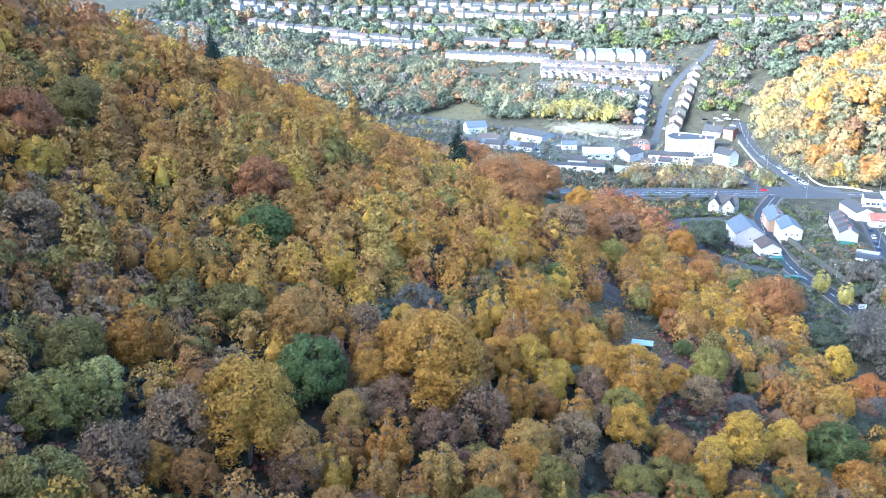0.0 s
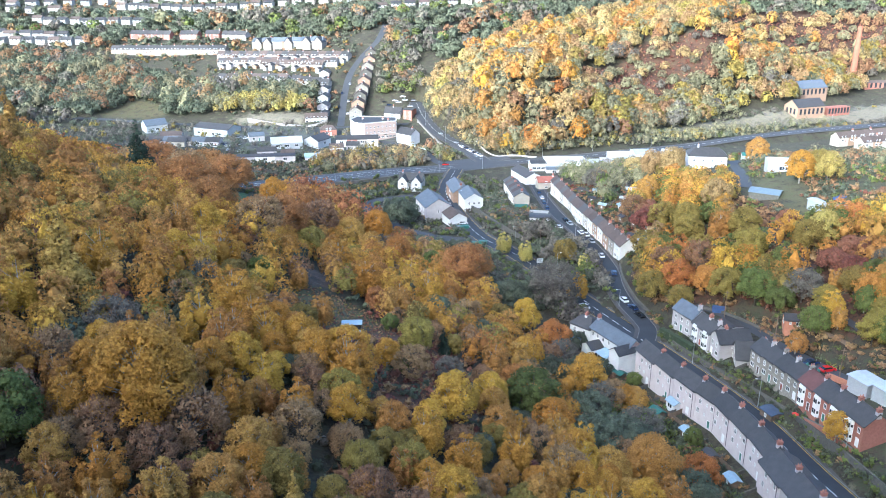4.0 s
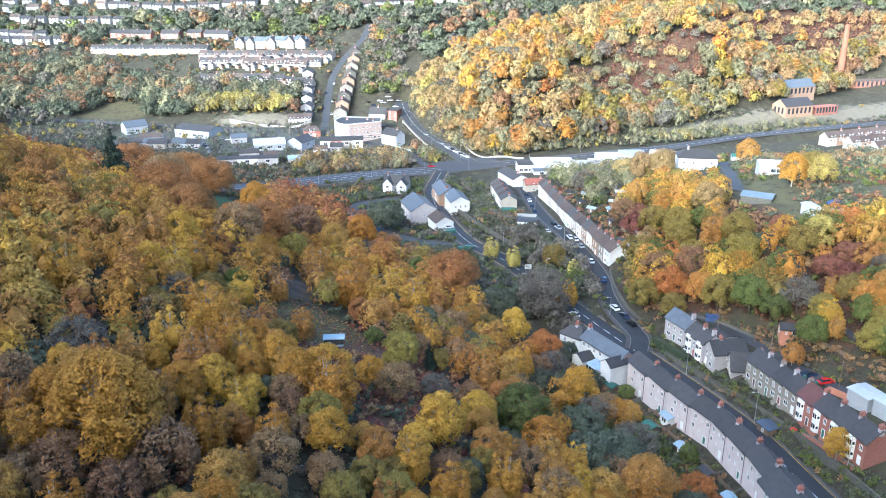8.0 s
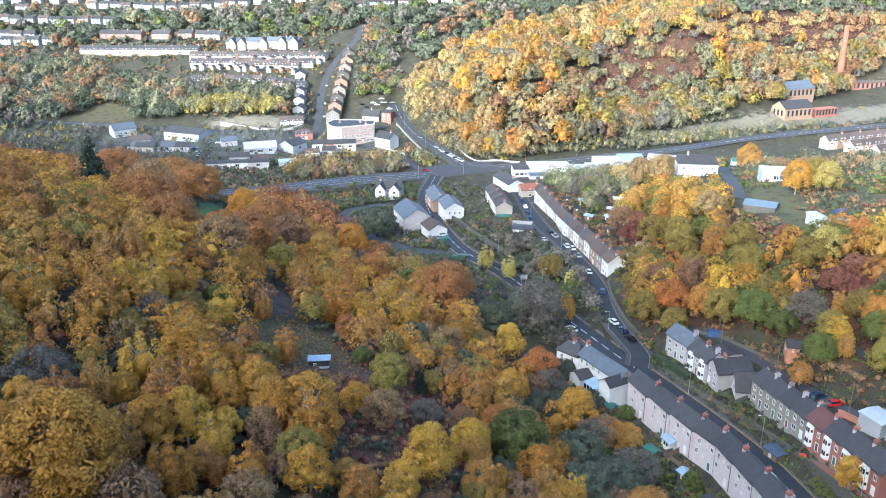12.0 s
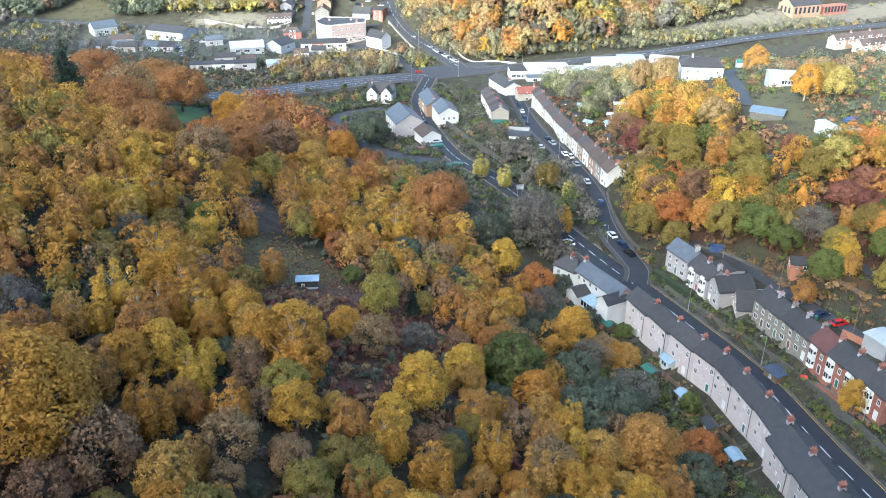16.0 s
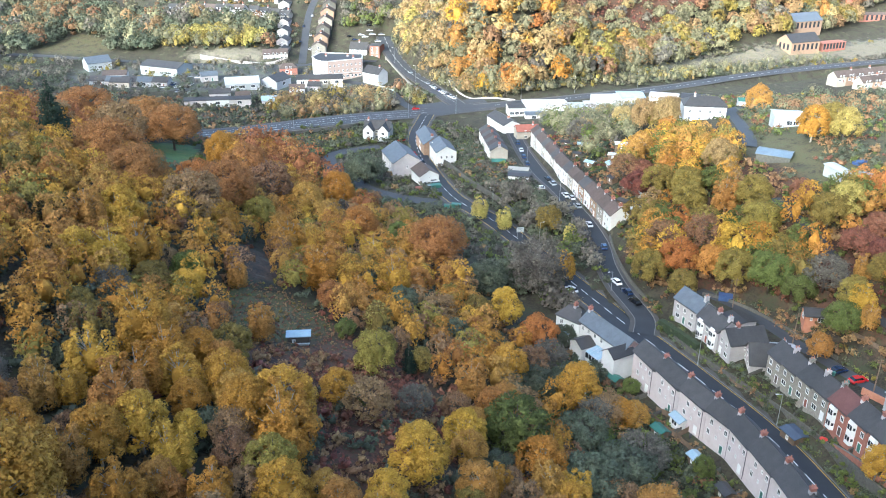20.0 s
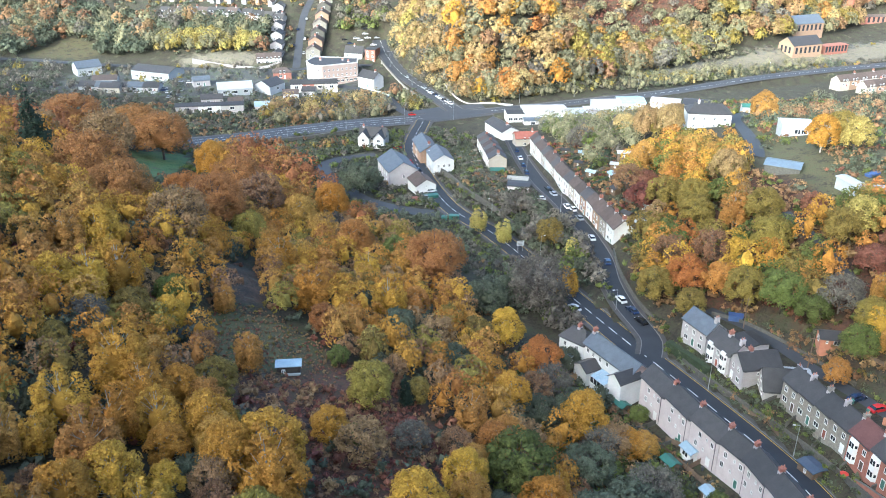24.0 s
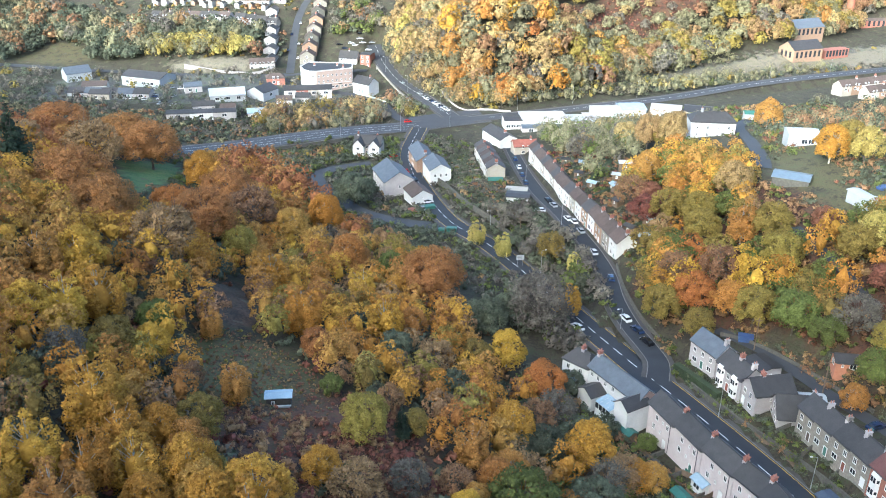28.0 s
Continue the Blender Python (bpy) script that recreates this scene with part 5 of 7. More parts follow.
def stack():
    ob = empty("chimney_stack", 357, 735, 9.0)
    tagged(ob, "tall tapering red-brick colliery chimney stack", "chimney")
    bm = bmesh.new()
    solid(bm, [ring(0, 0, -2, 3.3, 24), ring(0, 0, 4, 3.1, 24), ring(0, 0, 50, 1.8, 24), ring(0, 0, 50.2, 2.15, 24), ring(0, 0, 51.6, 2.15, 24), ring(0, 0, 51.8, 1.8, 24), ring(0, 0, 53, 1.7, 24)])
    part("shaft", bm, surface("sunlit_stack_brick", (0.25, 0.085, 0.05), (0.38, 0.15, 0.09), 2.0, 0.9, 0.3), ob)
    bm = bmesh.new()
    box(bm, -4.2, 4.2, -4.2, 4.2, -3, 1.5)
    part("plinth", bm, BUFF_BRICK, ob)


stack()
# ---- the town across the valley ----
town_walls = [GREY_RENDER, BUFF_BRICK, CREAM_RENDER, HAZE_WHITE, GREY_RENDER]


def town_row(p, q, n, eaves, walls, roof, label, z0=None, z1=None, depth=8.0):
    row("terraced_house", label, p, q, n, depth, eaves - 1.0, 3.1, walls, roof, [("wide", "f", -1.2, 0.9), ("tall", "f", -1.2, 3.2), ("tall", "f", 1.3, 3.2), ("door", "f", 1.4, 0)], lambda i: [("brick", 2.4, 0)] if i % 2 else [],
        "terraces of the town", (gz(*p) if z0 is None else z0) - 0.9, (gz(*q) if z1 is None else z1) - 0.9, trim=False)


for p, q, n, walls in (((-297, 824), (-256, 814), 6, [RED_BRICK]), ((-246, 812), (-228, 807), 3, [RED_BRICK, STONE]), ((-220, 805), (-206, 801), 2, [RED_BRICK]), ((-202, 797), (-178, 787), 4, [HAZE_WHITE, GREY_RENDER])):
    town_row(p, q, n, 6.0, walls, SLATE, "brown-fronted terraced house high in the town")
town_row((-299, 776), (-190, 754), 18, 5.0, [BUFF_BRICK, STONE, BUFF_BRICK, GREY_RENDER], SLATE, "buff terraced house with brown roof in the town")
town_row((-194, 742), (-76, 699), 18, 5.0, town_walls, [BROWN_TILE, SLATE], "pale terraced house in the town")
town_row((-190, 726), (-128, 704), 9, 4.6, [HAZE_WHITE, CREAM_RENDER, GREY_RENDER, BUFF_BRICK], [SLATE, BROWN_TILE], "white terraced house in the town")
town_row((-122, 699), (-85, 692), 6, 4.6, [HAZE_WHITE, GREY_RENDER], [BROWN_TILE, SLATE], "white terraced house in the town")
town_row((-182, 690), (-122, 670), 8, 4.6, [HAZE_WHITE, GREY_RENDER, BUFF_BRICK], [SLATE, BROWN_TILE, SLATE], "white terraced house in the town")
town_row((-166, 758), (-101, 731), 7, 7.0, [GREY_RENDER, BUFF_BRICK], BLUE_SLATE, "gabled grey house on the town's upper street")
town_row((-118, 668), (-88, 660), 4, 4.8, [HAZE_WHITE, CREAM_RENDER], SLATE, "white house beside the town street")
town_row((-150, 708), (-96, 690), 7, 4.4, [HAZE_WHITE, CREAM_RENDER], BROWN_TILE, "white terraced house in the town")
for k in range(5):
    u = (0.06, 0.2, 0.5, 0.76, 0.92)[k]
    x, y = -166 + 65 * u + 1.6, 758 - 27 * u - 4.0
    house("school_wing", "grey stone gabled wing of the school", x, y, gz(x, y) - 0.9, -112.5, 7.0, 8.0, 6.0, 4.2, STONE, SLATE, [("tall", "r", -1.8, 1), ("tall", "r", 1.8, 1), ("tall", "r", 0, 4)], [], "gabled wings of the school", trim=False)
wing_rng = random.Random(9)
for p, q, n in (((-194, 739), (-76, 696), 15), ((-190, 722), (-128, 700), 8), ((-182, 686), (-122, 666), 8), ((-150, 704), (-96, 686), 6)):
    for k in range(n):
        u = (k + wing_rng.uniform(0.2, 0.8)) / n
        x, y = p[0] + (q[0] - p[0]) * u - 1.6, p[1] + (q[1] - p[1]) * u - 3.6
        house("rear_wing", "small lean-to wing behind a town terrace", x, y, gz(x, y) - 0.5, 70 + wing_rng.uniform(-4, 4), wing_rng.uniform(3.5, 6), wing_rng.uniform(3, 4.6), wing_rng.uniform(2.4, 4.6), 1.0,
              wing_rng.choice([HAZE_WHITE, HAZE_WHITE, GREY_RENDER, BUFF_BRICK]), wing_rng.choice([SLATE, BROWN_TILE]), [("small", "l", 0, 1.2)], [], "lean-to wings of the town terraces", trim=False)
for k in range(9):
    house("terraced_house", "brown gabled house stepping up the town street", -64 + k * 0.6, 618 + k * 11.5, 6.2 + k * 3.9, 90, 10.6, 9.5, 5.4, 3.0, [STONE, BUFF_BRICK, DARK_STONE][k % 3], BROWN_TILE,
          [("tall", "l", -1.6, 1), ("tall", "l", 1.6, 1), ("tall", "l", 0, 3.8)], [("brick", -3, 0)], "houses up the town street", trim=False)
for k in range(6):
    house("terraced_house", "small white house on the town street", -88 - k * 1.2, 614 + k * 13, 5.0 + k * 4.2, 84, 10.5, 8.0, 4.6, 2.2, [HAZE_WHITE, GREY_RENDER][k % 2], SLATE, [("tall", "l", -1.4, 1), ("tall", "l", 1.4, 1), ("small", "l", 0, 3.4)], [], "houses up the town street", trim=False)
far_rng = random.Random(5)
for x0, y0, n, step, yaw in ((-440, 812, 9, 13, -6), (-352, 958, 12, 13, -10), (-200, 935, 11, 15, -6), (-420, 900, 9, 14, -8), (-60, 860, 8, 14, 4), (40, 905, 8, 18, 6), (-140, 1010, 16, 15, -4), (-420, 1010, 16, 15, -6)):
    for k in range(n):
        x, y = x0 + k * step * math.cos(radians(yaw)), y0 + k * step * math.sin(radians(yaw)) + far_rng.uniform(-3, 3)
        house("far_house", "white house among trees on the far slope", x, y, gz(x, y), yaw + far_rng.uniform(-6, 6), 10, 8, 4.8, 2.4, HAZE_WHITE if far_rng.random() < 0.75 else CREAM_RENDER, SLATE if k % 3 else BROWN_TILE,
              [("wide", "f", -2, 0.9), ("wide", "f", 2, 0.9), ("wide", "f", -2, 3.2), ("wide", "f", 2, 3.2)], [], "white houses on the far slope", trim=False)
for ax, ay, bx, by, n in ((-566, 852, -455, 850, 10), (-457, 842, -364, 826, 8), (-640, 925, -250, 1010, 22), (-716, 760, -610, 800, 9), (-625, 905, -420, 948, 10)):
    for k in range(n):
        u = k / (n - 1)
        x, y = ax + (bx - ax) * u, ay + (by - ay) * u + far_rng.uniform(-4, 4)
        house("far_house", "white house among trees on the far slope", x, y, gz(x, y), far_rng.uniform(-12, 8), far_rng.uniform(9, 13), 8, 4.8, 2.4, HAZE_WHITE if far_rng.random() < 0.8 else CREAM_RENDER, SLATE if k % 3 else BROWN_TILE,
              [("wide", "f", -2, 0.9), ("wide", "f", 2, 3.2)], [], "white houses on the far slope", trim=False)
for r in range(3):
    town_row((268 + r * 10, 560 - r * 14), (350 + r * 10, 590 - r * 14), 11, 4.6, [CREAM_RENDER, BUFF_BRICK, GREY_RENDER], BROWN_TILE, "terraced house in sunlit rows by the railway", 1.5, 1.8)


# ---- cars ----
def car_template(paint, label):
    ob = empty("car", 0, 0, -500)
    tagged(ob, label, "car", "parked cars")
    bm = bmesh.new()
    prof = [(-2.1, 0.35), (-2.12, 0.75), (-1.95, 0.92), (-1.1, 1.0), (1.2, 0.98), (2.0, 0.8), (2.15, 0.6), (2.1, 0.33)]
    solid(bm, [[(x, s * w, z) for x, z in prof] for s, w in ((-1, 0.84), (-1, 0.88), (1, 0.88), (1, 0.84))])
    bmesh.ops.recalc_face_normals(bm, faces=bm.faces)
    part("body", bm, paint, ob)
    bm = bmesh.new()
    solid(bm, [[(-1.75, -0.78, 0.96), (1.05, -0.78, 0.96), (1.05, 0.78, 0.96), (-1.75, 0.78, 0.96)], [(-1.3, -0.62, 1.42), (0.25, -0.62, 1.42), (0.25, 0.62, 1.42), (-1.3, 0.62, 1.42)]])
    part("cabin_glass", bm, CAR_GLASS, ob, "dark tinted car windows")
    bm = bmesh.new()
    box(bm, -1.32, 0.27, -0.63, 0.63, 1.42, 1.48)
    part("roof", bm, paint, ob)
    for x in (-1.3, 1.3):
        for y in (-0.8, 0.8):
            bm = bmesh.new()
            solid(bm, [[(x + 0.31 * math.cos(a * 0.524), y - 0.1, 0.31 + 0.31 * math.sin(a * 0.524)) for a in range(12)], [(x + 0.31 * math.cos(a * 0.524), y + 0.1, 0.31 + 0.31 * math.sin(a * 0.524)) for a in range(12)]])
            bmesh.ops.recalc_face_normals(bm, faces=bm.faces)
            part("wheel", bm, RUBBER, ob, "black tyre")
    for y in (-0.62, 0.62):
        bm = bmesh.new()
        box(bm, 2.06, 2.14, y - 0.18, y + 0.18, 0.6, 0.74)
        part("headlight", bm, TRIM, ob)
    return ob


def paint(name, c):
    m = surface(name, tuple(v * 0.9 for v in c), c, 2.0, 0.25, 0.0)
    m.node_tree.nodes["Principled BSDF"].inputs["Coat Weight"].default_value = 0.6
    return m


PARKED = {
    "white": (paint("white_car_paint", (0.75, 0.75, 0.75)), "white hatchback car parked at the roadside",
              [(60.3, 250.8, 105), (47.2, 250.2, 117), (60.6, 294.7, 95), (57.6, 325, 100), (59.2, 322, 100), (49.4, 336.1, 175), (49.8, 399.4, 92), (9.5, 365, 20), (-56.6, 429.4, 10), (-59.3, 425, 12), (19.1, 525.7, 120), (22.1, 520, 120), (-30, 634, 10), (-36, 632, 10), (-164, 566, 40), (-134, 560, 20), (23.6, 516.5, 120), (17.4, 529.5, 120), (13, 537.5, 120), (-142, 541, 20), (-150, 540, 25), (-160, 542, 15), (-135, 546, 80), (-62, 566, 10), (-57, 567, 12), (-52, 568, 8), (-47, 570, 8), (-28, 628, 15), (-33, 628, 15), (-24, 622, 15), (-72, 640, 92), (-73, 665, 92), (-71, 622, 92)]),
    "dark blue": (paint("dark_blue_car_paint", (0.02, 0.035, 0.09)), "dark blue car parked beside the kerb", [(62, 244.6, 110), (61.8, 275.5, 85), (97.3, 191, 20), (3, 400.3, 105), (49.2, 385.3, 92), (15.1, 534.2, 120), (20.6, 523, 120), (-146, 546, 20), (-155, 546, 15), (-40, 628, 12), (-79, 632, 92), (-78, 652, 92), (49, 372, 92), (50, 415, 92)]),
    "black": (paint("black_car_paint", (0.015, 0.015, 0.018)), "black car parked beside the kerb", [(63, 238.6, 112), (4.5, 395.2, 105), (-44, 634, 10), (-128, 562, 60), (-138, 535, 10), (-166, 548, 30), (-30, 640, 15), (-60, 572, 5), (54, 346, 100)]),
    "red": (paint("red_car_paint", (0.50, 0.02, 0.02)), "bright red hatchback parked on the lane", [(99.3, 186, 15), (0.8, 408.2, 105), (-5, 432, 20), (1.8, 494, 10)]),
    "silver": (paint("silver_car_paint", (0.38, 0.40, 0.42)), "silver car parked in the village", [(-140, 563, 40), (-152, 562, 30), (-22, 636, 10), (12, 541, 120), (59.9, 313, 100), (55, 340, 104), (-147, 550, 30), (-139, 531, 70), (-131, 528, 60), (9, 548, 118), (-1.5, 569, 112), (-46, 439, 12), (7, 357, 100)]),
}
for coat, label, places in PARKED.values():
    first = car_template(coat, label)
    for n, (x, y, yaw) in enumerate(places):
        b, h, _ = near_road(x, y)
        z = float(h[0]) + 0.1 if b[0] > 0.9 else gz(x, y) + 0.1
        m = pose(x, y, z, 0, 0, yaw)
        if n == 0:
            first.matrix_world = m
        else:
            copy_thing(first, m)


# ---- walls, fences, lamps ----
def wall_along(name, label, pts, height, thick, mat, cap=None, down=1.5):
    way = smooth_way([(x, y, gz(x, y)) for x, y in pts], 3.0)
    ob = empty(name, *way[0])
    tagged(ob, label, "wall")
    rel = way - way[0]
    d = np.gradient(way[:, :2], axis=0)
    d /= np.linalg.norm(d, axis=1, keepdims=True)
    side = np.stack([d[:, 1], -d[:, 0]], 1) * thick / 2
    for nm, m, lo, hi, k in (("masonry", mat, -down, height, 1.0),) + ((("coping", cap, height, height + 0.14, 1.3),) if cap else ()):
        bm = bmesh.new()
        rings = []
        for p, s in zip(rel, side):
            rings.append([(p[0] - s[0] * k, p[1] - s[1] * k, p[2] + lo), (p[0] + s[0] * k, p[1] + s[1] * k, p[2] + lo), (p[0] + s[0] * k, p[1] + s[1] * k, p[2] + hi), (p[0] - s[0] * k, p[1] - s[1] * k, p[2] + hi)])
        solid(bm, rings)
        bmesh.ops.recalc_face_normals(bm, faces=bm.faces)
        part(nm, bm, m, ob)
    return ob


wall_along("retaining_wall", "dark stone retaining wall above the hill road", [(68.5, 219), (71.5, 211), (77, 198), (82, 184), (85.5, 170), (88.5, 150), (94, 120)], 1.8, 0.4, DARK_STONE, None)
wall_along("retaining_wall", "brown stone wall beside the lower hill road", [(13.5, 392), (18, 378), (24, 356), (33, 334), (42, 305)], 2.4, 0.5, DARK_STONE, None)
wall_along("roadside_wall", "stone wall beside the upper street", [(65.5, 284), (64.2, 272), (64, 262), (64.6, 250), (66.5, 240)], 1.6, 0.4, DARK_STONE, None)
wall_along("white_wall", "long white-topped wall curving beside the junction", [(60, 518), (44, 519), (36, 522), (29, 531), (22, 545)], 0.8, 0.3, GREY_RENDER, GREY_RENDER)
wall_along("bridge_parapet", "brown bridge parapet along the valley road", [(-96, 429), (-78, 436), (-52, 450), (-28, 463)], 1.1, 0.5, DARK_STONE, KERB, 3.5)
wall_along("bridge_parapet", "red-brick wall beside the bridge road", [(8, 530), (-2, 552), (-12, 578), (-18, 596)], 1.4, 0.5, STONE, KERB, 2.0)
wall_along("pale_bank_wall", "long pale retaining wall below the yellow bank", [(-142, 604), (-118, 599), (-96, 598), (-84, 602)], 1.6, 0.5, GREY_RENDER, KERB)
wall_along("garden_hedge", "clipped green garden hedge behind the terrace", [(70, 348), (75, 356), (80, 362), (78, 372)], 2.2, 1.6, HEDGE, None, 0.3)
wall_along("lane_wall", "rough stone wall along the lane behind the houses", [(80, 234), (86, 229), (92, 219), (96, 209), (100, 197)], 1.2, 0.4, DARK_STONE, None)
wall_along("dark_hedge", "dark overgrown hedge between road and houses", [(66.8, 226), (69.5, 219), (72.5, 211.5)], 2.6, 1.5, HEDGE, None, 0.3)


def lamp(x, y, yaw, tall=8.0):
    ob = empty("street_lamp", x, y, gz(x, y) + 0.05, yaw)
    tagged(ob, "grey steel street lamp beside the road", "lamp", "street lamps")
    bm = bmesh.new()
    solid(bm, [ring(0, 0, -0.4, 0.11, 8), ring(0, 0, 1.2, 0.11, 8), ring(0, 0, 1.25, 0.07, 8), ring(0, 0, tall, 0.05, 8)])
    part("pole", bm, STEEL, ob)
    bm = bmesh.new()
    solid(bm, [[(0, -0.05, tall - 0.05), (0, 0.05, tall - 0.05), (0, 0.05, tall + 0.04), (0, -0.05, tall + 0.04)], [(1.1, -0.03, tall + 0.12), (1.1, 0.03, tall + 0.12), (1.1, 0.03, tall + 0.18), (1.1, -0.03, tall + 0.18)]])
    part("arm", bm, STEEL, ob)
    bm = bmesh.new()
    solid(bm, [[(1.0, -0.12, tall + 0.08), (1.6, -0.12, tall + 0.12), (1.6, 0.12, tall + 0.12), (1.0, 0.12, tall + 0.08)], [(1.05, -0.09, tall + 0.24), (1.55, -0.09, tall + 0.22), (1.55, 0.09, tall + 0.22), (1.05, 0.09, tall + 0.24)]])
    part("lantern", bm, TRIM, ob)


for x, y, yaw in ((71, 206.8, 180), (57.8, 246, 200), (43.5, 292, 20), (31, 331, 200), (8, 400, 10), (54.5, 320, 0), (49, 372, 0), (89, 152, 180), (80.5, 181, 180)):
    lamp(x, y, yaw)
for x, y, yaw in ((-60, 449, 60), (-32, 464, 60), (-2, 477, 70), (24, 486, 80), (64, 521, 250), (98, 533, 250), (140, 549, 250), (190, 572, 245), (240, 596, 245), (290, 616, 245), (20, 515, 200), (2, 552, 200), (-12, 588, 200)):
    lamp(x, y, yaw, 10.0)


def railing(label, points):
    """Steel railing: posts, two rails and thin bars."""
    way = smooth_way([(x, y, gz(x, y)) for x, y in points], 2.2)
    ob = empty("railing", *way[0])
    tagged(ob, label, "railing")
    rel = way - way[0]
    paint_of = surface("pale_green_steel_paint", (0.30, 0.36, 0.33), (0.42, 0.48, 0.45), 1.0, 0.5, 0.0)
    for a in rel:
        bm = bmesh.new()
        box(bm, a[0] - 0.08, a[0] + 0.08, a[1] - 0.08, a[1] + 0.08, a[2] - 0.6, a[2] + 1.4)
        part("post", bm, paint_of, ob)
    for a, b in zip(rel, rel[1:]):
        d = (b - a)[:2]
        n = np.array([d[1], -d[0]]) / (np.linalg.norm(d) + 1e-9)
        for lo, hi, w in ((1.15, 1.35, 0.06), (0.3, 0.45, 0.06), (0.45, 1.15, 0.02)):
            bm = bmesh.new()
            solid(bm, [[(p[0] + n[0] * k * w, p[1] + n[1] * k * w, p[2] + z) for k, z in ((-1, lo), (1, lo), (1, hi), (-1, hi))] for p in (a, b)])
            bmesh.ops.recalc_face_normals(bm, faces=bm.faces)
            part("rail" if w > 0.05 else "infill", bm, paint_of, ob)


railing("pale green steel railing beside the slip road", [(-29, 558.5), (-20, 551), (-11, 540)])


def power_pole(x, y, tall=9.0):
    ob = empty("power_pole", x, y, gz(x, y))
    tagged(ob, "wooden power pole behind the houses", "pole", "power poles")
    bm = bmesh.new()
    solid(bm, [ring(0, 0, -0.6, 0.16, 8), ring(0, 0, tall, 0.11, 8)])
    part("post", bm, TIMBER, ob)
    bm = bmesh.new()
    box(bm, -0.8, 0.8, -0.06, 0.06, tall - 0.7, tall - 0.55)
    part("crossarm", bm, TIMBER, ob)


for x, y in ((85.5, 226), (93, 205.5), (99.5, 180), (40, 318)):
    power_pole(x, y)


def road_sign(x, y, yaw):
    ob = empty("road_sign", x, y, gz(x, y), yaw)
    tagged(ob, "pale rectangular road sign on two posts", "sign")
    for dx in (-0.8, 0.8):
        bm = bmesh.new()
        solid(bm, [ring(dx, 0, -0.5, 0.06, 8), ring(dx, 0, 3.9, 0.06, 8)])
        part("post", bm, STEEL, ob)
    bm = bmesh.new()
    box(bm, -1.3, 1.3, -0.12, -0.07, 2.2, 4.0)
    part("panel", bm, WHITE_METAL, ob)
    for k, (a, b) in enumerate(((-1.0, 0.8), (-1.0, 0.4), (-1.0, 0.7))):
        bm = bmesh.new()
        box(bm, a, b, -0.14, -0.121, 3.55 - k * 0.5, 3.7 - k * 0.5)
        part("text_bar", bm, DARK_TRIM, ob)


road_sign(37.8, 299.5, 8)


def container(x, y, yaw, L, D, H, mat, label, name="skip_container", z=None):
    """A lidded, ribbed box."""
    ob = empty(name, x, y, gz(x, y) if z is None else z, yaw)
    tagged(ob, label, "container")
    bm = bmesh.new()
    solid(bm, [[(a * L / 2 * k, b * D / 2 * k, h) for a, b in ((-1, -1), (1, -1), (1, 1), (-1, 1))] for k, h in ((0.92, 0.0), (1.0, H * 0.9), (1.0, H))])
    part("body", bm, mat, ob)
    for i in range(5):
        bm = bmesh.new()
        u = -L / 2 + (i + 0.5) * L / 5
        box(bm, u - 0.05, u + 0.05, -D / 2 - 0.06, -D / 2 + 0.02, 0.15, H * 0.95)
        part("rib", bm, mat, ob)
    bm = bmesh.new()
    box(bm, -L / 2 - 0.06, L / 2 + 0.06, -D / 2 - 0.06, D / 2 + 0.06, H, H + 0.08)
    part("lid", bm, mat, ob)


container(17.2, 332.6, -12, 3.6, 2.0, 1.7, GREEN_METAL, "green lidded recycling container beside the road")
container(13.6, 333.6, -12, 2.2, 1.8, 1.5, GREEN_METAL, "small green lidded bin beside the container")
container(85.0, 230.4, -20, 3.6, 2.0, 1.9, BLUE_METAL, "blue steel container under the trees")
container(-22.7, 183.7, 4, 4.2, 0.35, 0.3, WHITE_METAL, "white painted trough lying before the shed", "trough")
container(139, 276, 30, 5.0, 2.0, 0.8, BLUE_METAL, "blue tarpaulin heap on the pasture", "tarpaulin_heap")
container(9.0, 358.0, 15, 6.0, 2.4, 1.4, GREEN_METAL, "green tarpaulin-covered stack in the yard", "covered_stack")
container(4.0, 357.0, 15, 5.0, 2.2, 1.2, RED_BRICK, "rust-red low stack in the yard", "covered_stack")
house("garden_shed", "small shed with red-edged roof in the gardens", 83.6, 352.5, 24.6, -10, 4.6, 3.4, 2.3, 0.5, TIMBER, WHITE_METAL, [("small", "f", 0, 0.8)], [], trim=False)
house("garden_shed", "green-roofed shed by the lane", 166, 440, 18, -10, 7, 5, 3.0, 1.0, WHITE_METAL, GREEN_METAL, [], [], trim=False)
house("lean_to", "green-roofed lean-to against the terrace end", 37.4, 378.2, 8.6, 0, 5.5, 4.0, 2.4, 0.6, TIMBER, GREEN_METAL, [], [], trim=False)
house("garage", "dark flat-roofed garage with white door beside the street", 43.4, 352, 11.5, -12, 8.5, 6.5, 2.8, 0.3, WHITE_RENDER, SLATE, [("big", "f", 0, 0.4)], [], trim=False)
house("garage", "white flat garage beside the street", 44.0, 361, 10.5, -12, 8.0, 5.0, 2.6, 0.3, WHITE_RENDER, CREAM_RENDER, [], [], trim=False)
house("outbuilding", "dark flat-roofed rear extension", 83.6, 216.4, 20.4, -73, 6.0, 6.0, 4.2, 0.4, GREY_RENDER, SLATE, [("small", "r", 0, 2.2)], [], trim=False)
house("outbuilding", "white lean-to shed beside the bungalow", 90.0, 204, 21.2, -10, 5.0, 2.6, 2.4, 0.4, WHITE_METAL, WHITE_METAL, [], [], trim=False)
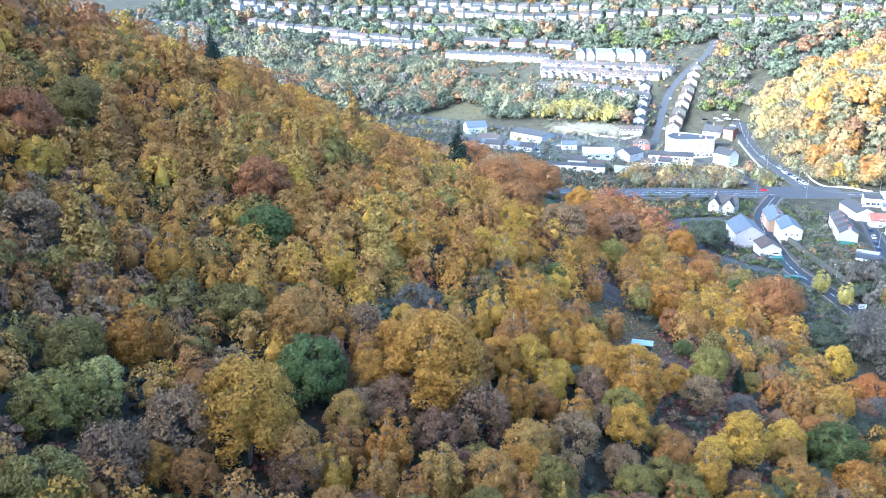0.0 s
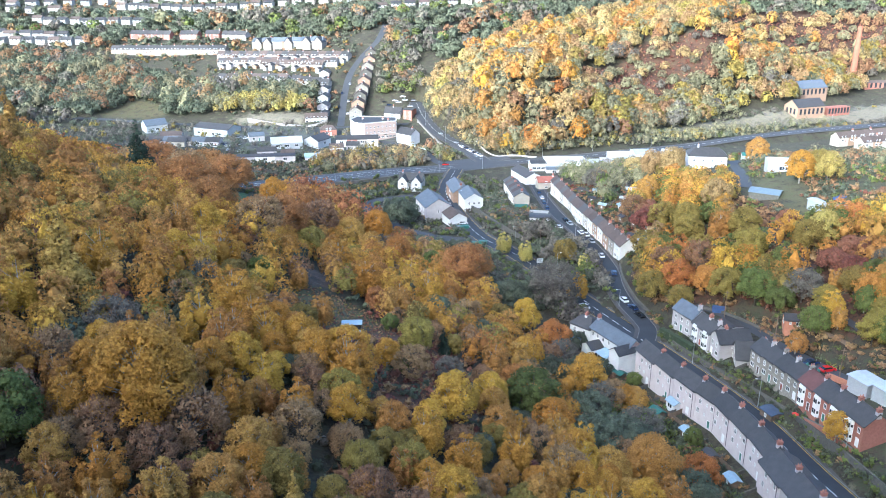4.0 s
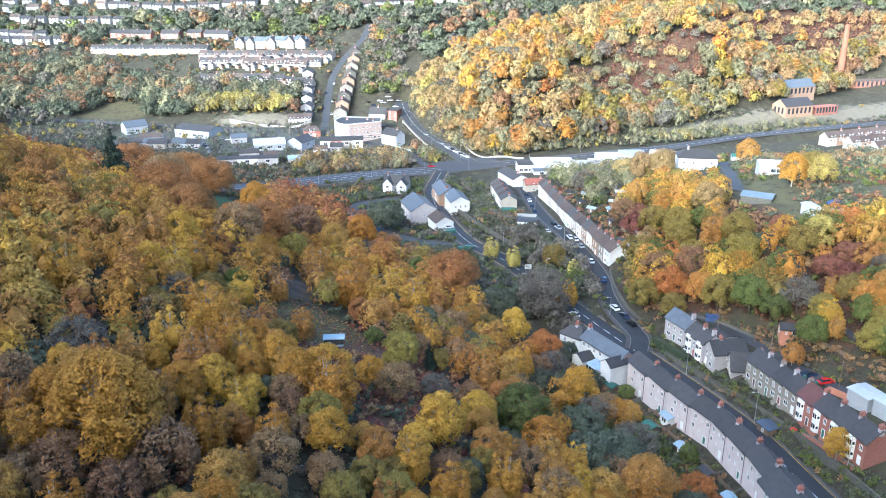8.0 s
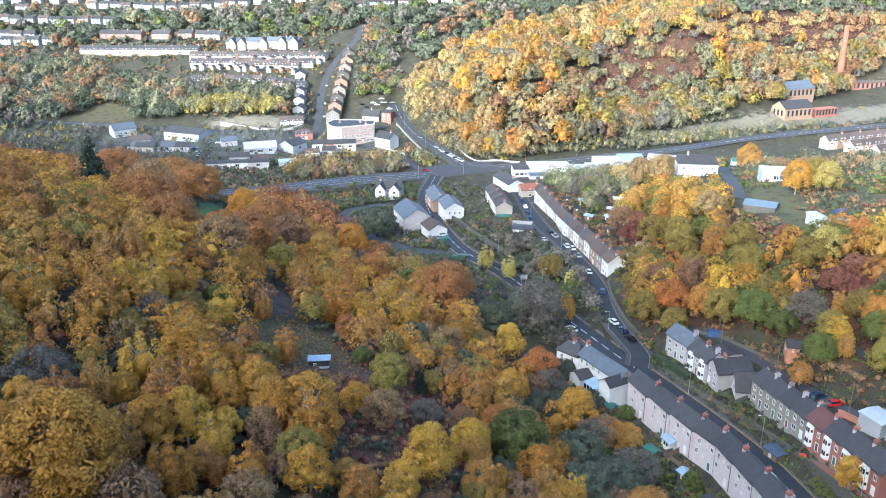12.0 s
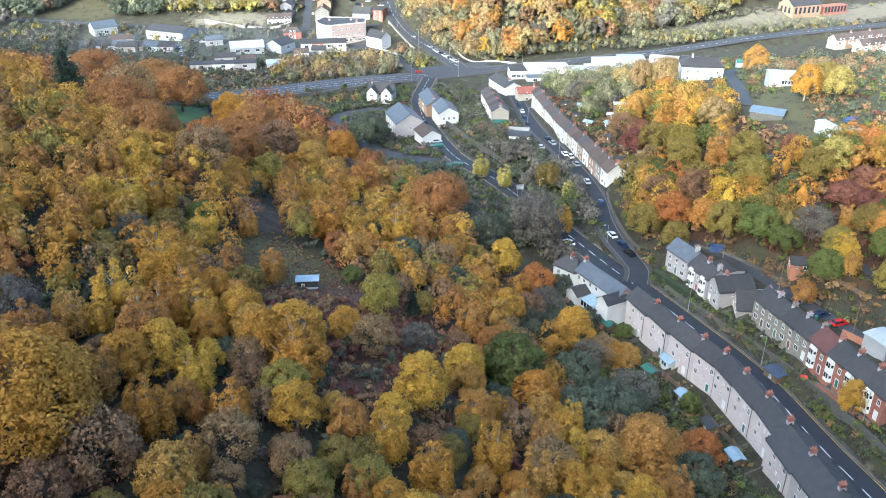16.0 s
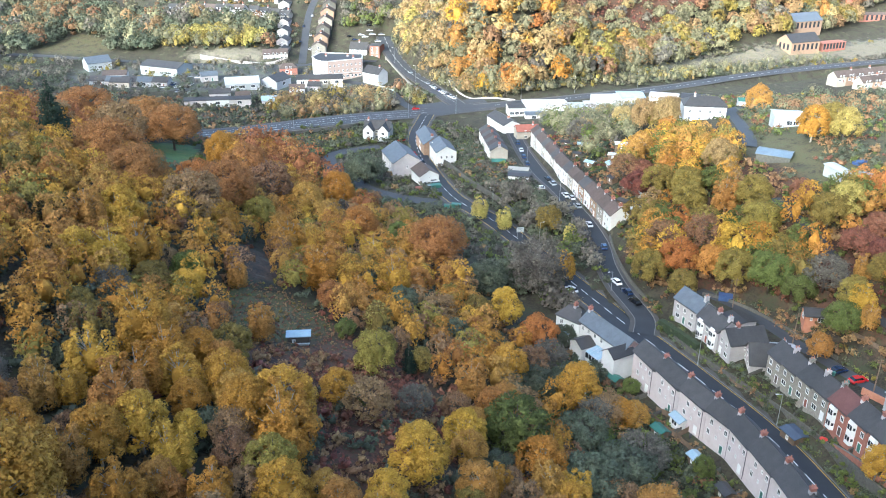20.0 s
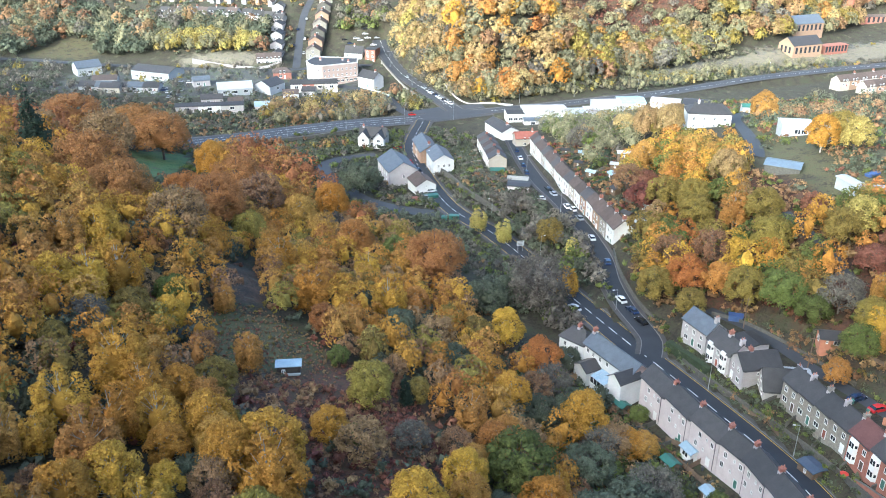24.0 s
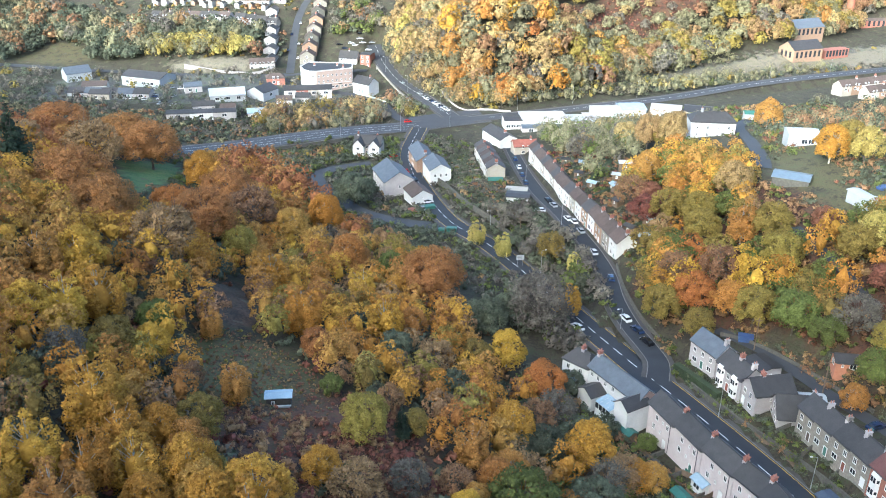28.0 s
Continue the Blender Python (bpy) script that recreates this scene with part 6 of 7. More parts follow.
for k, (x, y, yw) in enumerate(((53.0, 192, -70), (55.5, 183, -68), (60.5, 172.5, -70), (63.0, 162, -76), (50, 204.5, -60), (64.5, 151, -80))):
    house("garden_shed", "small weathered shed in the back gardens", x, y, gz(x, y), yw, 3.2, 2.4, 1.9, 0.5, TIMBER, [SLATE, GREEN_METAL, PALE_BLUE_SHEET][k % 3], [("small", "f", 0, 0.7)], [], trim=False)


def garden_fence(label, points, height=1.5):
    """Timber fence: posts with a board panel between each two."""
    way = smooth_way([(x, y, gz(x, y)) for x, y in points], 2.0)
    ob = empty("garden_fence", *way[0])
    tagged(ob, label, "fence", "garden fences")
    rel = way - way[0]
    for a in rel:
        bm = bmesh.new()
        box(bm, a[0] - 0.06, a[0] + 0.06, a[1] - 0.06, a[1] + 0.06, a[2] - 0.5, a[2] + height + 0.1)
        part("post", bm, TIMBER, ob)
    for a, b in zip(rel, rel[1:]):
        d = (b - a)[:2]
        n = np.array([d[1], -d[0]]) / (np.linalg.norm(d) + 1e-9) * 0.03
        bm = bmesh.new()
        solid(bm, [[(p[0] + n[0] * k, p[1] + n[1] * k, p[2] + z) for k, z in ((-1, 0.1), (1, 0.1), (1, height), (-1, height))] for p in (a, b)])
        bmesh.ops.recalc_face_normals(bm, faces=bm.faces)
        part("panel", bm, TIMBER, ob)


for points in ([(50.2, 203), (53.4, 194.8), (56.6, 186.4)], [(57.2, 185), (60.2, 177.6), (62.6, 171)], [(63.4, 168), (65, 160), (66.4, 152)], [(57.0, 191.6), (60.6, 187.4)], [(58.4, 181.2), (61.8, 182.8)]):
    garden_fence("weathered board fence round a back garden", points)
garden_fence("brown board fence beside the front gardens", [(76.2, 199), (78.6, 192.6), (80.4, 187)], 1.3)
garden_fence("rough board fence along the back lane", [(101, 206), (104.5, 199), (107, 191)], 1.4)


def parasol(x, y):
    ob = empty("parasol", x, y, gz(x, y) + 0.1)
    tagged(ob, "red garden parasol standing in a front garden", "parasol")
    bm = bmesh.new()
    solid(bm, [ring(0, 0, -0.3, 0.04, 6), ring(0, 0, 2.3, 0.03, 6)])
    part("pole", bm, STEEL, ob)
    bm = bmesh.new()
    solid(bm, [ring(0, 0, 1.8, 0.85, 8), ring(0, 0, 1.88, 0.85, 8), ring(0, 0, 2.3, 0.06, 8)])
    part("canopy", bm, surface("red_canvas", (0.42, 0.03, 0.02), (0.58, 0.06, 0.04), 1.0, 0.8, 0.05), ob)


parasol(85.4, 170.4)


def wheelie_bin(x, y, yaw, mat, label):
    ob = empty("wheelie_bin", x, y, gz(x, y) + 0.12, yaw)
    tagged(ob, label, "bin", "wheelie bins")
    bm = bmesh.new()
    solid(bm, [[(a * w, b * w, z) for a, b in ((-1, -1), (1, -1), (1, 1), (-1, 1))] for w, z in ((0.22, 0.05), (0.3, 1.0))])
    part("body", bm, mat, ob)
    bm = bmesh.new()
    solid(bm, [[(-0.33, -0.33, 1.0), (0.33, -0.33, 1.0), (0.33, 0.33, 1.02), (-0.33, 0.33, 1.02)], [(-0.3, -0.28, 1.05), (0.3, -0.28, 1.05), (0.3, 0.3, 1.12), (-0.3, 0.3, 1.12)]])
    part("lid", bm, mat, ob)
    for dx in (-0.22, 0.22):
        bm = bmesh.new()
        solid(bm, [[(dx + o, 0.2 + 0.1 * math.cos(a * 0.785), 0.1 + 0.1 * math.sin(a * 0.785)) for a in range(8)] for o in (-0.03, 0.03)])
        part("wheel", bm, RUBBER, ob)


for x, y, yaw, mat, label in ((95.6, 189.6, 20, GREEN_METAL, "green wheelie bin on the back lane"), (96.6, 185.2, 10, GREEN_METAL, "green wheelie bin on the back lane"), (54.6, 201.2, 60, DARK_TRIM, "black wheelie bin behind the pink terrace"), (59.0, 190.6, 60, GREEN_METAL, "green wheelie bin behind the pink terrace"), (61.6, 180.6, 70, DARK_TRIM, "black wheelie bin behind the pink terrace")):
    wheelie_bin(x, y, yaw, mat, label)
house("greenhouse", "white-walled garden room with pale sheet roof against the terrace", 60.4, 185.4, gz(60.4, 185.4), -70, 3.4, 2.6, 2.2, 0.6, WHITE_RENDER, PALE_BLUE_SHEET, [("wide", "f", 0, 0.7)], [], trim=False)
house("garden_shed", "low shed with blue sheet roof in a front garden", 81.8, 175.6, gz(81.8, 175.6), -72, 4.2, 3.4, 1.9, 0.3, TIMBER, BLUE_FELT, [("small", "f", 0, 0.6)], [], trim=False)
wall_along("garden_wall", "red-brick front garden wall of the brick terrace", [(86.3, 168), (88.0, 160), (89.8, 151)], 1.0, 0.3, RED_BRICK, KERB, 1.0)
wall_along("garden_wall", "orange-brick wall beside the white garages", [(97.6, 181), (98.8, 178), (99.8, 175.2)], 1.6, 0.35, ORANGE_BRICK, None, 1.0)
wall_along("traffic_island_kerb", "pale kerb round the grassy point between the roads", [(60.4, 232), (61.8, 227.6), (62.3, 225.6), (62.6, 227.4), (61.8, 232)], 0.16, 0.3, KERB, None, 0.4)
# gardens behind the white terrace: sheds, hedges and fences
for k, (x, y) in enumerate(((76, 336), (74, 322), (77, 312), (82, 330), (73, 300), (79, 300), (70, 345), (68, 360), (79, 345), (72, 372), (67, 384), (75, 291))):
    house("garden_shed", "small garden shed behind the white terrace", x, y, gz(x, y), -80 + 7 * k, 3.4, 2.6, 2.0, 0.5, TIMBER, [PALE_BLUE_SHEET, SLATE, WHITE_METAL][k % 3], [("small", "f", 0, 0.7)], [], trim=False)
for k in range(9):
    y = 300 + k * 11.5
    x = 69.5 - (y - 300) * 0.075
    wall_along("garden_hedge" if k % 3 == 0 else "garden_wall", "clipped green hedge between terrace gardens" if k % 3 == 0 else "low stone wall between terrace gardens", [(x, y), (x + 5, y + 1), (x + 11, y + 2.5)], 1.3, 0.9 if k % 3 == 0 else 0.3, HEDGE if k % 3 == 0 else DARK_STONE, None, 0.6)
for k in range(6):
    y = 384 + k * 7
    wall_along("garden_wall", "stepped stone garden wall below the terrace", [(22, y - 3), (26, y - 1), (32, y)], 1.2, 0.4, STONE, None, 1.0)
for k in range(6):
    x, y = 79.5 + k * 2.0, 196.5 - k * 8.0
    wall_along("garden_wall", "low stone wall dividing the front gardens", [(x, y), (x + 2.6, y + 0.6), (x + 5, y + 1.2)], 0.9, 0.3, DARK_STONE, None, 0.8)
for k in range(8):
    x, y = 50.5 + k * 2.0, 196 - k * 7.2
    wall_along("garden_wall", "mossy wall dividing the back gardens", [(x, y), (x + 3, y + 1.0), (x + 6, y + 2.0)], 1.1, 0.3, DARK_STONE, None, 1.0)


def conservatory(x, y, z, yaw, L, D):
    """White frame, glass panes and a glazed lean-to roof."""
    ob = empty("conservatory", x, y, z, yaw)
    tagged(ob, "white-framed glass conservatory behind the house", "conservatory")
    bm = bmesh.new()
    box(bm, -L / 2, L / 2, -D / 2, D / 2, -2.0, 0.6)
    part("plinth", bm, WHITE_RENDER, ob)
    n = 4
    for i in range(n):
        w = L / n
        me = mesh_of("frame", lambda bm: lattice(bm, [-w / 2, -w / 2 + 0.06, w / 2 - 0.06, w / 2], [0.6, 0.68, 2.2, 2.3], {(1, 1)}, 0.03, -0.05), [TRIM])
        piece("frame", me, pose(-L / 2 + w * (i + 0.5), -D / 2, 0), ob)
        bm = bmesh.new()
        box(bm, -L / 2 + w * i + 0.05, -L / 2 + w * (i + 1) - 0.05, -D / 2 - 0.01, -D / 2 + 0.01, 0.66, 2.24)
        part("pane", bm, GLASS, ob)
        bm = bmesh.new()
        solid(bm, [[(-L / 2 + w * i + a, y0, z0 + t) for a, y0, z0 in ((0.04, -D / 2 - 0.1, 2.3), (w - 0.04, -D / 2 - 0.1, 2.3), (w - 0.04, D / 2, 3.1), (0.04, D / 2, 3.1))] for t in (0, 0.05)])
        bmesh.ops.recalc_face_normals(bm, faces=bm.faces)
        part("roof_pane", bm, PALE_BLUE_SHEET, ob, "pale translucent roof sheet")
    for s in (-1, 1):
        bm = bmesh.new()
        solid(bm, [[(s * L / 2 - 0.03 + a, y0, z0) for y0, z0 in ((-D / 2, 0.6), (D / 2, 0.6), (D / 2, 3.05), (-D / 2, 2.3))] for a in (0, 0.06)])
        bmesh.ops.recalc_face_normals(bm, faces=bm.faces)
        part("end_frame", bm, TRIM, ob)


conservatory(47.2, 212.2, 14.6, -62.5, 5.0, 3.6)
conservatory(40.2, 224.6, 13.6, -46, 4.4, 2.6)
house("outbuilding", "grey-roofed rear wing of the white house", 45.2, 218.0, 14.2, 27, 6.0, 5.0, 2.8, 1.4, WHITE_RENDER, SLATE, [("small", "f", 0, 1)], [], trim=False)


# ---- woods ----
def spots_in(poly, step, mix, seed, scale=(0.8, 1.2), keep_off=2.0, gaps=0.0, holes=(), margin=0.0):
    """Trees spread over a polygon: leaf, x, y, z, scale."""
    rng = np.random.default_rng(seed)
    px, py = [p[0] for p in poly], [p[1] for p in poly]
    X, Y = np.meshgrid(np.arange(min(px), max(px), float(step)), np.arange(min(py), max(py), step * 0.87))
    X[1::2] += step / 2
    x, y = X.ravel() + rng.uniform(-0.38, 0.38, X.size) * step, Y.ravel() + rng.uniform(-0.38, 0.38, X.size) * step
    ok = inside(x, y, poly)
    for h in holes:
        ok &= ~inside(x, y, h)
    x, y = x[ok], y[ok]
    _, _, clear = near_road(x, y)
    thin = np.array([noise.noise((a * 0.03, b * 0.03, seed * 1.7)) for a, b in zip(x, y)])
    ok = (clear > keep_off) & (thin > gaps - 1.0) & ~built(x, y, margin)
    x, y = x[ok], y[ok]
    z = ground_z(x, y) + np.array([0.35 * noise.noise((a * 0.09, b * 0.09, 0.3)) for a, b in zip(x, y)]) if len(x) else []
    names, weights = list(mix), np.array(list(mix.values()), float)
    # neighbours tend to be of one kind
    field = np.array([noise.noise((a * 0.02, b * 0.02, seed + 5.0)) * 0.5 + 0.5 for a, b in zip(x, y)])
    pick = np.clip(field * 0.55 + rng.random(len(x)) * 0.6 - 0.08, 0, 0.999)
    cum = np.cumsum(weights / weights.sum())
    return [(names[int(np.searchsorted(cum, p))], float(a), float(b), float(c), float(rng.uniform(*scale))) for p, a, b, c in zip(pick, x, y, z)]


def spots_along(points, step, mix, seed, scale=(0.3, 0.5), spread=0.5):
    """Shrubs in a line along a way."""
    rng = np.random.default_rng(seed)
    way = smooth_way([(x, y, 0) for x, y in points], step)
    names = list(mix)
    p = np.array(list(mix.values()), float)
    return [(names[int(rng.choice(len(names), p=p / p.sum()))], float(x), float(y), gz(x, y), float(rng.uniform(*scale))) for x, y in way[:, :2] + rng.normal(size=(len(way), 2)) * spread]


FOOTPRINTS = []
for o in scene.objects:
    if o.get("category") == "house" and o.type == "EMPTY":
        w = next(c for c in o.children if c.name.startswith("wall"))
        FOOTPRINTS.append((o.matrix_world.inverted(), max(v.co.x for v in w.data.vertices) + 3.0, max(v.co.y for v in w.data.vertices) + 3.0))


def built(x, y, margin=0.0):
    r = np.zeros(len(x), bool)
    for m, L, D in FOOTPRINTS:
        lx, ly = m[0][0] * x + m[0][1] * y + m[0][3], m[1][0] * x + m[1][1] * y + m[1][3]
        r |= (np.abs(lx) < L + margin) & (np.abs(ly) < D + margin)
    return r


SHED_VIEW = [(106, 290), (132, 294), (126, 262), (98, 264)]
SPECIAL = {}
SPECIAL.setdefault("gold", []).extend([(-47.7, 143.1, 11.4, 9.1), (-41.0, 142.9, 10.5, 8.4), (-45.0, 156.8, 13.7, 11.0), (-39.5, 151.9, 11.1, 8.9), (-35.4, 145.3, 10.6, 8.5), (-33.0, 139.8, 7.7, 6.2), (-45.9, 188.3, 8.5, 6.8), (-19.3, 142.1, 13.0, 10.4), (-12.4, 158.0, 7.8, 6.3), (-22.6, 221.4, 13.3, 10.7), (-12.9, 218.8, 9.0, 7.2), (-4.3, 229.5, 13.1, 10.5), (-64.6, 183.2, 10.5, 8.4), (-60.0, 187.5, 12.7, 10.2), (-56.6, 196.0, 12.5, 10.0), (25.2, 227.5, 11.6, 9.2), (21.7, 188.4, 10.9, 8.7), (38.0, 190.9, 13.0, 10.4), (47.4, 186.4, 8.5, 6.8), (46.2, 258.8, 10.3, 8.2)])
SPECIAL.setdefault("gold", []).extend([(101.5, 293.0, 19.3, 15.5), (99.5, 249.8, 22.0, 20.2), (136.3, 304.7, 13.3, 10.7), (120.0, 291.1, 12.1, 9.6), (-75.8, 356.0, 16.5, 13.2), (-27.0, 325.1, 15.3, 12.2), (-33.9, 248.3, 14.2, 11.4), (-11.2, 258.5, 12.0, 9.6), (-64.7, 208.9, 12.7, 10.2), (-46.6, 106.6, 20.0, 16.0), (-17.9, 134.4, 14.2, 11.4), (-31.8, 125.2, 9.5, 7.6), (2.1, 138.9, 11.8, 9.4), (24.2, 154.1, 11.8, 9.5), (-16.8, 122.8, 9.4, 7.5), (3.6, 116.4, 10.4, 8.3), (13.8, 126.8, 10.6, 8.5), (-64.5, 80.4, 17.8, 14.3), (-51.7, 80.9, 8.9, 7.1)])
SPECIAL.setdefault("gold", []).extend([(-47.0, 89.5, 10.8, 8.7), (-70.9, 68.1, 7.3, 5.8), (-91.6, 89.9, 13.6, 10.9), (-105.0, 116.9, 13.3, 10.6), (-144.2, 125.1, 12.1, 9.7), (-72.9, 159.8, 13.3, 10.6), (-80.0, 138.0, 12.1, 9.7)])
SPECIAL.setdefault("olive", []).extend([(-56.8, 162.2, 6.8, 5.9), (-31.7, 164.2, 9.0, 7.8), (-27.4, 150.7, 6.2, 5.4), (-6.6, 176.3, 10.6, 9.2), (2.5, 182.2, 6.4, 5.6), (17.4, 222.1, 9.6, 8.3), (68.1, 245.9, 11.4, 9.9), (74.0, 233.8, 9.7, 8.4), (87.7, 234.2, 13.4, 11.6), (88.8, 284.0, 19.8, 17.2), (102.0, 263.2, 13.9, 12.0), (82.9, 295.2, 14.2, 12.3), (86.6, 274.2, 14.2, 12.3), (115.4, 243.5, 16.6, 14.4), (151.4, 322.5, 10.2, 8.9), (47.2, 298.4, 10.9, 9.5), (-46.9, 274.7, 11.9, 10.3), (-51.6, 184.8, 9.0, 7.8), (-13.2, 107.8, 7.9, 6.9), (-9.9, 115.0, 7.2, 6.3)])
SPECIAL.setdefault("olive", []).extend([(-86.0, 66.0, 10.9, 9.5), (-72.5, 51.6, 12.0, 10.4), (-95.0, 80.3, 11.1, 9.6), (-159.8, 154.3, 16.5, 14.3), (-85.3, 109.5, 11.2, 9.7)])
SPECIAL.setdefault("ochre", []).extend([(-39.1, 205.0, 7.8, 6.2), (-29.6, 181.2, 9.2, 7.4), (2.5, 233.6, 9.9, 7.9), (12.6, 176.0, 10.1, 8.1), (19.5, 173.5, 9.5, 7.6), (96.0, 198.5, 7.3, 5.9), (95.6, 267.1, 13.4, 10.8), (148.8, 382.7, 19.3, 15.4), (85.0, 329.2, 15.8, 12.6), (-16.3, 283.9, 14.3, 11.5), (-36.4, 302.9, 14.2, 11.4), (-69.6, 203.1, 12.4, 9.9), (-40.9, 133.2, 12.6, 10.1), (-29.9, 102.9, 9.9, 7.9), (43.3, 141.9, 15.3, 12.2), (-65.6, 69.2, 8.2, 6.5), (-73.4, 108.9, 14.1, 11.3)])
SPECIAL.setdefault("green", []).extend([(-8.3, 159.6, 4.3, 4.1), (-14.0, 194.5, 5.0, 4.7), (-48.2, 199.2, 7.7, 7.2), (20.5, 163.2, 13.4, 12.7), (94.2, 226.1, 12.0, 11.3), (98.1, 217.7, 8.6, 8.2), (102.2, 202.2, 9.0, 8.5), (-4.1, 285.8, 9.5, 8.9), (-64.8, 98.3, 12.6, 11.9), (-99.7, 141.1, 12.3, 11.6)])
SPECIAL.setdefault("yellow", []).extend([(-7.5, 202.4, 8.6, 6.9), (52.8, 287.4, 6.9, 5.5), (144.8, 299.1, 12.8, 10.2), (25.2, 319.0, 9.6, 7.7), (33.1, 307.6, 9.3, 7.4), (-87.1, 76.7, 9.2, 7.4)])
SPECIAL.setdefault("rust", []).extend([(-18.6, 211.9, 7.7, 7.0), (8.2, 266.6, 19.0, 17.2), (-146.2, 406.1, 22.0, 27.3), (-84.2, 259.9, 21.5, 19.5), (-73.0, 247.3, 17.7, 16.0), (-57.6, 278.8, 20.1, 18.1), (-58.1, 316.4, 20.8, 18.8), (-102.0, 383.5, 22.0, 23.7), (-117.9, 399.1, 22.0, 24.9), (-156.0, 133.7, 16.3, 14.7), (-111.8, 159.7, 15.0, 13.6)])
SPECIAL.setdefault("twig", []).extend([(1.3, 162.4, 7.0, 6.9), (40.4, 183.0, 9.1, 9.0), (36.9, 251.9, 18.2, 18.0), (73.1, 386.7, 16.2, 16.1), (104.9, 218.7, 12.0, 11.9), (-55.8, 174.1, 8.0, 7.9), (-60.6, 132.7, 10.0, 9.9)])
SPECIAL.setdefault("fir", []).extend([(0.1, 180.3, 7.9, 3.9), (-103.3, 272.5, 26.0, 13.0), (-171.1, 225.6, 17.1, 8.5)])
SPECIAL.setdefault("brown", []).extend([(-53.2, 199.3, 6.7, 6.1), (75.1, 259.1, 12.9, 11.7), (85.1, 253.6, 12.7, 11.5), (76.9, 317.8, 13.4, 12.2), (-109.6, 343.8, 22.0, 20.2), (-54.5, 231.7, 16.2, 14.6), (-48.3, 303.6, 18.8, 17.0), (-128.8, 333.2, 17.2, 15.5), (-37.9, 181.5, 6.7, 6.0), (7.2, 214.1, 10.1, 9.2), (-2.4, 191.4, 6.4, 5.8), (-38.5, 104.3, 12.3, 11.1), (23.4, 129.2, 9.8, 8.8), (-6.8, 153.9, 9.3, 8.5), (-24.2, 112.5, 9.3, 8.4), (-50.7, 100.6, 9.9, 8.9), (-72.0, 74.9, 12.3, 11.1), (-73.6, 63.2, 10.7, 9.7), (-128.4, 106.0, 13.5, 12.2), (-65.3, 118.3, 9.5, 8.5)])
SPECIAL.setdefault("orange", []).extend([(32.7, 216.0, 11.3, 10.3), (76.3, 246.0, 13.2, 11.9), (83.8, 240.6, 10.8, 9.8), (-69.8, 291.4, 14.2, 12.9), (56.1, 148.1, 10.1, 9.2), (-133.5, 150.6, 12.1, 11.0)])
SPECIAL.setdefault("red", []).extend([(78.3, 302.9, 12.6, 14.5)])
SPECIAL.setdefault("dusk", []).extend([(21.7, 247.5, 10.1, 12.4), (-19.8, 365.7, 13.3, 16.2), (-1.6, 220.8, 6.7, 8.2), (10.6, 205.8, 6.3, 7.7), (27.6, 187.8, 7.8, 9.5), (40.0, 222.0, 5.9, 7.2), (29.0, 258.2, 8.0, 9.8), (33.6, 155.0, 10.6, 13.0)])
SPECIAL.setdefault("larch", []).extend([(-133.9, 166.1, 22.0, 13.0), (-146.0, 149.2, 20.2, 10.5), (-116.4, 106.7, 22.0, 11.6), (-123.3, 166.1, 20.2, 10.5), (-110.5, 174.9, 20.3, 10.5), (-122.9, 228.5, 21.5, 11.2), (-76.1, 149.2, 19.3, 10.0), (-161.6, 200.3, 21.1, 11.0)])
SPECIAL["dusk"] += [(42.6, 164, 9.5, 13.5), (47, 150, 9.0, 12.0), (37.1, 196.2, 8.5, 10.0), (36, 176, 8.0, 10.5), (44, 204, 6.0, 7.5), (52, 140, 8.5, 11.0)]
SPECIAL["twig"] += [(48.5, 171, 9.5, 11.0), (34, 207, 9.0, 9.5)]
SPECIAL["brown"] += [(44, 186, 9.5, 9.0), (39, 152, 9.0, 9.0), (29, 201, 8.5, 8.5)]
SPECIAL["ochre"] += [(50.5, 186.5, 7.5, 6.5), (34, 139, 10.0, 8.5), (46, 133, 10.0, 9.0)]
SPECIAL["green"] += [(60.5, 168.4, 5.5, 4.6), (53, 199.5, 4.5, 4.5)]
SPECIAL["red"] += [(117.5, 229.3, 7.5, 10.5), (125.5, 233.5, 7.0, 10.0), (121, 222, 7.0, 9.0), (114.8, 260, 8.0, 7.0), (82.5, 315.9, 7.5, 10.0), (84, 305, 7.0, 8.0)]
SPECIAL["yellow"] += [(120.5, 245, 12.5, 10.0)]
SPECIAL["gold"] += [(88.4, 156.0, 8.0, 6.4), (93.0, 134.0, 9.0, 8.0)]
SPECIAL["oak"] = [(103.6, 363.4, 14.7, 11.0), (96.5, 371.2, 15.0, 11.0), (92, 386, 12, 10), (112, 384, 12, 9)]
TAKEN = []
for leaf, rows in SPECIAL.items():
    for k, (x, y, h, w) in enumerate(rows):
        if inside(x, y, SHED_VIEW):
            continue
        if x > 60 and w > 11:
            h, w = h * 11 / w, 11.0
        plant(("oak", "olive", "gold", "olive", "oak")[k % 5] if leaf == "gold" and x > 60 and y > 190 else leaf, x, y, h, w)
        TAKEN.append((x, y, w * 0.40))


def free(s):
    return all((s[1] - x) ** 2 + (s[2] - y) ** 2 > (r + 1.6) ** 2 for x, y, r in TAKEN)


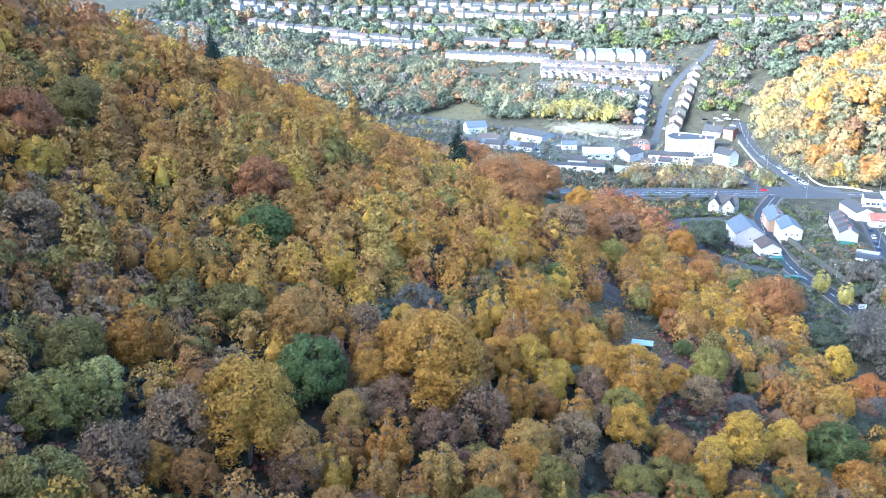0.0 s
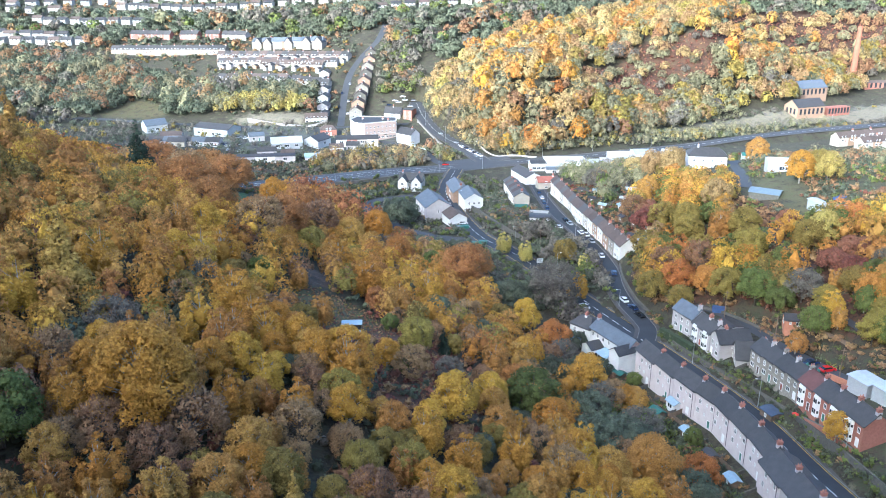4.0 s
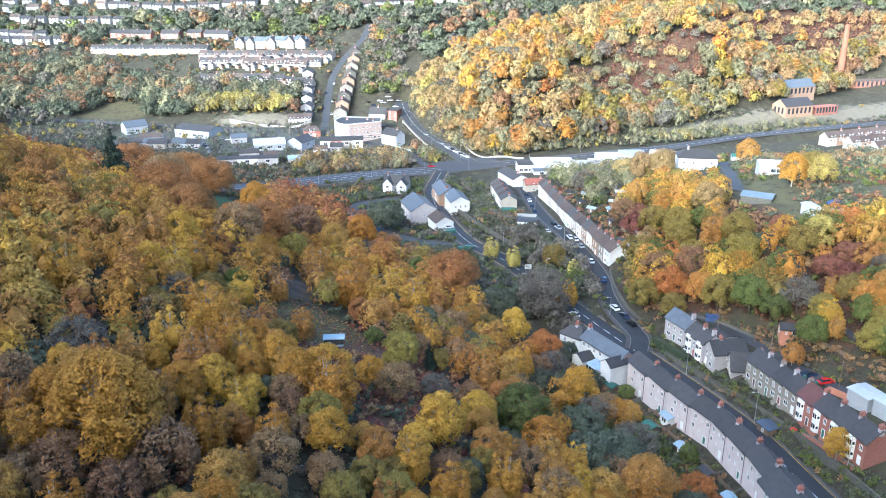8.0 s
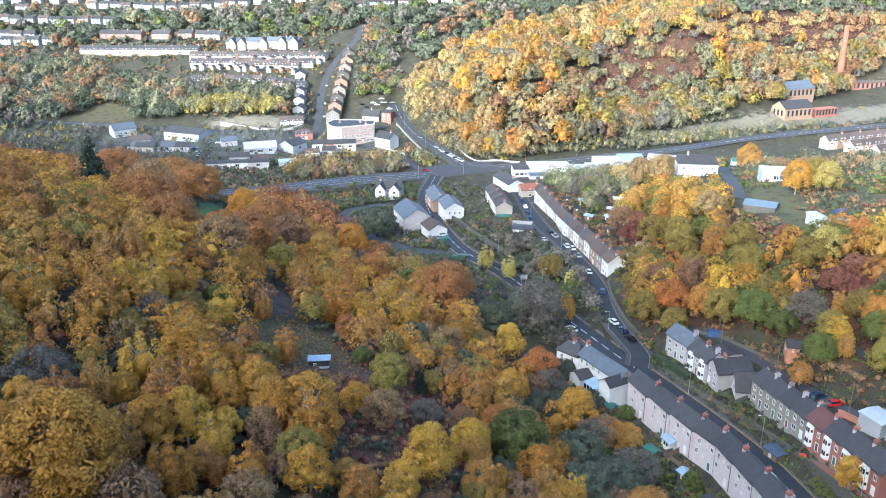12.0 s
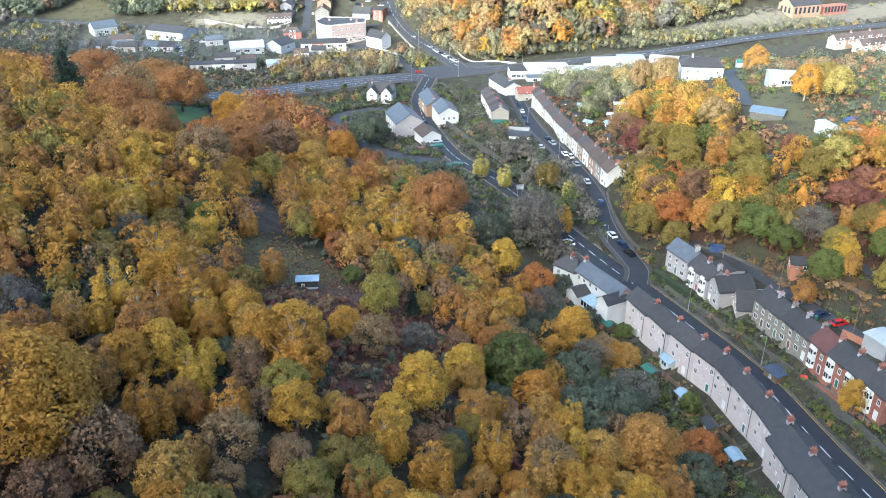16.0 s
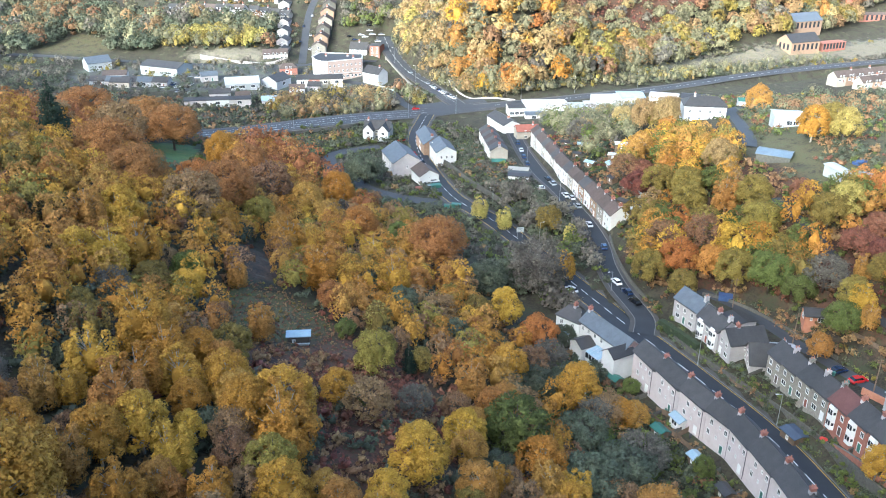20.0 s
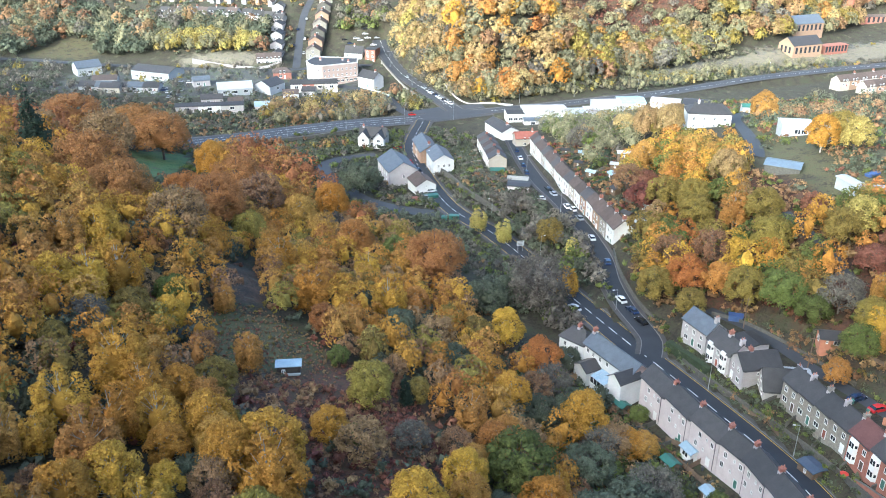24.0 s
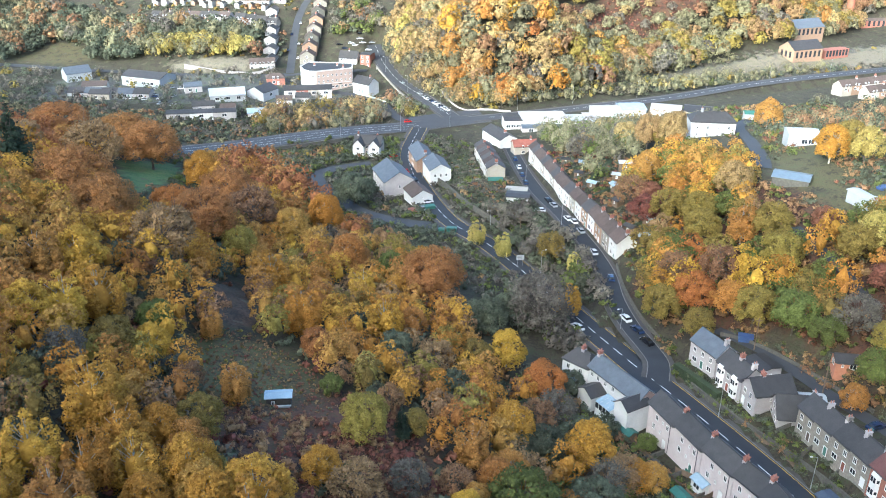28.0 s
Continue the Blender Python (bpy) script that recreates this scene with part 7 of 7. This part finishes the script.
HOLES = [CLEARING_FRONT, FIELD_VIEW, CLEARING, BRACKEN, DARK_BANK, GREEN_FIELD, PASTURE]
hill = spots_in([(-210, 150), (-120, 60), (-80, 30), (-20, 50), (30, 100), (44, 140), (34, 180), (30, 215), (18, 240), (10, 300), (-30, 345), (-95, 345), (-150, 300), (-190, 230)], 5.9,
                {"gold": 4.5, "ochre": 4.5, "olive": 2.4, "brown": 3.0, "larch": 0.5, "twig": 1.4, "rust": 0.9, "green": 0.7}, 3, (0.58, 0.98), 3.0, holes=HOLES)
hill = [s for s in hill if free(s)]
# between the tall birches of the near slope stand lower, mixed trees
low_mix = ["ochre", "gold", "brown", "olive", "ochre", "gold", "dusk", "gold", "ochre", "brown"]
hill = [(low_mix[k % 10], s[1], s[2], s[3], s[4] * 0.92) if s[2] > 105 and s[1] > -72 and s[2] < 275 else s for k, s in enumerate(hill)]
shoulder = spots_in([(67, 262), (70, 243), (86, 240), (95, 226), (105, 205), (112, 185), (150, 190), (190, 240), (150, 262), (128, 258), (124, 280), (110, 290), (112, 330), (100, 350), (80, 345), (76, 300)], 4.6,
                    {"red": 1.2, "brown": 2, "green": 2.2, "olive": 3.5, "gold": 2, "orange": 1.2, "ochre": 1.6, "twig": 1.6, "dusk": 1}, 11, (0.6, 1.0), 2.0, holes=[PASTURE, SHED_VIEW])
shoulder = [s for s in shoulder if free(s)]
# the western flank is mostly golden birch
hill = [(("gold", "ochre", "gold")[k % 3], *q[1:]) if q[1] < -40 and q[2] > 140 and q[0] in ("brown", "rust", "twig", "green") and k % 4 else q for k, q in enumerate(hill)]
near_first = sorted(hill, key=lambda s: s[1] ** 2 + (s[2] - 110) ** 2)
for s in near_first[:190] + shoulder[:90]:
    plant(s[0], s[1], s[2], KINDS[s[0]][1] * s[4], KINDS[s[0]][2] * s[4], s[3])
woods("hill_wood", "golden and brown autumn wood covering the upper hillside", near_first[190:], 620, 0.48)
if shoulder[90:]:
    woods("shoulder_wood", "mixed autumn trees on the shoulder above the street", shoulder[90:], 620, 0.5)
woods("west_wood", "grey-green and rusty wood on the outer hillside", spots_in([(-250, 180), (-215, 150), (-190, 235), (-150, 305), (-100, 345), (-30, 345), (-60, 400), (-130, 410), (-220, 420)], 9.0,
                                                                            {"brown": 2.5, "rust": 2, "ochre": 3, "gold": 1.5, "olive": 1}, 21, (0.8, 1.2), 3.0, holes=HOLES), 300, 0.7)
# spur mix: mostly the tones paled for haze, few saturated ones
spur = spots_in([(-16, 618), (-4, 590), (8, 562), (22, 540), (34, 527), (62, 525), (110, 545), (150, 578), (230, 640), (330, 690), (420, 770), (500, 830), (300, 822), (177, 800), (121, 772), (68, 732), (32, 684), (8, 650)], 8.6,
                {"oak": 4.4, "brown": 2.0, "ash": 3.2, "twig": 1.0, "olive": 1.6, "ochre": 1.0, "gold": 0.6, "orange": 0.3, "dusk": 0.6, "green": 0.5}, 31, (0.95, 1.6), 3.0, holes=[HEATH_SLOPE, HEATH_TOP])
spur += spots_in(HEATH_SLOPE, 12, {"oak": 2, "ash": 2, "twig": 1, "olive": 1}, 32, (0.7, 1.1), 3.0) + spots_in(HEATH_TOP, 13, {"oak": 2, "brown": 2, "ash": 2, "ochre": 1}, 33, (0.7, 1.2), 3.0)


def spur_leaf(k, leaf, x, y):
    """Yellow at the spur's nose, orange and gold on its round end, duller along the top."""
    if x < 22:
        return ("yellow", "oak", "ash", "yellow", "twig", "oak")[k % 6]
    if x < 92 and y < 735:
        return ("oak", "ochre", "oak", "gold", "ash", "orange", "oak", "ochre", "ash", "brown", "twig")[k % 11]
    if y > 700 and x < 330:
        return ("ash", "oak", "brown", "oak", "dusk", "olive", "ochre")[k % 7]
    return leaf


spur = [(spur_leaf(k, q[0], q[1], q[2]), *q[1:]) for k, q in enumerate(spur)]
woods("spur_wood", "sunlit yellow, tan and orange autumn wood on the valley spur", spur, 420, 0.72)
# scrub partly in the haze-paled grey and tan
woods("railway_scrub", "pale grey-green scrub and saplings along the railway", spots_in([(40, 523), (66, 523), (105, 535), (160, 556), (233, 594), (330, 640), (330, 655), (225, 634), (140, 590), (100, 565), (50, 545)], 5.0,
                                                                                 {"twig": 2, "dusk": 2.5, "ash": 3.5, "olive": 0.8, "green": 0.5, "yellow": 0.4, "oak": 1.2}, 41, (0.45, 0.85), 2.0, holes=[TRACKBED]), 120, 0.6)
# bank mix kept grey-green and pale in place of haze
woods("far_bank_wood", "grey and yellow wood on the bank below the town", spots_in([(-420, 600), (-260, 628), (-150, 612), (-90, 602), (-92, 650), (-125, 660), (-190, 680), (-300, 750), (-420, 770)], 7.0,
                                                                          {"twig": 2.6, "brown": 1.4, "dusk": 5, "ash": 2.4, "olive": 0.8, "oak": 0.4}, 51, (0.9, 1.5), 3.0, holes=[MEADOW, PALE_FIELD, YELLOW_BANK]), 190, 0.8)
woods("yellow_bank", "bright yellow small trees on the bank by the roundabout", spots_in([(-174, 618), (-104, 613), (-100, 632), (-170, 644)], 5.2, {"yellow": 4, "ash": 1.2, "olive": 1}, 55, (0.8, 1.25), 2.0), 160, 0.62)
FAR_HOUSES = [(o.location.x, o.location.y) for o in scene.objects if o.get("group") in ("white houses on the far slope", "terraces of the town", "gabled wings of the school")]


def below_houses(q, reach=42.0):
    """Whether a tree stands close below a row of houses."""
    return any(abs(q[1] - x) < 9 and -3 < y - q[2] < reach for x, y in FAR_HOUSES)


# dull grey-green kinds prevail here, their colour standing in for distance haze
far_spots = spots_in([(-700, 760), (-300, 775), (-60, 750), (-20, 690), (4, 655), (30, 690), (66, 738), (120, 778), (177, 806), (300, 830), (520, 870), (700, 800), (620, 1180), (-720, 1180)], 12.0,
                                                                                {"brown": 3.0, "twig": 1.6, "green": 0.5, "dusk": 8, "ash": 0.8, "ochre": 0.4, "rust": 0.6}, 61, (0.9, 1.6), 3.0, gaps=0.5)
woods("far_wood", "dull brown and green woods on the slopes across the valley", [q for q in far_spots if not below_houses(q)], 130, 1.2)
woods("village_trees", "grey-green and yellow trees between the village roads", spots_in([(-75, 478), (-30, 486), (10, 520), (-6, 548), (-40, 536), (-90, 515)], 7.0, {"dusk": 2, "ash": 3, "twig": 1.2, "brown": 1, "oak": 2, "olive": 1.6, "yellow": 0.5}, 71, (0.65, 1.05), 2.0), 170, 0.6)
woods("roadside_scrub", "dark grey-green scrub and bare saplings beside the hill road", spots_in([(30, 250), (44, 235), (58, 262), (56, 300), (46, 350), (30, 350), (34, 320)], 5.0, {"dusk": 3, "twig": 2, "green": 1, "olive": 0.6}, 81, (0.4, 0.75), 1.5), 130, 0.5)
woods("sunny_scrub", "sunlit pale yellow and grey scrub behind the white terrace", spots_in([(72, 345), (104, 372), (135, 395), (150, 440), (110, 465), (66, 470), (68, 400)], 6.0, {"dusk": 2, "twig": 1.5, "ash": 3.5, "green": 1.2, "oak": 2, "olive": 1.0, "gold": 0.5}, 91, (0.5, 0.95), 2.0), 240, 0.6)
woods("east_scrub", "rough brown and green scrub beyond the sheds", spots_in([(140, 345), (200, 330), (330, 330), (420, 540), (250, 540), (150, 440)], 7.0, {"dusk": 4, "brown": 1.2, "ash": 1.5, "red": 0.3, "ochre": 0.6}, 95, (0.4, 0.8), 2.0, gaps=0.7), 80, 0.8)
woods("pasture_scrub", "low bramble and heath on the open shoulder", spots_in([(128, 258), (175, 240), (230, 300), (240, 420), (250, 530), (160, 520), (100, 470), (112, 380), (128, 345), (146, 340)], 3.6, {"dusk": 4, "brown": 1.2, "red": 0.4, "green": 2, "olive": 1.4}, 153, (0.3, 1.1), 1.0, margin=-2.0, gaps=0.72), 30, 0.6, True)
woods("garden_shrubs", "dark green garden shrubs and hedges along the hill road", spots_in([(66, 205), (78, 180), (86, 158), (90, 172), (84, 196), (74, 212)], 3.6, {"dusk": 2, "green": 3, "red": 0.5}, 97, (0.2, 0.36), 1.6), 100, 0.5)
woods("back_garden_shrubs", "dark shrubs in the gardens behind the pink terrace", spots_in([(36, 205), (50, 200), (62, 158), (70, 120), (58, 118), (50, 160)], 4.6, {"dusk": 3, "green": 1.5, "brown": 1.2, "twig": 1}, 99, (0.25, 0.6), 1.6), 120, 0.45)

woods("valley_scrub", "rough grey-green bramble scrub between the valley roads", spots_in([(-40, 345), (10, 300), (36, 250), (44, 236), (58, 250), (56, 300), (48, 345), (44, 365), (36, 440), (20, 470), (-10, 455), (-30, 440), (-95, 425), (-90, 360)], 3.3,
      {"dusk": 5, "green": 1.2, "twig": 2, "brown": 1.2, "olive": 0.3}, 103, (0.5, 1.3), 0.8, margin=-2.2), 50, 0.45, True)
woods("slope_scrub", "brown and green bramble scrub on the open slope", spots_in([(66, 232), (80, 236), (100, 200), (120, 150), (160, 190), (150, 250), (126, 256), (112, 300), (116, 340), (72, 345), (70, 300), (66, 270)], 3.0,
      {"dusk": 2, "brown": 2.5, "green": 1.6, "red": 1.2, "olive": 1}, 105, (0.5, 1.1), 0.8, margin=-2.2, holes=[PASTURE]), 45, 0.5, True)
woods("front_garden_shrubs", "dark green and brown shrubs in the terraced front gardens", spots_in([(65, 229), (70, 215), (75, 203), (80, 188), (83, 172), (86, 155), (92, 130), (97, 130), (92, 155), (88, 172), (84, 190), (79, 203), (73, 218), (69, 229)], 1.9,
      {"dusk": 3, "green": 2, "brown": 1, "red": 0.4}, 107, (0.35, 0.85), 1.3, margin=-2.4), 60, 0.4, True)
woods("back_garden_scrub", "dark overgrown shrubs behind the pink terrace", spots_in([(30, 232), (42, 214), (52, 196), (58, 178), (64, 158), (66, 118), (40, 100), (30, 150), (24, 200)], 2.3,
      {"dusk": 4, "green": 1.5, "brown": 1.6, "twig": 1.2}, 109, (0.6, 1.35), 1.2, margin=-2.4), 60, 0.45, True)
woods("undergrowth", "brown and grey undergrowth beneath the hillside trees", spots_in([(-200, 150), (-120, 60), (-80, 30), (-20, 50), (30, 100), (30, 215), (10, 300), (-30, 345), (-95, 345), (-150, 300)], 5.2,
      {"brown": 3, "dusk": 2.5, "red": 1.2, "twig": 1.5}, 111, (0.6, 1.3), 1.0, margin=-2.2, holes=[CLEARING, GREEN_FIELD, DARK_BANK, BRACKEN]), 22, 0.7, True)
woods("bracken_patch", "dead red-brown bracken beside the clearing", spots_in(BRACKEN, 1.7, {"red": 4, "brown": 2.5, "dusk": 1}, 113, (0.2, 0.55), 0.5, margin=-2.2, gaps=0.55), 50, 0.4, True)
woods("valley_floor_scrub", "pale scrub and rough grass along the railway", spots_in([(40, 518), (130, 552), (240, 600), (420, 655), (420, 690), (330, 668), (220, 636), (120, 590), (50, 548)], 4.0, {"dusk": 3, "twig": 3, "olive": 1.2, "brown": 1}, 115, (0.6, 1.3), 1.5, margin=-2.2, holes=[TRACKBED]), 40, 0.7, True)
woods("village_scrub", "shrubs and small trees among the village yards", spots_in([(-95, 470), (-20, 490), (14, 520), (0, 552), (-40, 545), (-90, 530), (-140, 500), (-180, 530), (-220, 530), (-150, 440)], 4.0, {"dusk": 4, "twig": 2, "ash": 1.2, "brown": 1}, 117, (0.6, 1.4), 1.5, margin=-2.2), 26, 0.7, True)
woods("town_gardens", "garden shrubs between the town terraces", spots_in([(-300, 640), (-95, 605), (-60, 640), (-40, 700), (-40, 760), (-160, 790), (-310, 800)], 6.0, {"dusk": 4, "brown": 1.5, "olive": 1.2, "green": 1}, 119, (0.6, 1.4), 1.5, margin=-2.2, gaps=0.8, holes=[MEADOW, PALE_FIELD]), 20, 0.9, True)
woods("grass_tussocks", "dry olive grass tussocks and bracken over the clearing", spots_in(CLEARING, 1.25, {"olive": 2, "brown": 3, "red": 1.6, "dusk": 1.6}, 121, (0.08, 0.26), 0.5, margin=-2.4, gaps=0.75), 20, 0.9, True)

woods("town_wood", "grey and brown trees beside the town street", spots_in([(-52, 640), (-26, 640), (-12, 600), (-14, 640), (-24, 700), (-30, 760), (-46, 765), (-48, 700)], 6.0, {"dusk": 4, "twig": 3, "green": 1.5, "brown": 2, "olive": 1.5}, 131, (0.7, 1.1), 2.5), 90, 1.0)
woods("yard_trees", "small grey-green trees and shrubs between the yards", spots_in([(-330, 560), (-240, 520), (-150, 515), (-92, 512), (-40, 540), (-28, 596), (-90, 588), (-150, 592), (-260, 608)], 6.8, {"dusk": 4, "twig": 2, "olive": 1.5, "green": 1}, 133, (0.3, 0.7), 2.5), 70, 0.9)
woods("junction_trees", "yellow-green small trees on the island beside the junction", spots_in([(-5, 505), (4, 512), (9, 524), (4, 534), (-2, 524), (-8, 512)], 4.6, {"olive": 3, "yellow": 2, "green": 1.5}, 135, (0.5, 0.75), 0.5), 160, 0.6)
woods("meadow_scrub", "low grass tussocks and bramble on the valley floor", spots_in([(-330, 470), (-150, 440), (-95, 440), (-30, 480), (12, 520), (0, 552), (-40, 548), (-100, 512), (-240, 525), (-330, 560)], 4.2, {"dusk": 4, "ash": 1, "brown": 1.5, "green": 1}, 137, (0.5, 1.3), 1.2, margin=-2.2), 30, 0.8, True)
woods("far_undergrowth", "dull green undergrowth across the far slopes", spots_in([(-700, 760), (-300, 775), (-60, 750), (-20, 700), (120, 850), (300, 925), (520, 890), (560, 1100), (-620, 1100)], 13.0, {"dusk": 4, "brown": 1.5, "green": 0.3}, 141, (1.6, 2.8), 3.0), 44, 0.75, True)
woods("car_park_trees", "orange and grey shrubs round the small car park", spots_in([(-60, 432), (-30, 446), (-10, 452), (-8, 436), (-24, 430), (-34, 424), (-60, 418)], 5.0, {"orange": 1, "dusk": 4, "brown": 2, "olive": 1.4, "twig": 2}, 143, (0.35, 0.7), 2.0), 110, 0.6)
woods("hill_foot_scrub", "grey-green scrub at the foot of the wooded hill", spots_in([(-100, 432), (-30, 462), (-4, 474), (0, 440), (-20, 425), (-46, 402), (-40, 380), (-20, 350), (-60, 345), (-110, 400)], 3.6, {"dusk": 5, "green": 1.6, "brown": 1.4, "twig": 1.6, "olive": 0.3}, 145, (0.5, 1.4), 1.6, margin=-2.2, holes=[GREEN_FIELD, FIELD_VIEW]), 55, 0.5, True)
woods("terrace_garden_shrubs", "brown and green shrubs and beds in the gardens behind the white terrace", spots_in([(63, 412), (64, 352), (70, 300), (74, 286), (84, 290), (86, 320), (92, 350), (84, 380), (72, 415)], 2.7, {"green": 1.6, "dusk": 2, "brown": 2, "red": 1.5, "olive": 1.2, "twig": 1}, 147, (0.3, 0.95), 0.8, margin=-2.4), 45, 0.45, True)
woods("stepped_garden_shrubs", "dead brown growth on the stepped gardens below the terrace", spots_in([(20, 425), (31, 430), (32, 380), (40, 375), (44, 340), (36, 340), (24, 372)], 2.4, {"twig": 2, "brown": 2, "dusk": 2, "green": 1}, 149, (0.3, 0.8), 0.8, margin=-2.4), 40, 0.45, True)
woods("heath_bracken", "dark red-brown bracken on the open spur top", spots_in(HEATH_TOP, 4.6, {"red": 5, "brown": 1.5, "twig": 0.6}, 151, (0.4, 0.9), 0.8) + spots_in(HEATH_SLOPE, 4.0, {"red": 5, "brown": 1.5, "twig": 0.6}, 152, (0.4, 0.9), 0.8), 16, 0.9, True)
woods("road_hedge", "dark overgrown hedge along the hill road", spots_along([(66.5, 226), (70, 217), (74.5, 206), (79, 194), (82.5, 181), (85, 168), (87.5, 152), (93, 125)], 0.8, {"dusk": 4, "green": 2, "brown": 0.6}, 161, (0.45, 0.8), 0.5), 70, 0.4, True)
woods("lane_hedge", "brown and green hedge along the back lane", spots_along([(84, 234), (90, 227), (96, 215), (100, 203), (104, 190), (108, 176)], 1.0, {"dusk": 2, "green": 2, "brown": 2, "olive": 1}, 163, (0.4, 0.8), 0.8), 60, 0.4, True)
woods("terrace_back_hedge", "dark ivy and shrubs against the back of the pink terrace", spots_along([(50, 206), (54, 193), (58, 183), (63, 171), (65, 160), (66.5, 148)], 0.9, {"dusk": 3, "green": 2, "brown": 1.5, "red": 0.5}, 165, (0.3, 0.65), 0.9), 60, 0.4, True)
woods("spur_edge_wood", "yellow and grey trees on the steep edge of the spur above the bridge road", spots_in([(-26, 645), (-17, 604), (-3, 574), (9, 552), (19, 536), (34, 526), (62, 527), (44, 562), (24, 592), (4, 645)], 4.6, {"dusk": 2, "ash": 3, "twig": 1, "oak": 2.4, "yellow": 1.2, "green": 0.8}, 167, (0.55, 1.0), 1.6), 260, 0.62)
woods("west_valley_wood", "grey-green trees on the valley floor beyond the hill", spots_in([(-560, 560), (-420, 560), (-330, 560), (-260, 606), (-260, 628), (-420, 600), (-420, 770), (-700, 780), (-800, 640)], 9.0, {"dusk": 5, "ash": 2, "twig": 1.2, "brown": 1, "green": 1}, 171, (0.8, 1.3), 3.0), 59, 1.5)
woods("clearing_bracken", "red-brown bracken and bramble on the slope below the clearing", spots_in(CLEARING_FRONT, 2.3, {"red": 3, "brown": 3.5, "dusk": 1.2, "olive": 0.6}, 173, (0.3, 0.85), 0.8, margin=-2.4), 50, 0.4, True)
woods("shoulder_scrub", "clumps of bramble, gorse and dead bracken round the farm sheds", spots_in([(122, 286), (150, 262), (190, 290), (186, 350), (150, 400), (130, 392), (126, 345)], 3.4, {"dusk": 4, "brown": 1, "red": 0.3, "green": 1.4, "olive": 1.2}, 181, (0.35, 1.1), 1.0, margin=-2.0, gaps=0.96), 60, 0.5, True)
